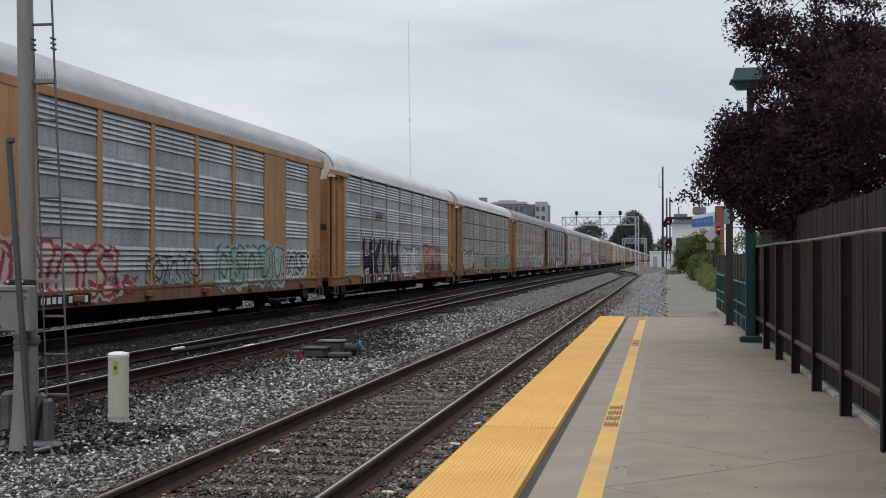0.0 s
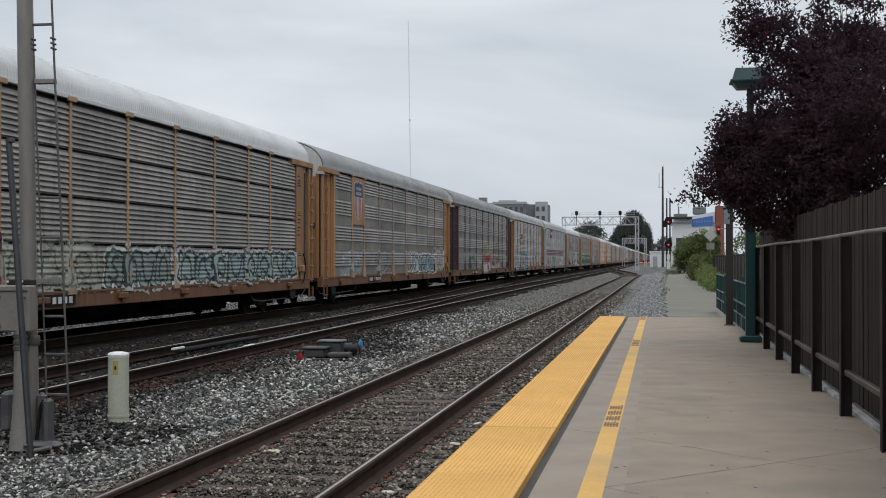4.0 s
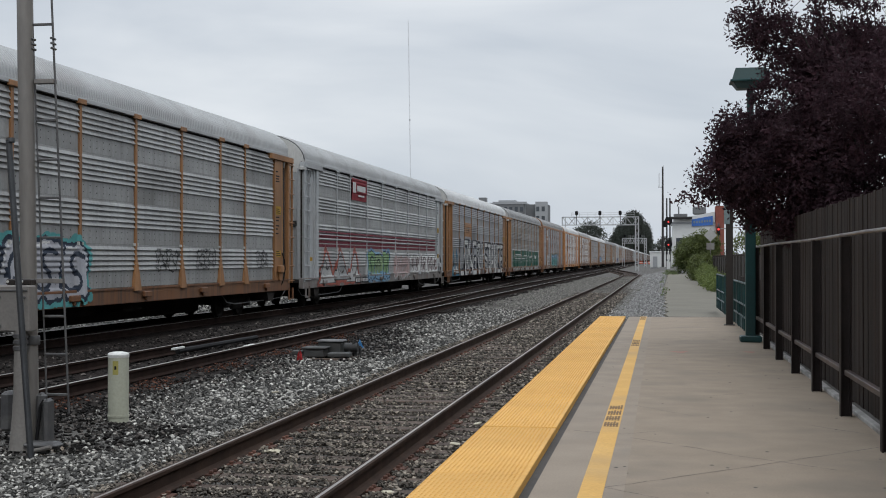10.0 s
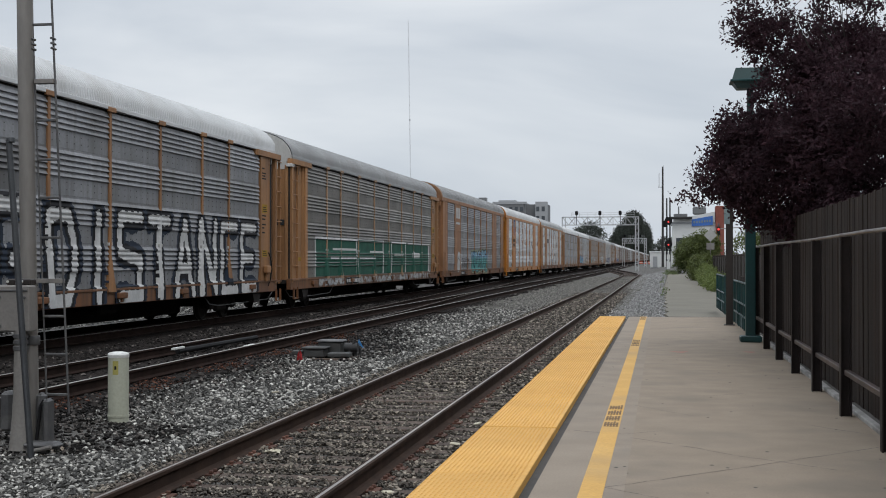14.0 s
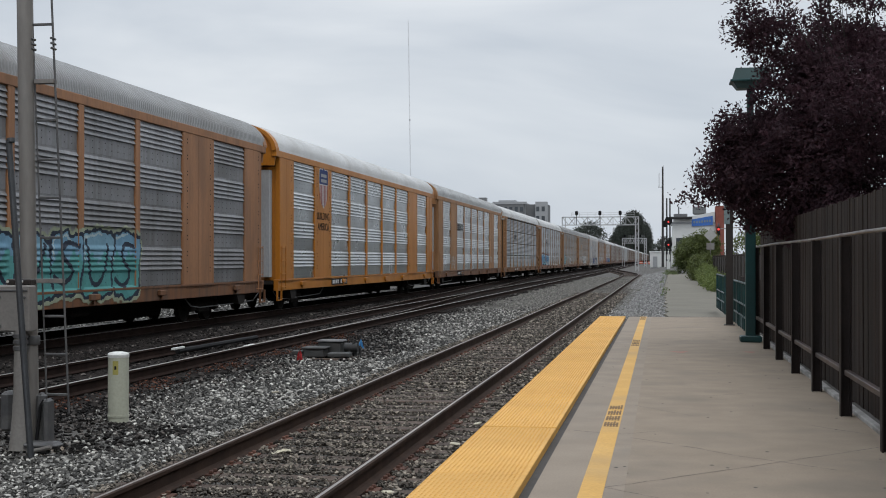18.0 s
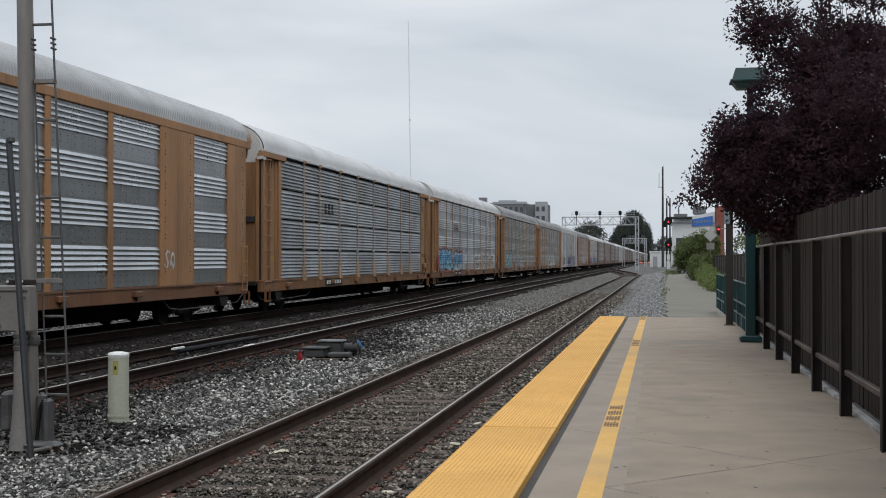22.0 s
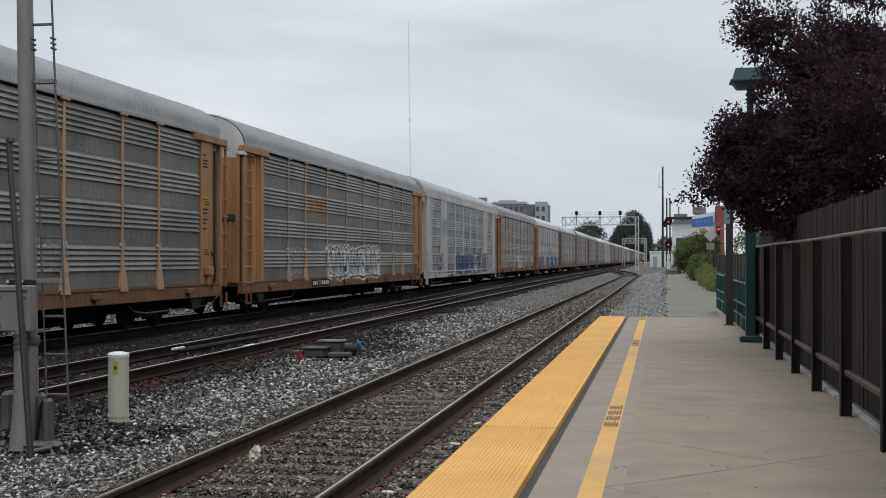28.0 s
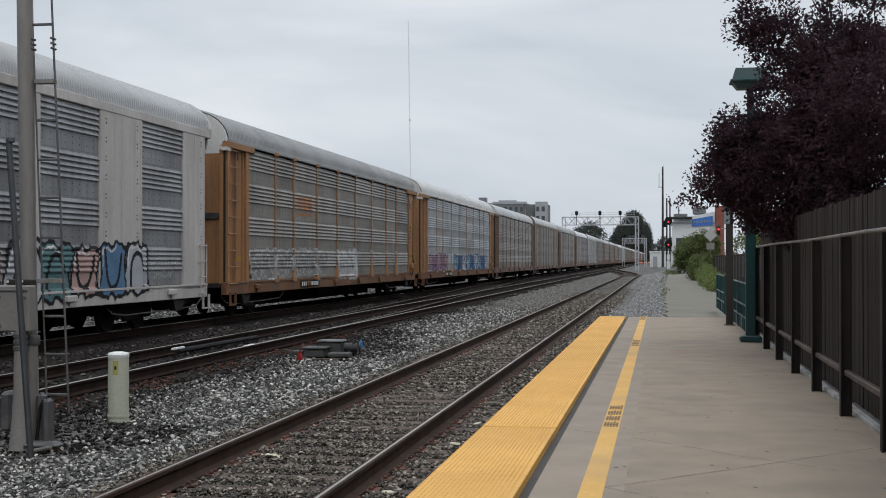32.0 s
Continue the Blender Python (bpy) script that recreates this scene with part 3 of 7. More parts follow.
        for (xa, ya), (xb, yb) in zip(fine[:-1], fine[1:]):
            w = rnd.uniform(0.002, 0.007)
            b.add([(xa, ya - w, PLAT_Z + 0.001), (xb, yb - w, PLAT_Z + 0.001), (xb, yb + w, PLAT_Z + 0.001), (xa, ya + w, PLAT_Z + 0.001)], [(0, 1, 2, 3)])
        part("crack", b, JOINT, pf)
    spots = Build()
    for i in range(60):
        x, y, r = rnd.uniform(-0.7, 1.6), rnd.uniform(7.5, 31), rnd.uniform(0.006, 0.016)
        spots.lathe([(r, PLAT_Z), (r * 0.7, PLAT_Z + 0.002)], x, y, 7)
    tagged(part("gum_spots", spots, JOINT, pf, "dark flattened gum spots"), kind="stuff")


def make_path():
    ys = span(PLAT_END, 132, 0.6)
    lft = lambda y: 0.16 + 0.5 * step(60, 135, y) + (0.05 * math.sin(y * 1.9) + 0.04 * math.sin(y * 4.7 + 1)) * step(32.3, 34, y)
    rgt = lambda y: 1.70 + 1.25 * step(34, 72, y)
    v = [(x, y, z) for y in ys for x, z in ((lft(y) - 0.05, 0.0), (lft(y), 0.17), (rgt(y), 0.17), (rgt(y) + 0.05, 0.0))]
    f = [(j * 4 + i, j * 4 + i + 1, j * 4 + 5 + i, j * 4 + 4 + i) for j in range(len(ys) - 1) for i in range(3)]
    b = Build().add(v, f)
    tagged(obj("path", b, ASPHALT), "grey worn asphalt footpath beyond the platform end", "path", kind="structure")


# ---- fences and railing ----
def make_fences():
    fe = thing("metal_fence", pose(1.63, 0, PLAT_Z), "brown-black steel rail fence along the platform", "fence")
    posts = [9.85 + 2.2 * i for i in range(-4, 7)]
    for y in posts:
        b = Build().box(-0.05, 0.05, y - 0.006, y + 0.006, -0.02, 1.605).box(-0.05, -0.038, y - 0.05, y + 0.05, -0.02, 1.605, 0.003).box(0.038, 0.05, y - 0.05, y + 0.05, -0.02, 1.605, 0.003)
        part("post", b, FENCE_METAL, fe)
    for y0, y1 in zip(posts[:-1], posts[1:]):
        part("lower_rail", Build().box(-0.02, 0.03, y0 + 0.05, y1 - 0.05, 0.37, 0.42, 0.006), FENCE_WORN, fe)
    for i in range(14):
        y0, y1 = 1.0 + i * 1.65, 1.0 + (i + 1) * 1.65
        rail = Build().tube((0.0 + 0.006 * math.sin(i * 2.1), y0, 1.622 + 0.006 * math.sin(i * 1.3)), (0.006 * math.sin(i * 2.1 + 2.1), y1, 1.622 + 0.006 * math.sin(i * 1.3 + 1.3)), 0.017, n=10)
        part("top_rail", rail, WORN_RAIL, fe, "worn shiny tubular top rail")
    wf = thing("wooden_fence", pose(1.83, 0, 0.28), "tall dark-stained board fence behind the steel rails", "fence")
    rnd = random.Random(2)
    boards = [Build().box(0, 0.022, 0, 0.138, 0, h, 0.004).mesh("board") for h in (1.97, 1.965, 1.975, 1.96)]
    y = 1.0
    while y < 24.8:
        part("board", rnd.choice(boards), FENCE_WOOD, wf, m=pose(rnd.uniform(-0.006, 0.006), y, 0, rnd.uniform(-0.15, 0.15), rnd.uniform(-0.15, 0.15), rnd.uniform(-0.7, 0.7)))
        y += 0.1405
    y = 24.95
    low = Build().box(0, 0.022, 0, 0.138, 0, 0.98, 0.004).mesh("board")
    while y < 31.4:
        part("board", low, FENCE_WOOD, wf, m=pose(rnd.uniform(-0.005, 0.005), y, 0, 0, 0, rnd.uniform(-0.6, 0.6)))
        y += 0.1405
    part("cross_rail", Build().box(0.03, 0.07, 24, 31.4, 0.7, 0.79, 0.005), FENCE_WOOD, wf)
    for z in (0.3, 1.0, 1.75):
        part("cross_rail", Build().box(0.03, 0.07, 1, 23.9, z, z + 0.09, 0.005), FENCE_WOOD, wf)
    for y in span(1.2, 23.8, 2.4):
        part("fence_post", Build().box(0.075, 0.165, y - 0.045, y + 0.045, -0.1, 1.95, 0.006), FENCE_WOOD, wf)
    gr = thing("green_railing", pose(1.62, 0, 0.2), "dark green steel railing with a pale kick panel", "railing")

    def run(x0, y0, z0, x1, y1, z1, n):
        for z in (0.95, 0.52, 0.28):
            part("rail", Build().tube((x0, y0, z0 + z), (x1, y1, z1 + z), 0.022), GREEN, gr)
        for i in range(n + 1):
            t = i / n
            x, y, z = x0 + (x1 - x0) * t, y0 + (y1 - y0) * t, z0 + (z1 - z0) * t
            part("baluster", Build().tube((x, y, z), (x, y, z + 0.97), 0.026 if i % 3 == 0 else 0.014), GREEN, gr)
        part("kick_panel", Build().add([(x0 + 0.01, y0, z0 + 0.03), (x1 + 0.01, y1, z1 + 0.03), (x1 + 0.01, y1, z1 + 0.25), (x0 + 0.01, y0, z0 + 0.25),
                                        (x0 + 0.03, y0, z0 + 0.03), (x1 + 0.03, y1, z1 + 0.03), (x1 + 0.03, y1, z1 + 0.25), (x0 + 0.03, y0, z0 + 0.25)],
                                       [(0, 1, 2, 3), (7, 6, 5, 4), (0, 3, 7, 4), (1, 5, 6, 2), (3, 2, 6, 7), (0, 4, 5, 1)]), GREY_GREEN, gr, "pale grey-green kick panel")

    run(0.0, 24.3, 0.03, 0.0, 31.5, 0.03, 12)
    run(-0.045, 33.0, 0.08, -0.055, 37.4, 0.08, 6)
    wl2 = thing("low_fence", pose(3.6, 0, 0.1), "dark brown timber fence behind the hedge", "fence")
    y = 48.0
    while y < 112:
        part("panel", Build().box(0, 0.08, y, y + 2.35, 0, 1.7, 0.01), SHRUB_WALL, wl2)
        part("fence_post", Build().box(-0.05, 0.12, y + 2.35, y + 2.45, 0, 1.8, 0.01), SHRUB_WALL, wl2)
        y += 2.45


def make_reflection_wall():
    """An unseen wall behind the board fence, added to darken the wagons' reflections."""
    wall = Build().box(12.0, 12.4, -50, 58, -0.6, 9.0)
    v = [(x, y, z) for z in (-0.6, 13.0) for x, y in ((12.0, 58), (34, 205), (34.5, 205), (12.5, 58))]
    wall.add(v, [(0, 1, 2, 3), (7, 6, 5, 4), (0, 4, 5, 1), (1, 5, 6, 2), (2, 6, 7, 3), (3, 7, 4, 0)])
    tagged(obj("wall_east", wall, UNSEEN_WALL), "unseen plain wall added to darken reflections in the wagon sides", "wall", kind="structure")


make_reflection_wall()
make_ground()
make_bed()
make_tracks()
make_platform()
make_path()
make_fences()
# ---- train ----
PITCH_LEN, SPEED, FIRST_GAP = 28.65, 14.70, 15.65


def paint(name, c, rust=0.35, rough=0.6):
    return mat(name, c, tuple(v * 0.78 for v in c), rough=rough, scale=0.9, fine=22, bump=0.06, stretch=(1, 1, 0.35),
               stain=(0.13, 0.07, 0.04), stain_amt=rust, stain_scale=1.1, streak=(0.060, 0.038, 0.027), streak_amt=rust * (1.1 if "sill" in name else 0.55))


TAN = paint("faded_tan_paint", (0.38, 0.195, 0.083), 0.4)
TAN_DULL = paint("dull_tan_paint", (0.34, 0.178, 0.08), 0.5)
OCHRE = paint("ochre_paint", (0.33, 0.162, 0.066), 0.55)
YELLOW = paint("bright_yellow_paint", (0.45, 0.168, 0.017), 0.12, 0.45)
TAN_BROWN = paint("brown_tan_paint", (0.355, 0.17, 0.079), 0.5)
POST_PALE = paint("sun_faded_tan_paint", (0.40, 0.25, 0.15), 0.3)
MAROON = paint("maroon_paint", (0.058, 0.026, 0.024), 0.2)
CAR_GREY = paint("pale_grey_paint", (0.40, 0.42, 0.43), 0.15)
CAR_WHITE = paint("dirty_white_paint", (0.50, 0.475, 0.45), 0.25)
SILL_DIRT = paint("grimy_sill_paint", (0.19, 0.080, 0.032), 0.8)
SILL_GREY = paint("grimy_grey_sill_paint", (0.22, 0.205, 0.195), 0.6)
SILL_OCHRE = paint("dirty_ochre_sill_paint", (0.24, 0.105, 0.033), 0.8)


def screen_mat(name, c, amt, metal=0.25, rough=0.5):
    return mat(name, c, tuple(v * 0.74 for v in c), rough=rough, metal=metal, scale=1.3, fine=30, bump=0.05, stretch=(1, 0.5, 0.6),
               stain=(0.085, 0.08, 0.072), stain_amt=amt, stain_scale=0.9, vary=0.12, streak=(0.075, 0.066, 0.055), streak_amt=amt * 0.9)


SCR_BLUE = screen_mat("blue_grey_screen", (0.375, 0.405, 0.425), 0.4)
SCR_BROWN = screen_mat("grimy_brown_screen", (0.26, 0.242, 0.22), 0.55)
SCR_DARK = screen_mat("dark_grey_screen", (0.27, 0.275, 0.287), 0.5)
SCR_LIGHT = screen_mat("light_grey_screen", (0.365, 0.37, 0.365), 0.35)
SCR_STEEL = screen_mat("worn_steel_screen", (0.275, 0.293, 0.307), 0.45)
SCR_SOOT = screen_mat("sooty_screen", (0.195, 0.182, 0.165), 0.5)
SCR_BRIGHT = screen_mat("bright_galvanised_screen", (0.52, 0.545, 0.56), 0.15, 0.85, 0.3)
ROOF_WHITE = mat("white_roof", (0.60, 0.61, 0.61), (0.50, 0.51, 0.51), rough=0.5, scale=0.6, bump=0.03, stain=(0.38, 0.37, 0.35), stain_amt=0.4)
ROOF_GREY = mat("grey_roof", (0.31, 0.315, 0.315), (0.25, 0.255, 0.255), rough=0.5, metal=0.2, scale=0.6, bump=0.03, stain=(0.19, 0.18, 0.17), stain_amt=0.5)
ROOF_SILVER = mat("silver_roof", (0.43, 0.44, 0.44), (0.36, 0.37, 0.37), rough=0.45, metal=0.3, scale=0.6, bump=0.03, stain=(0.27, 0.26, 0.25), stain_amt=0.4)
CAP_WHITE = paint("white_end_cap", (0.56, 0.56, 0.54), 0.2)
UNDER = mat("underframe_grime", (0.034, 0.030, 0.0275), (0.022, 0.0195, 0.018), spec=0.1, rough=0.9, scale=3)
# near-black fill: the darkness inside the wagons put into colour
INNER = mat("unlit_interior", (0.03, 0.03, 0.03), rough=0.9)

SPRAY = {}


def spray(c):
    if c not in SPRAY:
        SPRAY[c] = mat("spray_paint", c, tuple(v * 0.8 for v in c), rough=0.7, spec=0.12, scale=2.0, fine=18, bump=0.03, stain=tuple(v * 0.5 + 0.015 for v in c), stain_amt=0.45, stain_scale=2.2)
    return SPRAY[c]


P_WHITE, P_BLACK, P_GREY = (0.60, 0.60, 0.59), (0.016, 0.016, 0.018), (0.33, 0.34, 0.34)
P_BLUE, P_SKY, P_NAVY = (0.07, 0.26, 0.48), (0.23, 0.37, 0.43), (0.045, 0.065, 0.16)
P_PINK, P_RED, P_ORANGE, P_PURPLE = (0.42, 0.25, 0.235), (0.29, 0.075, 0.07), (0.38, 0.18, 0.09), (0.12, 0.09, 0.145)
P_YELLOW = (0.40, 0.25, 0.04)
P_ROSE, P_DARKGREEN, P_MIST = (0.42, 0.35, 0.335), (0.04, 0.085, 0.07), (0.32, 0.39, 0.36)
P_INK = (0.03, 0.04, 0.06)
P_PALE = (0.46, 0.465, 0.46)

# bays of the post-sided car and of the plate-sided car, along the car
BAYS_A, y = [], 2.67
for w in (2.65, 2.0, 2.82, 2.82, 2.82, 2.82, 2.82, 2.08, 2.75):
    BAYS_A.append((y, y + w))
    y += w
BAYS_B = [(2.46, 5.0)] + [(7.25 + 2.88 * i, 9.88 + 2.88 * i) for i in range(5)] + [(23.65, 26.19)]
Z0, Z1, ROWS_UP = 1.04, 4.80, 4
ROW_H = (Z1 - Z0) / ROWS_UP
ROW_NET = ROW_H - 0.045


def rib_profile(full):
    """(out, up) points of one screen: a flat band below, pressed ribs above."""
    pts = [(0.0, 0.0)]
    ribs = [0.02 + 0.108 * i for i in range(8)] if full else [0.36 + 0.112 * i for i in range(5)]
    for z in ribs:
        pts += [(0.0, z), (0.036, z + 0.010), (0.036, z + 0.018), (0.0, z + 0.084)]
    pts.append((0.0, ROW_NET if full else ROW_H - 0.003))
    return pts


def surface_x(kind, full, yy, zz):
    """How far out the car's side stands at (y, z), for paint laid on it."""
    prof = rib_profile(full)
    local = (zz - Z0) % ROW_H
    out = 1.505 + np.interp(local, [p[1] for p in prof], [p[0] for p in prof])
    out = np.where(zz < Z0 + 0.01, 1.56, out)
    bays = BAYS_A if kind == "A" else BAYS_B
    half = np.where(zz < 1.72, 0.20, 0.06) if kind == "A" else 0.0
    inside = np.zeros_like(yy, bool)
    for a, b in bays:
        inside |= (yy > a + half) & (yy < b - half)
    foot = np.where(zz < 1.72, 1.60 - 0.051 * np.clip((zz - 0.95) / 0.75, 0, 1), 1.550)
    if kind == "A":
        foot = np.where((yy < 2.72) | (yy > PITCH_LEN - 2.72), 1.568, foot)
    return np.where(inside, out, np.maximum(out, foot if kind == "A" else 1.56)) + 0.004


GLYPHS = {"L": [[(0, 1), (0, 0), (1, 0)]], "O": [[(0, 0), (0, 1), (1, 1), (1, 0), (0, 0)]], "N": [[(0, 0), (0, 1), (1, 0), (1, 1)]],
          "G": [[(1, 1), (0, 1), (0, 0), (1, 0), (1, .45), (.55, .45)]], "D": [[(0, 0), (0, 1), (.7, 1), (1, .7), (1, .3), (.7, 0), (0, 0)]],
          "I": [[(.5, 0), (.5, 1)]], "S": [[(1, 1), (0, 1), (0, .55), (1, .45), (1, 0), (0, 0)]], "T": [[(0, 1), (1, 1)], [(.5, 1), (.5, 0)]],
          "A": [[(0, 0), (.5, 1), (1, 0)], [(.25, .35), (.75, .35)]], "C": [[(1, 1), (0, 1), (0, 0), (1, 0)]], "E": [[(1, 1), (0, 1), (0, 0), (1, 0)], [(0, .5), (.8, .5)]],
          "H": [[(0, 0), (0, 1)], [(1, 0), (1, 1)], [(0, .45), (1, .55)]], "K": [[(0, 0), (0, 1)], [(1, 1), (.1, .5), (1, 0)]], "U": [[(0, 1), (0, 0), (1, 0), (1, 1)]]}
ABSTRACT = [[[(0, .1), (.1, .9), (.6, 1), (.55, .5), (1, .1)]], [[(0, 1), (.2, 0), (.8, .1), (1, .9)]], [[(.1, 0), (.1, .7), (.5, 1), (.9, .7), (.9, 0)]],
            [[(0, .2), (.4, 0), (.9, .3), (.2, .7), (.5, 1), (1, .9)]], [[(0, 0), (.4, 1), (.6, .2), (1, 1)]], [[(.2, 0), (0, .6), (.5, 1), (1, .6), (.8, 0), (.3, .3)]]]


def seg_dist(py, pz, a, b):
    ay, az = a
    dy, dz = b[0] - ay, b[1] - az
    t = np.clip(((py - ay) * dy + (pz - az) * dz) / max(dy * dy + dz * dz, 1e-6), 0, 1)
    return np.hypot(py - ay - t * dy, pz - az - t * dz)


def rounded(line):
    """The same stroke with its corners cut twice."""
    for _ in range(2):
        out = [line[0]]
        for (a, b), (c, d) in zip(line[:-1], line[1:]):
            out += [(a * 0.75 + c * 0.25, b * 0.75 + d * 0.25), (a * 0.25 + c * 0.75, b * 0.25 + d * 0.75)]
        line = out + [line[-1]]
    return line


def graffiti(car, kind, full, y0, y1, z0, z1, fill, edge, halo=None, word=None, n=4, seed=0, thick=0.12, rim=0.07, label="", cloud=0.16):
    """Sprayed letters on the car's side: a skin that follows ribs and posts, cut to the strokes."""
    rng = random.Random(seed * 13 + 5)
    sy = 0.035 if y1 - y0 < 9 else 0.042
    ny, nz = int((y1 - y0 + 0.6) / sy), int((z1 - z0 + 0.4) / 0.025)
    gy = np.linspace(y0 - 0.3, y1 + 0.3, ny + 1)
    gz = np.linspace(max(z0 - 0.2, 0.7), z1 + 0.2, nz + 1)
    cy, cz = np.meshgrid((gy[1:] + gy[:-1]) / 2, (gz[1:] + gz[:-1]) / 2)
    glyphs = [GLYPHS[c] for c in word] if word else [rng.choice(ABSTRACT) for _ in range(n)]
    adv = (y1 - y0) / len(glyphs)
    d = np.full(cy.shape, 9.0)
    for i, g in enumerate(glyphs):
        gw = adv * (0.66 if word else 0.8)
        gy0 = y0 + adv * i + (adv - gw) / 2
        lean = rng.uniform(-0.08, 0.12) if not word else 0.03
        zlo, zhi = z0 + rng.uniform(0, 0.12) * (z1 - z0), z1 - rng.uniform(0, 0.15) * (z1 - z0)
        if word:
            zlo, zhi = z0 + rng.uniform(0, 0.03), z1 - rng.uniform(0, 0.05)
        for line in g:
            if not word:
                line = rounded(line)
            q = [(gy0 + gw * p + lean * r, zlo + (zhi - zlo) * r) for p, r in line]
            for a, b in zip(q[:-1], q[1:]):
                d = np.minimum(d, seg_dist(cy, cz, a, b))
    wob = 0.012 * np.sin(cy * 19 + cz * 7) + 0.01 * np.sin(cz * 31)
    d = d + wob
    k = np.where(d < thick, 0, np.where(d < thick + rim, 1, np.where(d < thick + rim + cloud * (0.7 + 0.5 * np.sin(cy * 4.1 + cz * 3.3) * np.sin(cy * 2.3)), 2, 3)))
    keep = k < (3 if halo else 2)
    idx = np.argwhere(keep)
    if not len(idx):
        return
    vy, vz = np.meshgrid(gy, gz)
    vx = np.maximum(np.maximum(surface_x(kind, full, vy, vz - 0.014), surface_x(kind, full, vy, vz + 0.014)), surface_x(kind, full, vy, vz))
    V = np.stack((vx, vy, vz), -1).reshape(-1, 3)
    m = ny + 1
    j, i = idx[:, 0], idx[:, 1]
    Fq = np.stack((j * m + i, j * m + i + 1, j * m + m + i + 1, j * m + m + i), -1)
    used, inv = np.unique(Fq, return_inverse=True)
    me = fast_mesh("graffiti", V[used], inv.reshape(Fq.shape), k[keep])
    mats = [spray(fill), spray(edge)] + ([spray(halo)] if halo else [])
    part("graffiti", me, mats, car, label or "spray-painted graffiti")


def piece(car, kind, full, y0, y1, z0, z1, fills=(), low=None, line=None, shine=None, rim=None, halo=None, n=4, seed=0, lw=0.045, cloud=0.15,
          worn=0.0, shape="bubble", split=0.5, label=""):
    """Packed sprayed letters with outlines: filled shapes, inner strokes, shine, rim and cloud, all laid on the ribs."""
    rng = random.Random(seed * 7 + 3)
    line = line or P_BLACK
    pad = cloud + 0.12
    sy = 0.03 if y1 - y0 < 7 else 0.038
    ny, nz = int((y1 - y0 + 2 * pad) / sy), int((z1 - z0 + 2 * pad) / 0.024)
    gy = np.linspace(y0 - pad, y1 + pad, ny + 1)
    gz = np.linspace(max(z0 - pad, 0.70), z1 + pad, nz + 1)
    cy, cz = np.meshgrid((gy[1:] + gy[:-1]) / 2, (gz[1:] + gz[:-1]) / 2)
    cols, index = [], {}

    def slot(c):
        if c not in index:
            index[c] = len(cols)
            cols.append(c)
        return index[c]

    k = np.full(cy.shape, -1)
    near = np.full(cy.shape, 9.0)
    adv = (y1 - y0) / n
    fuzz = 0.03 * np.sin(cy * 9.1 + cz * 4.3 + seed) + 0.02 * np.sin(cy * 21 - cz * 17)
    for i in [j for j in range(n) if j % 2 == 0] + [j for j in range(n) if j % 2]:
        hw = adv * rng.uniform(0.54, 0.64)
        top = z1 - rng.uniform(0, 0.13) * (z1 - z0)
        bot = z0 + rng.uniform(0, 0.10) * (z1 - z0)
        zc, hh = (top + bot) / 2, (top - bot) / 2
        dz = (cz - zc) / hh
        dy = (cy - y0 - adv * (i + 0.5) - rng.uniform(-0.08, 0.14) * hw * dz) / hw
        if shape == "peak":
            sd = np.maximum(np.abs(dy) * 1.15 + (dz - 1.0) * 0.55, -dz - 1.0) * hw * 0.8
        else:
            p = rng.uniform(2.4, 3.6)
            waist = 1.0 + 0.16 * np.cos(dz * 3.2 + rng.uniform(-1, 1))
            sd = ((np.abs(dy * waist) ** p + np.abs(dz) ** p) ** (1 / p) - 1.0) * min(hw, hh) + fuzz * 0.7
            # notches between the legs and in the head
            for side in (-1, 1):
                if rng.random() < 0.75:
                    sd = np.maximum(sd, 0.16 - np.hypot((dy - rng.uniform(-0.35, 0.35)) * hw, (dz - side * 1.08) * hh))
        inside = sd < 0
        fill = slot(fills[i % len(fills)]) if fills else -1
        deep = slot(low) if low else fill
        cut = cz + fuzz * 3 < z0 + split * (z1 - z0)
        kk = np.where(cut, deep, fill)
        stroke = np.full(cy.shape, 9.0)
        for g in rng.choice(ABSTRACT):
            q = [(y0 + adv * (i + 0.5) + (a - 0.5) * hw * 1.15, zc + (b - 0.5) * hh * 1.3) for a, b in rounded(g)]
            for a, b in zip(q[:-1], q[1:]):
                stroke = np.minimum(stroke, seg_dist(cy, cz, a, b))
        if shine:
            kk = np.where((sd > -lw - 0.075) & (sd < -lw - 0.03) & (dz > 0.1) & (dy < 0.2), slot(shine), kk)
        kk = np.where((stroke < lw * 0.75) | (sd > -lw), slot(line), kk)
        k = np.where(inside, kk, k)
        near = np.minimum(near, sd)
    out = near >= 0
    if rim:
        k = np.where(out & (near < 0.07), slot(rim), k)
    if halo:
        k = np.where(out & (k < 0) & (near < cloud * (0.75 + 0.5 * np.sin(cy * 3.7 + cz * 2.9 + seed) * np.sin(cy * 2.1))), slot(halo), k)
    if worn:
        rub = np.sin(cy * 5.3 + seed) * np.sin(cz * 11 + cy * 2.2) + 0.6 * np.sin(cy * 17.3 + cz * 6) * np.sin(cz * 29 + 2 * seed) + 0.5 * np.sin(cy * 41) * np.sin(cz * 37 + cy * 9)
        k = np.where(rub > 1.3 - 2.2 * worn, -1, k)
    keep = k >= 0
    idx = np.argwhere(keep)
    if not len(idx):
        return
    vy, vz = np.meshgrid(gy, gz)
    vx = np.maximum(np.maximum(surface_x(kind, full, vy, vz - 0.014), surface_x(kind, full, vy, vz + 0.014)), surface_x(kind, full, vy, vz))
    V = np.stack((vx, vy, vz), -1).reshape(-1, 3)
    m = ny + 1
    j, i = idx[:, 0], idx[:, 1]
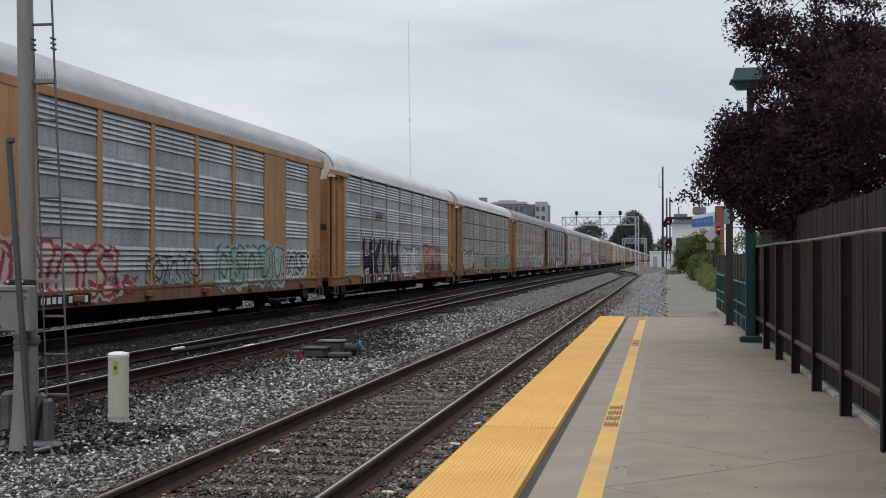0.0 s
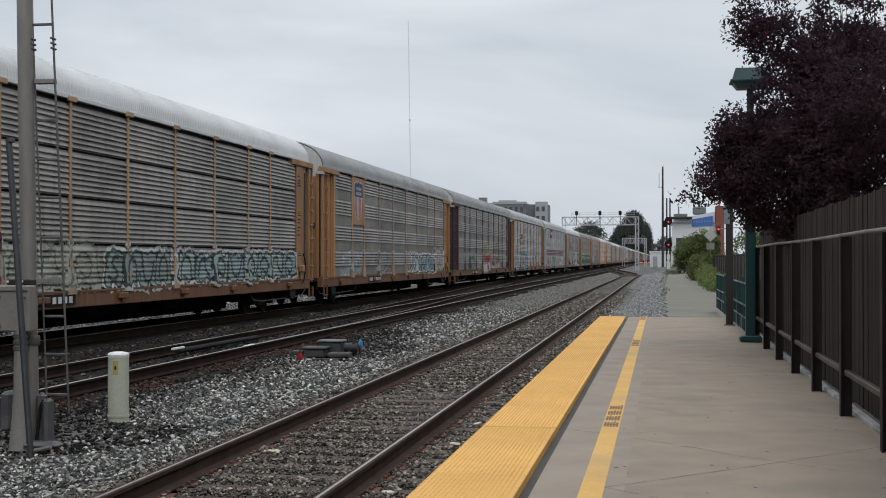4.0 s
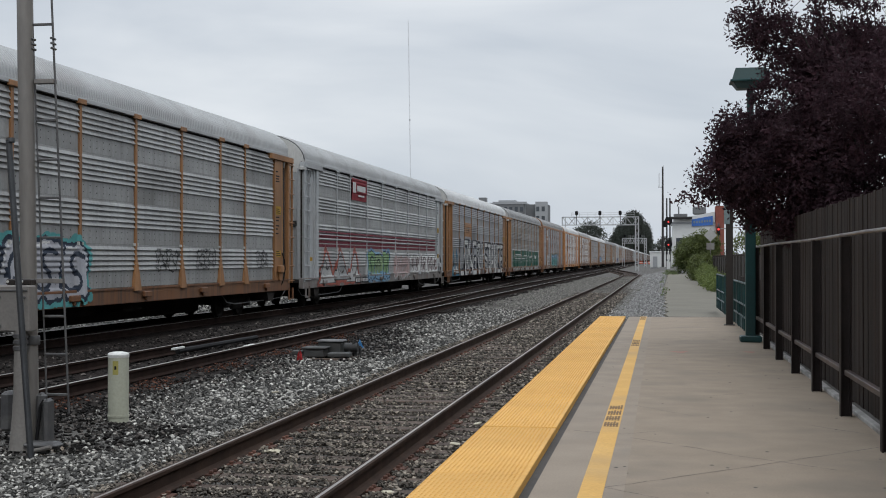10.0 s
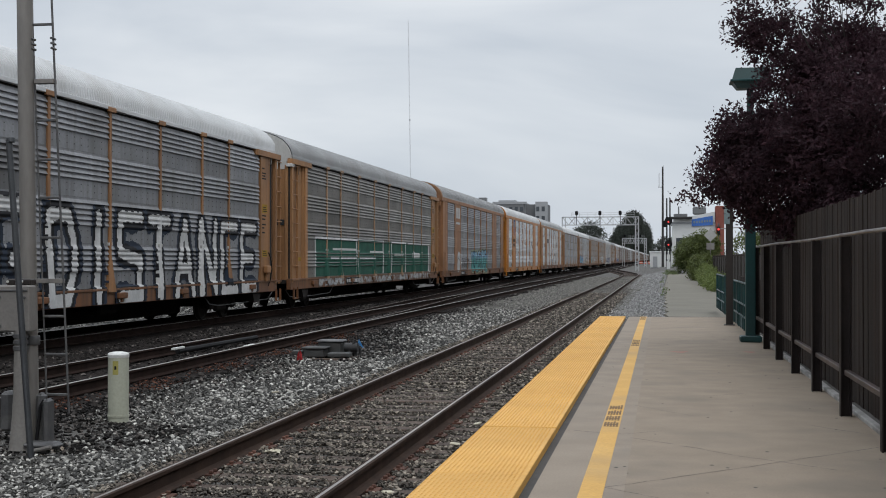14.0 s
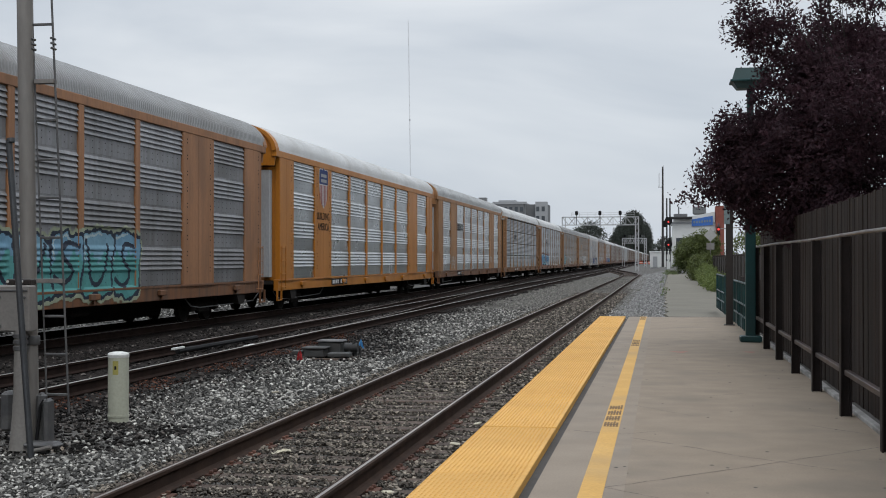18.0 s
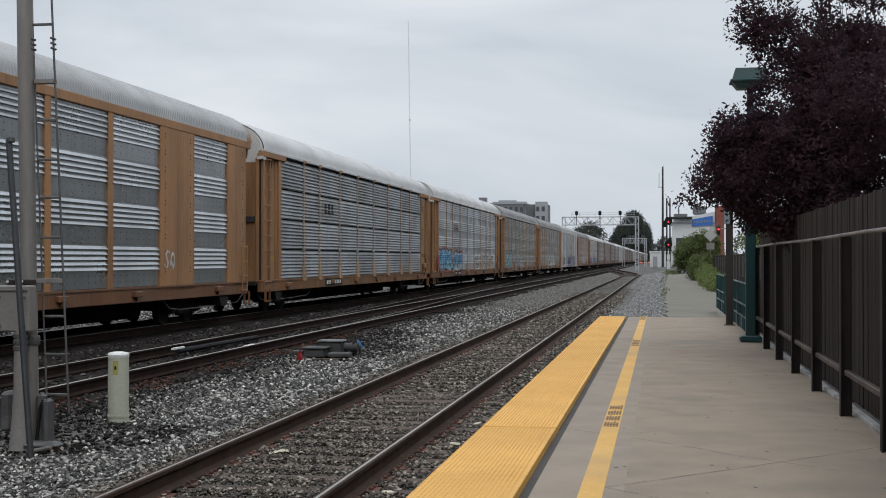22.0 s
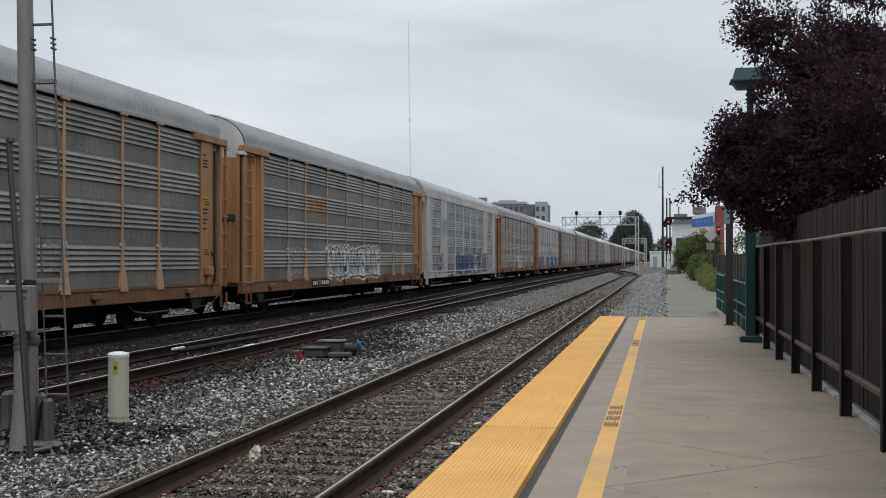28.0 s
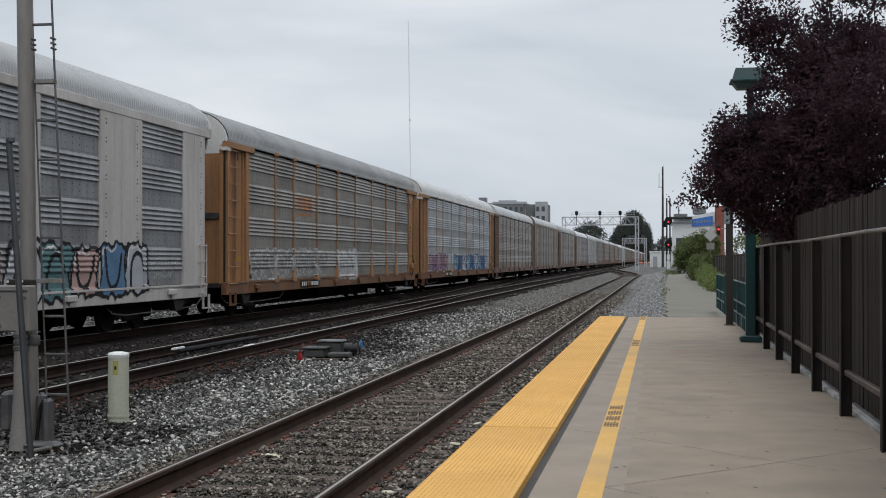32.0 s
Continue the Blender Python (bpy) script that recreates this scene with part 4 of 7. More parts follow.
    Fq = np.stack((j * m + i, j * m + i + 1, j * m + m + i + 1, j * m + m + i), -1)
    used, inv = np.unique(Fq, return_inverse=True)
    part("graffiti", fast_mesh("graffiti", V[used], inv.reshape(Fq.shape), k[keep]), [spray(c) for c in cols], car, label or "spray-painted graffiti")


def patch(car, name, kind, y0, y1, z0, z1, material, label="", lift=0.0):
    """A painted rectangle that follows the side."""
    ny, nz = max(2, int((y1 - y0) / 0.12)), max(2, int((z1 - z0) / 0.03))
    vy, vz = np.meshgrid(np.linspace(y0, y1, ny + 1), np.linspace(z0, z1, nz + 1))
    vx = surface_x(kind[0], kind[1], vy, vz) + lift
    m = ny + 1
    Fq = [(j * m + i, j * m + i + 1, j * m + m + i + 1, j * m + m + i) for j in range(nz) for i in range(ny)]
    return part(name, fast_mesh(name, np.stack((vx, vy, vz), -1).reshape(-1, 3), Fq), material, car, label)


def words(name, body, height, material, parent, m, label=""):
    cu = bpy.data.curves.new(name, "FONT")
    cu.body, cu.size, cu.extrude, cu.align_x = body, height, 0.002, "CENTER"
    tmp = bpy.data.objects.new(name, cu)
    scene.collection.objects.link(tmp)
    me = bpy.data.meshes.new_from_object(tmp.evaluated_get(bpy.context.evaluated_depsgraph_get()))
    bpy.data.objects.remove(tmp)
    return part(name, me, material, parent, label, m=m)


MESHES = {}


def cached(key, fn):
    if key not in MESHES:
        MESHES[key] = fn()
    return MESHES[key]


def screen_mesh(w, full):
    pts = rib_profile(full)
    b = Build()
    n = len(pts)
    v = [(o, yy, z) for yy in (0.0, w) for o, z in pts] + [(-0.02, yy, z) for yy in (0.0, w) for z in (0.0, pts[-1][1])]
    f = [(i, n + i, n + i + 1, i + 1) for i in range(n - 1)]
    f += [(2 * n, 2 * n + 1, 2 * n + 3, 2 * n + 2), (0, 2 * n, 2 * n + 2, n), (n - 1, 2 * n - 1, 2 * n + 3, 2 * n + 1)]
    b.add(v, f)
    if not full:
        rnd = random.Random(1)
        for zz in (0.12, 0.26):
            for i in range(int(w / 0.32)):
                yy = 0.14 + i * 0.32
                b.box(0.0, 0.004, yy - 0.011, yy + 0.011, zz - 0.010, zz + 0.010, k=1)
    return b.mesh("screen")


ROOF_ARC = [(1.55, 4.98), (1.55, 5.05), (1.50, 5.22), (1.40, 5.38), (1.24, 5.54), (1.02, 5.67), (0.74, 5.77), (0.4, 5.835), (0.0, 5.86)]
ARC = ROOF_ARC + [(-x, z) for x, z in ROOF_ARC[-2::-1]]


ARC_LOW = [(x, 4.91 + (z - 4.98) * 1.01) for x, z in ARC]


def roof_mesh(y0, y1, ribs=True, arc=ARC):
    n = len(arc)
    ys, out = [], []
    y = y0
    while y < y1 - 0.01:
        for dy, o in (((0, 0.0), (0.05, 0.0), (0.06, 0.042), (0.105, 0.042)) if ribs else ((0, 0.0),)):
            ys.append(y + dy)
            out.append(o)
        y += 0.118 if ribs else (y1 - y0) / 12
    ys.append(y1)
    out.append(0.0)
    v = []
    for yy, o in zip(ys, out):
        for i, (x, z) in enumerate(arc):
            f = 1.0 if 1 < i < n - 2 else 0.0
            s = o * f
            v.append((x + s * x / 1.5, yy, z + s * max(0.0, (z - 4.95))))
    q = [(a * n + i, a * n + n + i, a * n + n + i + 1, a * n + i + 1) for a in range(len(ys) - 1) for i in range(n - 1)]
    me = fast_mesh("roof", v, q)
    return me


def end_mesh(lower, arc=ARC):
    """One end of the body: the doors below, or the arched cap above."""
    if lower:
        plan = [(-1.42, 0.06), (-1.42, 0.0), (-1.2, 0.0), (-1.2, -0.03), (-1.12, -0.03), (-1.12, 0.0), (-0.03, 0.0), (-0.03, -0.02), (0.03, -0.02), (0.03, 0.0), (1.12, 0.0), (1.12, -0.03), (1.2, -0.03), (1.2, 0.0), (1.42, 0.0), (1.42, 0.06)]
        n = len(plan)
        return Build().add([(x, y, z) for z in (1.0, 4.52) for x, y in plan], [(i, (i + 1) % n, n + (i + 1) % n, n + i) for i in range(n)] + [tuple(range(n - 1, -1, -1)), tuple(range(n, 2 * n))]).mesh("end_door")
    pts = [(1.47, 4.53)] + [(x * 0.985, z - 0.02) for x, z in arc] + [(-1.47, 4.53)]
    n = len(pts)
    b = Build()
    b.add([(x, 0, z) for x, z in pts] + [(x, 0.08, z) for x, z in pts],
          [tuple(range(n)), tuple(range(2 * n - 1, n - 1, -1))] + [(i, n + i, n + (i + 1) % n, (i + 1) % n) for i in range(n)])
    return b.mesh("end_cap")


def rim_mesh(depth):
    """The arched rim at a plate-sided car's roof end."""
    n = len(ARC)
    v = [(x * s, yy, 4.98 + (z - 4.98) * s) for yy in (0, depth) for s in (1.012, 0.93) for x, z in ARC]
    f = []
    for a, c in ((0, 1), (1, 3), (3, 2), (2, 0)):
        for i in range(n - 1):
            f.append((a * n + i, a * n + i + 1, c * n + i + 1, c * n + i))
    return Build().add(v, f).mesh("roof_rim")


def post_mesh():
    b = Build().box(1.50, 1.547, -0.055, 0.055, 0.98, 4.88, 0.008)
    b.box(1.53, 1.59, -0.20, 0.20, 4.80, 4.91, 0.012)
    b.add([(1.51, -0.19, 0.95), (1.51, 0.19, 0.95), (1.51, 0.056, 1.70), (1.51, -0.056, 1.70), (1.60, -0.19, 0.95), (1.60, 0.19, 0.95), (1.549, 0.056, 1.70), (1.549, -0.056, 1.70)],
          [(0, 1, 2, 3), (4, 7, 6, 5), (0, 4, 5, 1), (1, 5, 6, 2), (3, 2, 6, 7), (0, 3, 7, 4)])
    return b.mesh("post")


def bogie_mesh():
    b = Build()
    for s in (-1, 1):
        b.box(s * 0.98 - 0.07, s * 0.98 + 0.07, -1.15, 1.15, 0.38, 0.56, 0.04)
        b.box(s * 0.98 - 0.06, s * 0.98 + 0.06, -0.45, 0.45, 0.22, 0.66, 0.05)
        for yy in (-0.86, 0.86):
            b.box(s * 1.0 - 0.10, s * 1.0 + 0.10, yy - 0.16, yy + 0.16, 0.28, 0.56, 0.05)
    b.box(-1.0, 1.0, -0.2, 0.2, 0.36, 0.64, 0.04)
    return b.mesh("bogie")


def wheel_mesh():
    b = Build()
    for s in (-1, 1):
        p = [(0.02, -0.07), (0.40, -0.07), (0.455, -0.06), (0.455, -0.035), (0.42, -0.03), (0.415, 0.06), (0.36, 0.065), (0.34, 0.03), (0.12, 0.03), (0.10, 0.08), (0.02, 0.08)]
        n = 20
        v, f = [], []
        for r, a in p:
            for i in range(n):
                w = 2 * math.pi * i / n
                v.append((s * (0.75 + a), r * math.cos(w), 0.42 + r * math.sin(w)))
        for a in range(len(p) - 1):
            for i in range(n):
                f.append((a * n + i, a * n + (i + 1) % n, a * n + n + (i + 1) % n, a * n + n + i))
        b.add(v, f)
    b.tube((-0.75, 0, 0.42), (0.75, 0, 0.42), 0.07, n=10)
    return b.mesh("wheelset")


def stirrup_mesh():
    """A bent strap that hangs below the ladder."""
    a = [(0.0, 0.75), (0.0, 0.38), (0.46, 0.38), (0.46, 0.75)]
    c = [(0.035, 0.75), (0.035, 0.412), (0.425, 0.412), (0.425, 0.75)]
    v = [(x, yy, z) for x in (0.0, 0.055) for yy, z in a + c]
    f = []
    for i in range(3):
        f += [(i, i + 1, 5 + i, 4 + i), (12 + i, 13 + i, 9 + i, 8 + i), (i, 8 + i, 9 + i, i + 1), (4 + i, 5 + i, 13 + i, 12 + i)]
    f += [(0, 4, 12, 8), (3, 11, 15, 7)]
    return Build().add(v, f).mesh("end_step")


def bolster_mesh():
    """A tapered plate below the sill."""
    v = [(x, yy, z) for x in (0.9, 1.50) for yy, z in ((0.0, 0.70), (0.8, 0.70), (0.62, 0.40), (0.18, 0.40))]
    return Build().add(v, [(3, 2, 1, 0), (4, 5, 6, 7), (0, 1, 5, 4), (1, 2, 6, 5), (2, 3, 7, 6), (3, 0, 4, 7)]).mesh("bolster")


def rod_mesh():
    b = Build()
    pts = [(0.9, 0.66), (1.3, 0.46), (2.0, 0.40), (4.6, 0.42), (6.4, 0.45), (6.9, 0.66)]
    for (ya, za), (yb, zb) in zip(pts[:-1], pts[1:]):
        b.tube((1.34, ya, za), (1.34, yb, zb), 0.016, n=6)
    return b.mesh("brake_rod")


def base_parts(car, sill, body):
    part("side_sill", cached("sill", lambda: Build().box(1.40, 1.55, 0.75, 27.9, 0.68, 1.03, 0.012).box(1.55, 1.57, 0.75, 27.9, 0.98, 1.03, 0.004).mesh("side_sill")), sill, car, "rust-streaked side sill")
    part("side_sill", cached("sillfar", lambda: Build().box(-1.55, -1.40, 0.75, 27.9, 0.68, 1.03, 0.012).mesh("side_sill")), sill, car)
    for yy in (3.4, 8.9, 12.6, 16.3, 20.0, 25.4):
        part("jacking_pad", cached("pad", lambda: Build().box(1.55, 1.63, -0.22, 0.22, 0.80, 0.93, 0.015).box(1.55, 1.60, -0.05, 0.05, 0.72, 0.82, 0.01).mesh("jacking_pad")), sill, car, m=pose(0, yy, 0))
    part("underframe", cached("under", lambda: Build().box(-0.40, 0.40, 5.8, 22.85, 0.20, 0.9, 0.04).box(-0.35, 0.35, 0.6, 28.05, 0.42, 0.9).box(-1.39, 1.39, 0.7, 27.95, 0.88, 0.99).box(-1.0, -0.5, 9, 11.2, 0.42, 0.9, 0.05)
                              .box(0.6, 1.2, 16.0, 17.0, 0.45, 0.88, 0.06).tube((0.9, 12, 0.62), (0.9, 14.6, 0.62), 0.2, n=10).box(0.7, 0.8, 7, 22, 0.6, 0.68).mesh("underframe")), UNDER, car, "dark grimy underframe")
    for yy in (0, 21.2):
        part("brake_rod", cached("rod", rod_mesh), GALV_DARK, car, "bent steel brake rod", m=pose(0, yy, 0))
    part("interior", cached("inner", lambda: Build().box(-1.44, 1.44, 1.0, 27.65, 1.0, 4.96).mesh("interior")), INNER, car, "near-black box standing in for the unlit space behind the screens")
    for yy in (4.35, 24.3):
        bg2 = part("bogie", cached("bogie", bogie_mesh), UNDER, car, "dark cast-steel bogie", m=pose(0, yy, 0))
        for w in (-0.86, 0.86):
            part("wheelset", cached("wheel", wheel_mesh), [UNDER], bg2, m=pose(0, w, 0))
    for yy in (-0.02, 27.85):
        part("coupler", cached("coupler", lambda: Build().box(-0.11, 0.11, 0, 0.82, 0.74, 0.96, 0.03).box(-0.2, 0.2, 0.0, 0.28, 0.70, 1.0, 0.06).mesh("coupler")), UNDER, car, m=pose(0, yy, 0))
    part("side_wall", cached("farwall", far_wall_mesh), SCR_DARK, car, "ribbed grey screens of the other side")


def far_wall_mesh():
    b = Build()
    prof = rib_profile(False)
    for r in range(ROWS_UP):
        pts = [(-1.505 - o, Z0 + r * ROW_H + z) for o, z in prof]
        pts += [(-1.46, Z0 + r * ROW_H + ROW_NET), (-1.46, Z0 + r * ROW_H)]
        b.sweep(pts, 1.0, 27.6)
    return b.mesh("side_wall")


def car_a(car, body, sill, scr, roof, cap, full=False, fine=True):
    """The post-sided auto rack."""
    base_parts(car, sill, body)
    arc = ARC_LOW
    part("roof", cached("roofA" if fine else "roofAfar", lambda: roof_mesh(0.92, 27.62, fine, arc)), roof, car, "arched ribbed metal roof")
    part("eave_rail", cached("eaveA", lambda: Build().box(1.47, 1.575, 0.9, 27.65, 4.85, 4.94, 0.008).mesh("eave_rail")), roof, car)
    part("eave_rail", cached("eaveAfar", lambda: Build().box(-1.575, -1.47, 0.9, 27.65, 4.80, 4.94, 0.01).mesh("eave_rail")), roof, car)
    edges = [b[0] for b in BAYS_A] + [BAYS_A[-1][1]]
    for yy in edges[1:-1]:
        part("post", cached("post", post_mesh), POST_PALE if body in (TAN, TAN_DULL) else body, car, m=pose(0, yy, 0))
        if fine:
            for s in (-0.085, 0.085):
                part("clip", cached("clip", lambda: Build().box(1.50, 1.56, -0.014, 0.014, Z0 + ROW_H - 0.035, Z0 + ROW_H + 0.03, 0.005).mesh("clip")), CAP_WHITE, car, "pale screen clip", m=pose(0, yy + s, 0))
    for a, b in BAYS_A:
        w = round(b - a - 0.10, 2)
        if fine:
            for r in range(ROWS_UP):
                part("screen", cached(("scr", w, full), lambda: screen_mesh(w, full)), [scr, UNDER] if not full else scr, car, m=pose(1.505, a + 0.05, Z0 + r * ROW_H))
        else:
            part("screen", cached(("bay", w), lambda: bay_mesh(w)), scr, car, m=pose(1.505, a + 0.05, 0))
    for fl in (0, 1):
        part("end_door", cached("endlow", lambda: end_mesh(True)), body, car, m=pose(0, 0.84, 0) if not fl else pose(0, PITCH_LEN - 1.08, 0, 0, 0, 180))
        part("end_cap", cached("endcapA", lambda: end_mesh(False, arc)), cap, car, "white arched end cap", m=pose(0, 0.84, 0) if not fl else pose(0, PITCH_LEN - 1.08, 0, 0, 0, 180))
        part("bolster", cached("bolster", bolster_mesh), UNDER, car, "grimy bolster end", m=pose(0, 2.2 if not fl else PITCH_LEN - 3.0, 0))
        part("end_step", cached("stirrup", stirrup_mesh), sill, car, "bent steel step", m=pose(1.53, 1.04 if not fl else 27.78, 0))
    # the leading end: edge seal, ladder on a broad stile, recessed panel, column
    part("edge_seal", cached("sealA", lambda: Build().box(1.445, 1.50, 0.795, 0.835, 0.95, 4.88, 0.012).mesh("edge_seal")), UNDER, car, "dark edge seal")
    part("corner_post", cached("cpostA", lambda: Build().box(1.33, 1.444, 0.79, 0.838, 0.95, 4.66, 0.01).mesh("corner_post")), body, car)
    part("end_column", cached("colA", lambda: Build().box(1.36, 1.565, 2.42, 2.70, 0.95, 4.80, 0.015).mesh("end_column")), body, car)
    part("column_flange", cached("flgA", lambda: Build().box(1.36, 1.50, 2.315, 2.418, 0.95, 4.80, 0.02).mesh("column_flange")), body, car)
    part("corner_panel", cached("cpA", lambda: Build().box(1.36, 1.455, 0.84, 2.31, 0.95, 4.80, 0.01).mesh("corner_panel")), body, car)
    part("panel_rib", cached("prA", lambda: Build().box(1.455, 1.475, 1.74, 1.79, 1.0, 4.7, 0.004).mesh("panel_rib")), body, car)
    part("header_beam", cached("hbA", lambda: header_beam(0.74, 3.2)), body, car)
    part("ladder", cached("ladA", lambda: broad_ladder(0.86, 1.00, 1.66)), body, car)
    # the trailing end: flat panel, dark recess, ladder standing off the corner, hand brake
    part("end_panel", cached("epA", lambda: Build().box(1.36, 1.545, 26.28, 27.14, 0.95, 4.80, 0.014).mesh("end_panel")), body, car)
    for yy in (26.28, 27.07):
        part("edge_strip", cached("stripA", lambda: Build().box(1.545, 1.556, 0.0, 0.06, 0.95, 4.80, 0.004).mesh("edge_strip")), body, car, m=pose(0, yy, 0))
    part("recess_panel", cached("rpA", lambda: Build().box(1.30, 1.40, 27.14, 27.95, 0.95, 4.75, 0.01).mesh("recess_panel")), body, car)
    part("recess_rib", cached("rrA", lambda: Build().box(1.40, 1.44, 27.32, 27.36, 0.98, 4.7, 0.006).mesh("recess_rib")), body, car)
    part("header_beam", cached("hbA2", lambda: header_beam(25.75, 28.28)), body, car)
    part("ladder", cached("ladA2", lambda: broad_ladder(27.70, 27.86, 28.30)), body, car)
    hb = part("hand_brake", cached("brakeA", lambda: Build().box(1.556, 1.68, 26.52, 26.90, 1.24, 1.46, 0.02).box(1.556, 1.62, 26.62, 26.80, 1.0, 1.26, 0.015).mesh("hand_brake")), body, car, "small brake housing on the end panel")
    if fine:
        hose = Build()
        pts = [(1.58, 26.95, 1.85), (1.62, 27.08, 1.62), (1.62, 27.16, 1.36), (1.58, 27.14, 1.05), (1.55, 27.0, 0.86)]
        for p, q in zip(pts[:-1], pts[1:]):
            hose.tube(p, q, 0.018, n=6)
        part("chain", cached("chainA", lambda: hose.mesh("chain")), BLACK, hb, "black brake chain")
        part("upper_slot", cached("slotA", lambda: Build().box(1.455, 1.459, 1.86, 2.0, 4.42, 4.68, 0.001).mesh("upper_slot")), DARK, car, "dark slot under the header")


def header_beam(y0, y1):
    """A brim over the end bay, with rounded tips."""
    pts = [(y0, 1.44), (y0 + 0.03, 1.56), (y0 + 0.12, 1.60), (y1 - 0.12, 1.60), (y1 - 0.03, 1.57), (y1, 1.44)]
    n = len(pts)
    v = [(x, yy, z) for z in (4.70, 4.86) for yy, x in pts]
    f = [tuple(range(n)), tuple(range(2 * n - 1, n - 1, -1))] + [(i, (i + 1) % n, n + (i + 1) % n, n + i) for i in range(n)]
    return Build().add(v, f).mesh("header_beam")


def broad_ladder(y0, y1, y2):
    """A ladder with one broad channel stile and rungs that stand off past a thin one."""
    b = Build().box(1.46, 1.565, y0, y1, 0.90, 4.72, 0.008).box(1.48, 1.55, y2 - 0.09, y2 - 0.05, 0.90, 4.72, 0.006)
    for i in range(9):
        z = 0.98 + 0.457 * i
        b.tube((1.572, y0 + 0.02, z), (1.572, y2, z), 0.016, n=6)
        b.tube((1.572, y2 - 0.01, z), (1.50, y2 - 0.01, z), 0.014, n=5)
    return b.mesh("ladder")


def bay_mesh(w):
    b = Build()
    prof = rib_profile(False)
    for r in range(ROWS_UP):
        pts = [(o, Z0 + r * ROW_H + z) for o, z in prof] + [(-0.02, Z0 + r * ROW_H + ROW_NET), (-0.02, Z0 + r * ROW_H)]
        b.sweep(pts, 0.0, w)
    return b.mesh("screen")


def car_b(car, body, sill, scr, roof, fine=True):
    """The plate-sided auto rack with flush wide plates."""
    base_parts(car, sill, body)
    part("roof", cached("roofB" if fine else "roofBfar", lambda: roof_mesh(0.75, 27.9, fine)), roof, car, "smooth arched metal roof")
    for fl in (0, 1):
        part("roof_rim", cached("rim", lambda: rim_mesh(0.32)), body, car, m=pose(0, 0.45 if not fl else PITCH_LEN - 0.77, 0))
        part("end_door", cached("endlow", lambda: end_mesh(True)), body, car, m=pose(0, 0.96, 0) if not fl else pose(0, PITCH_LEN - 0.96, 0, 0, 0, 180))
        part("end_cap", cached("endcap", lambda: end_mesh(False)), body, car, m=pose(0, 0.56, 0) if not fl else pose(0, PITCH_LEN - 0.56, 0, 0, 0, 180))
        part("door_track", cached("track", lambda: Build().box(0.80, 1.30, -0.30, -0.03, 1.1, 4.4, 0.01).mesh("door_track")), CAR_GREY, car, "grey folded end screen",
             m=pose(0, 0.96, 0) if not fl else pose(0, PITCH_LEN - 0.96, 0, 0, 0, 180))
        part("hand_rail", cached("ladB", lambda: short_ladder()), body, car, m=pose(1.56, 0.95 if not fl else PITCH_LEN - 1.37, 0))
        part("end_step", cached("stirrup", stirrup_mesh), sill, car, "bent steel step", m=pose(1.53, 0.62 if not fl else PITCH_LEN - 1.08, 0))
        part("bolster", cached("bolster", bolster_mesh), UNDER, car, "grimy bolster end", m=pose(0, 2.2 if not fl else PITCH_LEN - 3.0, 0))
    plates = [(0.92, 2.46), (5.0, 7.25), (21.40, 23.65), (26.19, 27.73)]
    for a, b in plates:
        w = round(b - a, 2)
        part("side_plate", cached(("plate", w), lambda: riveted(w).box(1.40, 1.55, 0, w, 0.9, 4.82, 0.012).box(1.55, 1.556, 0.03, 0.10, 1.0, 4.8).box(1.55, 1.556, w - 0.10, w - 0.03, 1.0, 4.8).box(1.55, 1.554, w / 2 - 0.02, w / 2 + 0.02, 1.0, 4.8).mesh("side_plate")), [body, UNDER], car, m=pose(0, a, 0))
    for i in range(4):
        part("post", cached("postB", lambda: Build().box(1.45, 1.55, 0, 0.25, 0.95, 4.82, 0.012).mesh("post")), body, car, m=pose(0, 9.88 + 2.88 * i, 0))
    part("top_rail", cached("topB", lambda: Build().box(1.42, 1.562, 0.5, 28.15, 4.80, 5.0, 0.012).mesh("top_rail")), body, car)
    for a, b in BAYS_B:
        w = round(b - a - 0.02, 2)
        if fine:
            for r in range(ROWS_UP):
                part("screen", cached(("scr", w, False), lambda: screen_mesh(w, False)), [scr, UNDER], car, m=pose(1.505, a + 0.01, Z0 + r * ROW_H))
        else:
            part("screen", cached(("bay", w), lambda: bay_mesh(w)), scr, car, m=pose(1.505, a + 0.01, 0))


def riveted(w):
    """Dark bolt heads in upright rows on a wide plate."""
    b = Build()
    for yy in (0.3, w - 0.3) if w > 2 else (w - 0.3,):
        for i in range(9):
            for d in (0.0, 0.09):
                b.box(1.549, 1.559, yy - 0.016, yy + 0.016, 1.35 + 0.4 * i + d - 0.014, 1.35 + 0.4 * i + d + 0.014, k=1)
    return b


def short_ladder():
    b = Build()
    for yy in (0.0, 0.42):
        b.tube((0.05, yy, 0.75), (0.05, yy, 2.05), 0.014, n=6)
    for i in range(4):
        b.tube((0.05, 0, 0.8 + 0.4 * i), (0.05, 0.42, 0.8 + 0.4 * i), 0.014, n=6)
        for yy in (0, 0.42):
            b.tube((0.05, yy, 0.8 + 0.4 * i), (-0.02, yy, 0.8 + 0.4 * i), 0.01, n=5)
    return b.mesh("hand_rail")


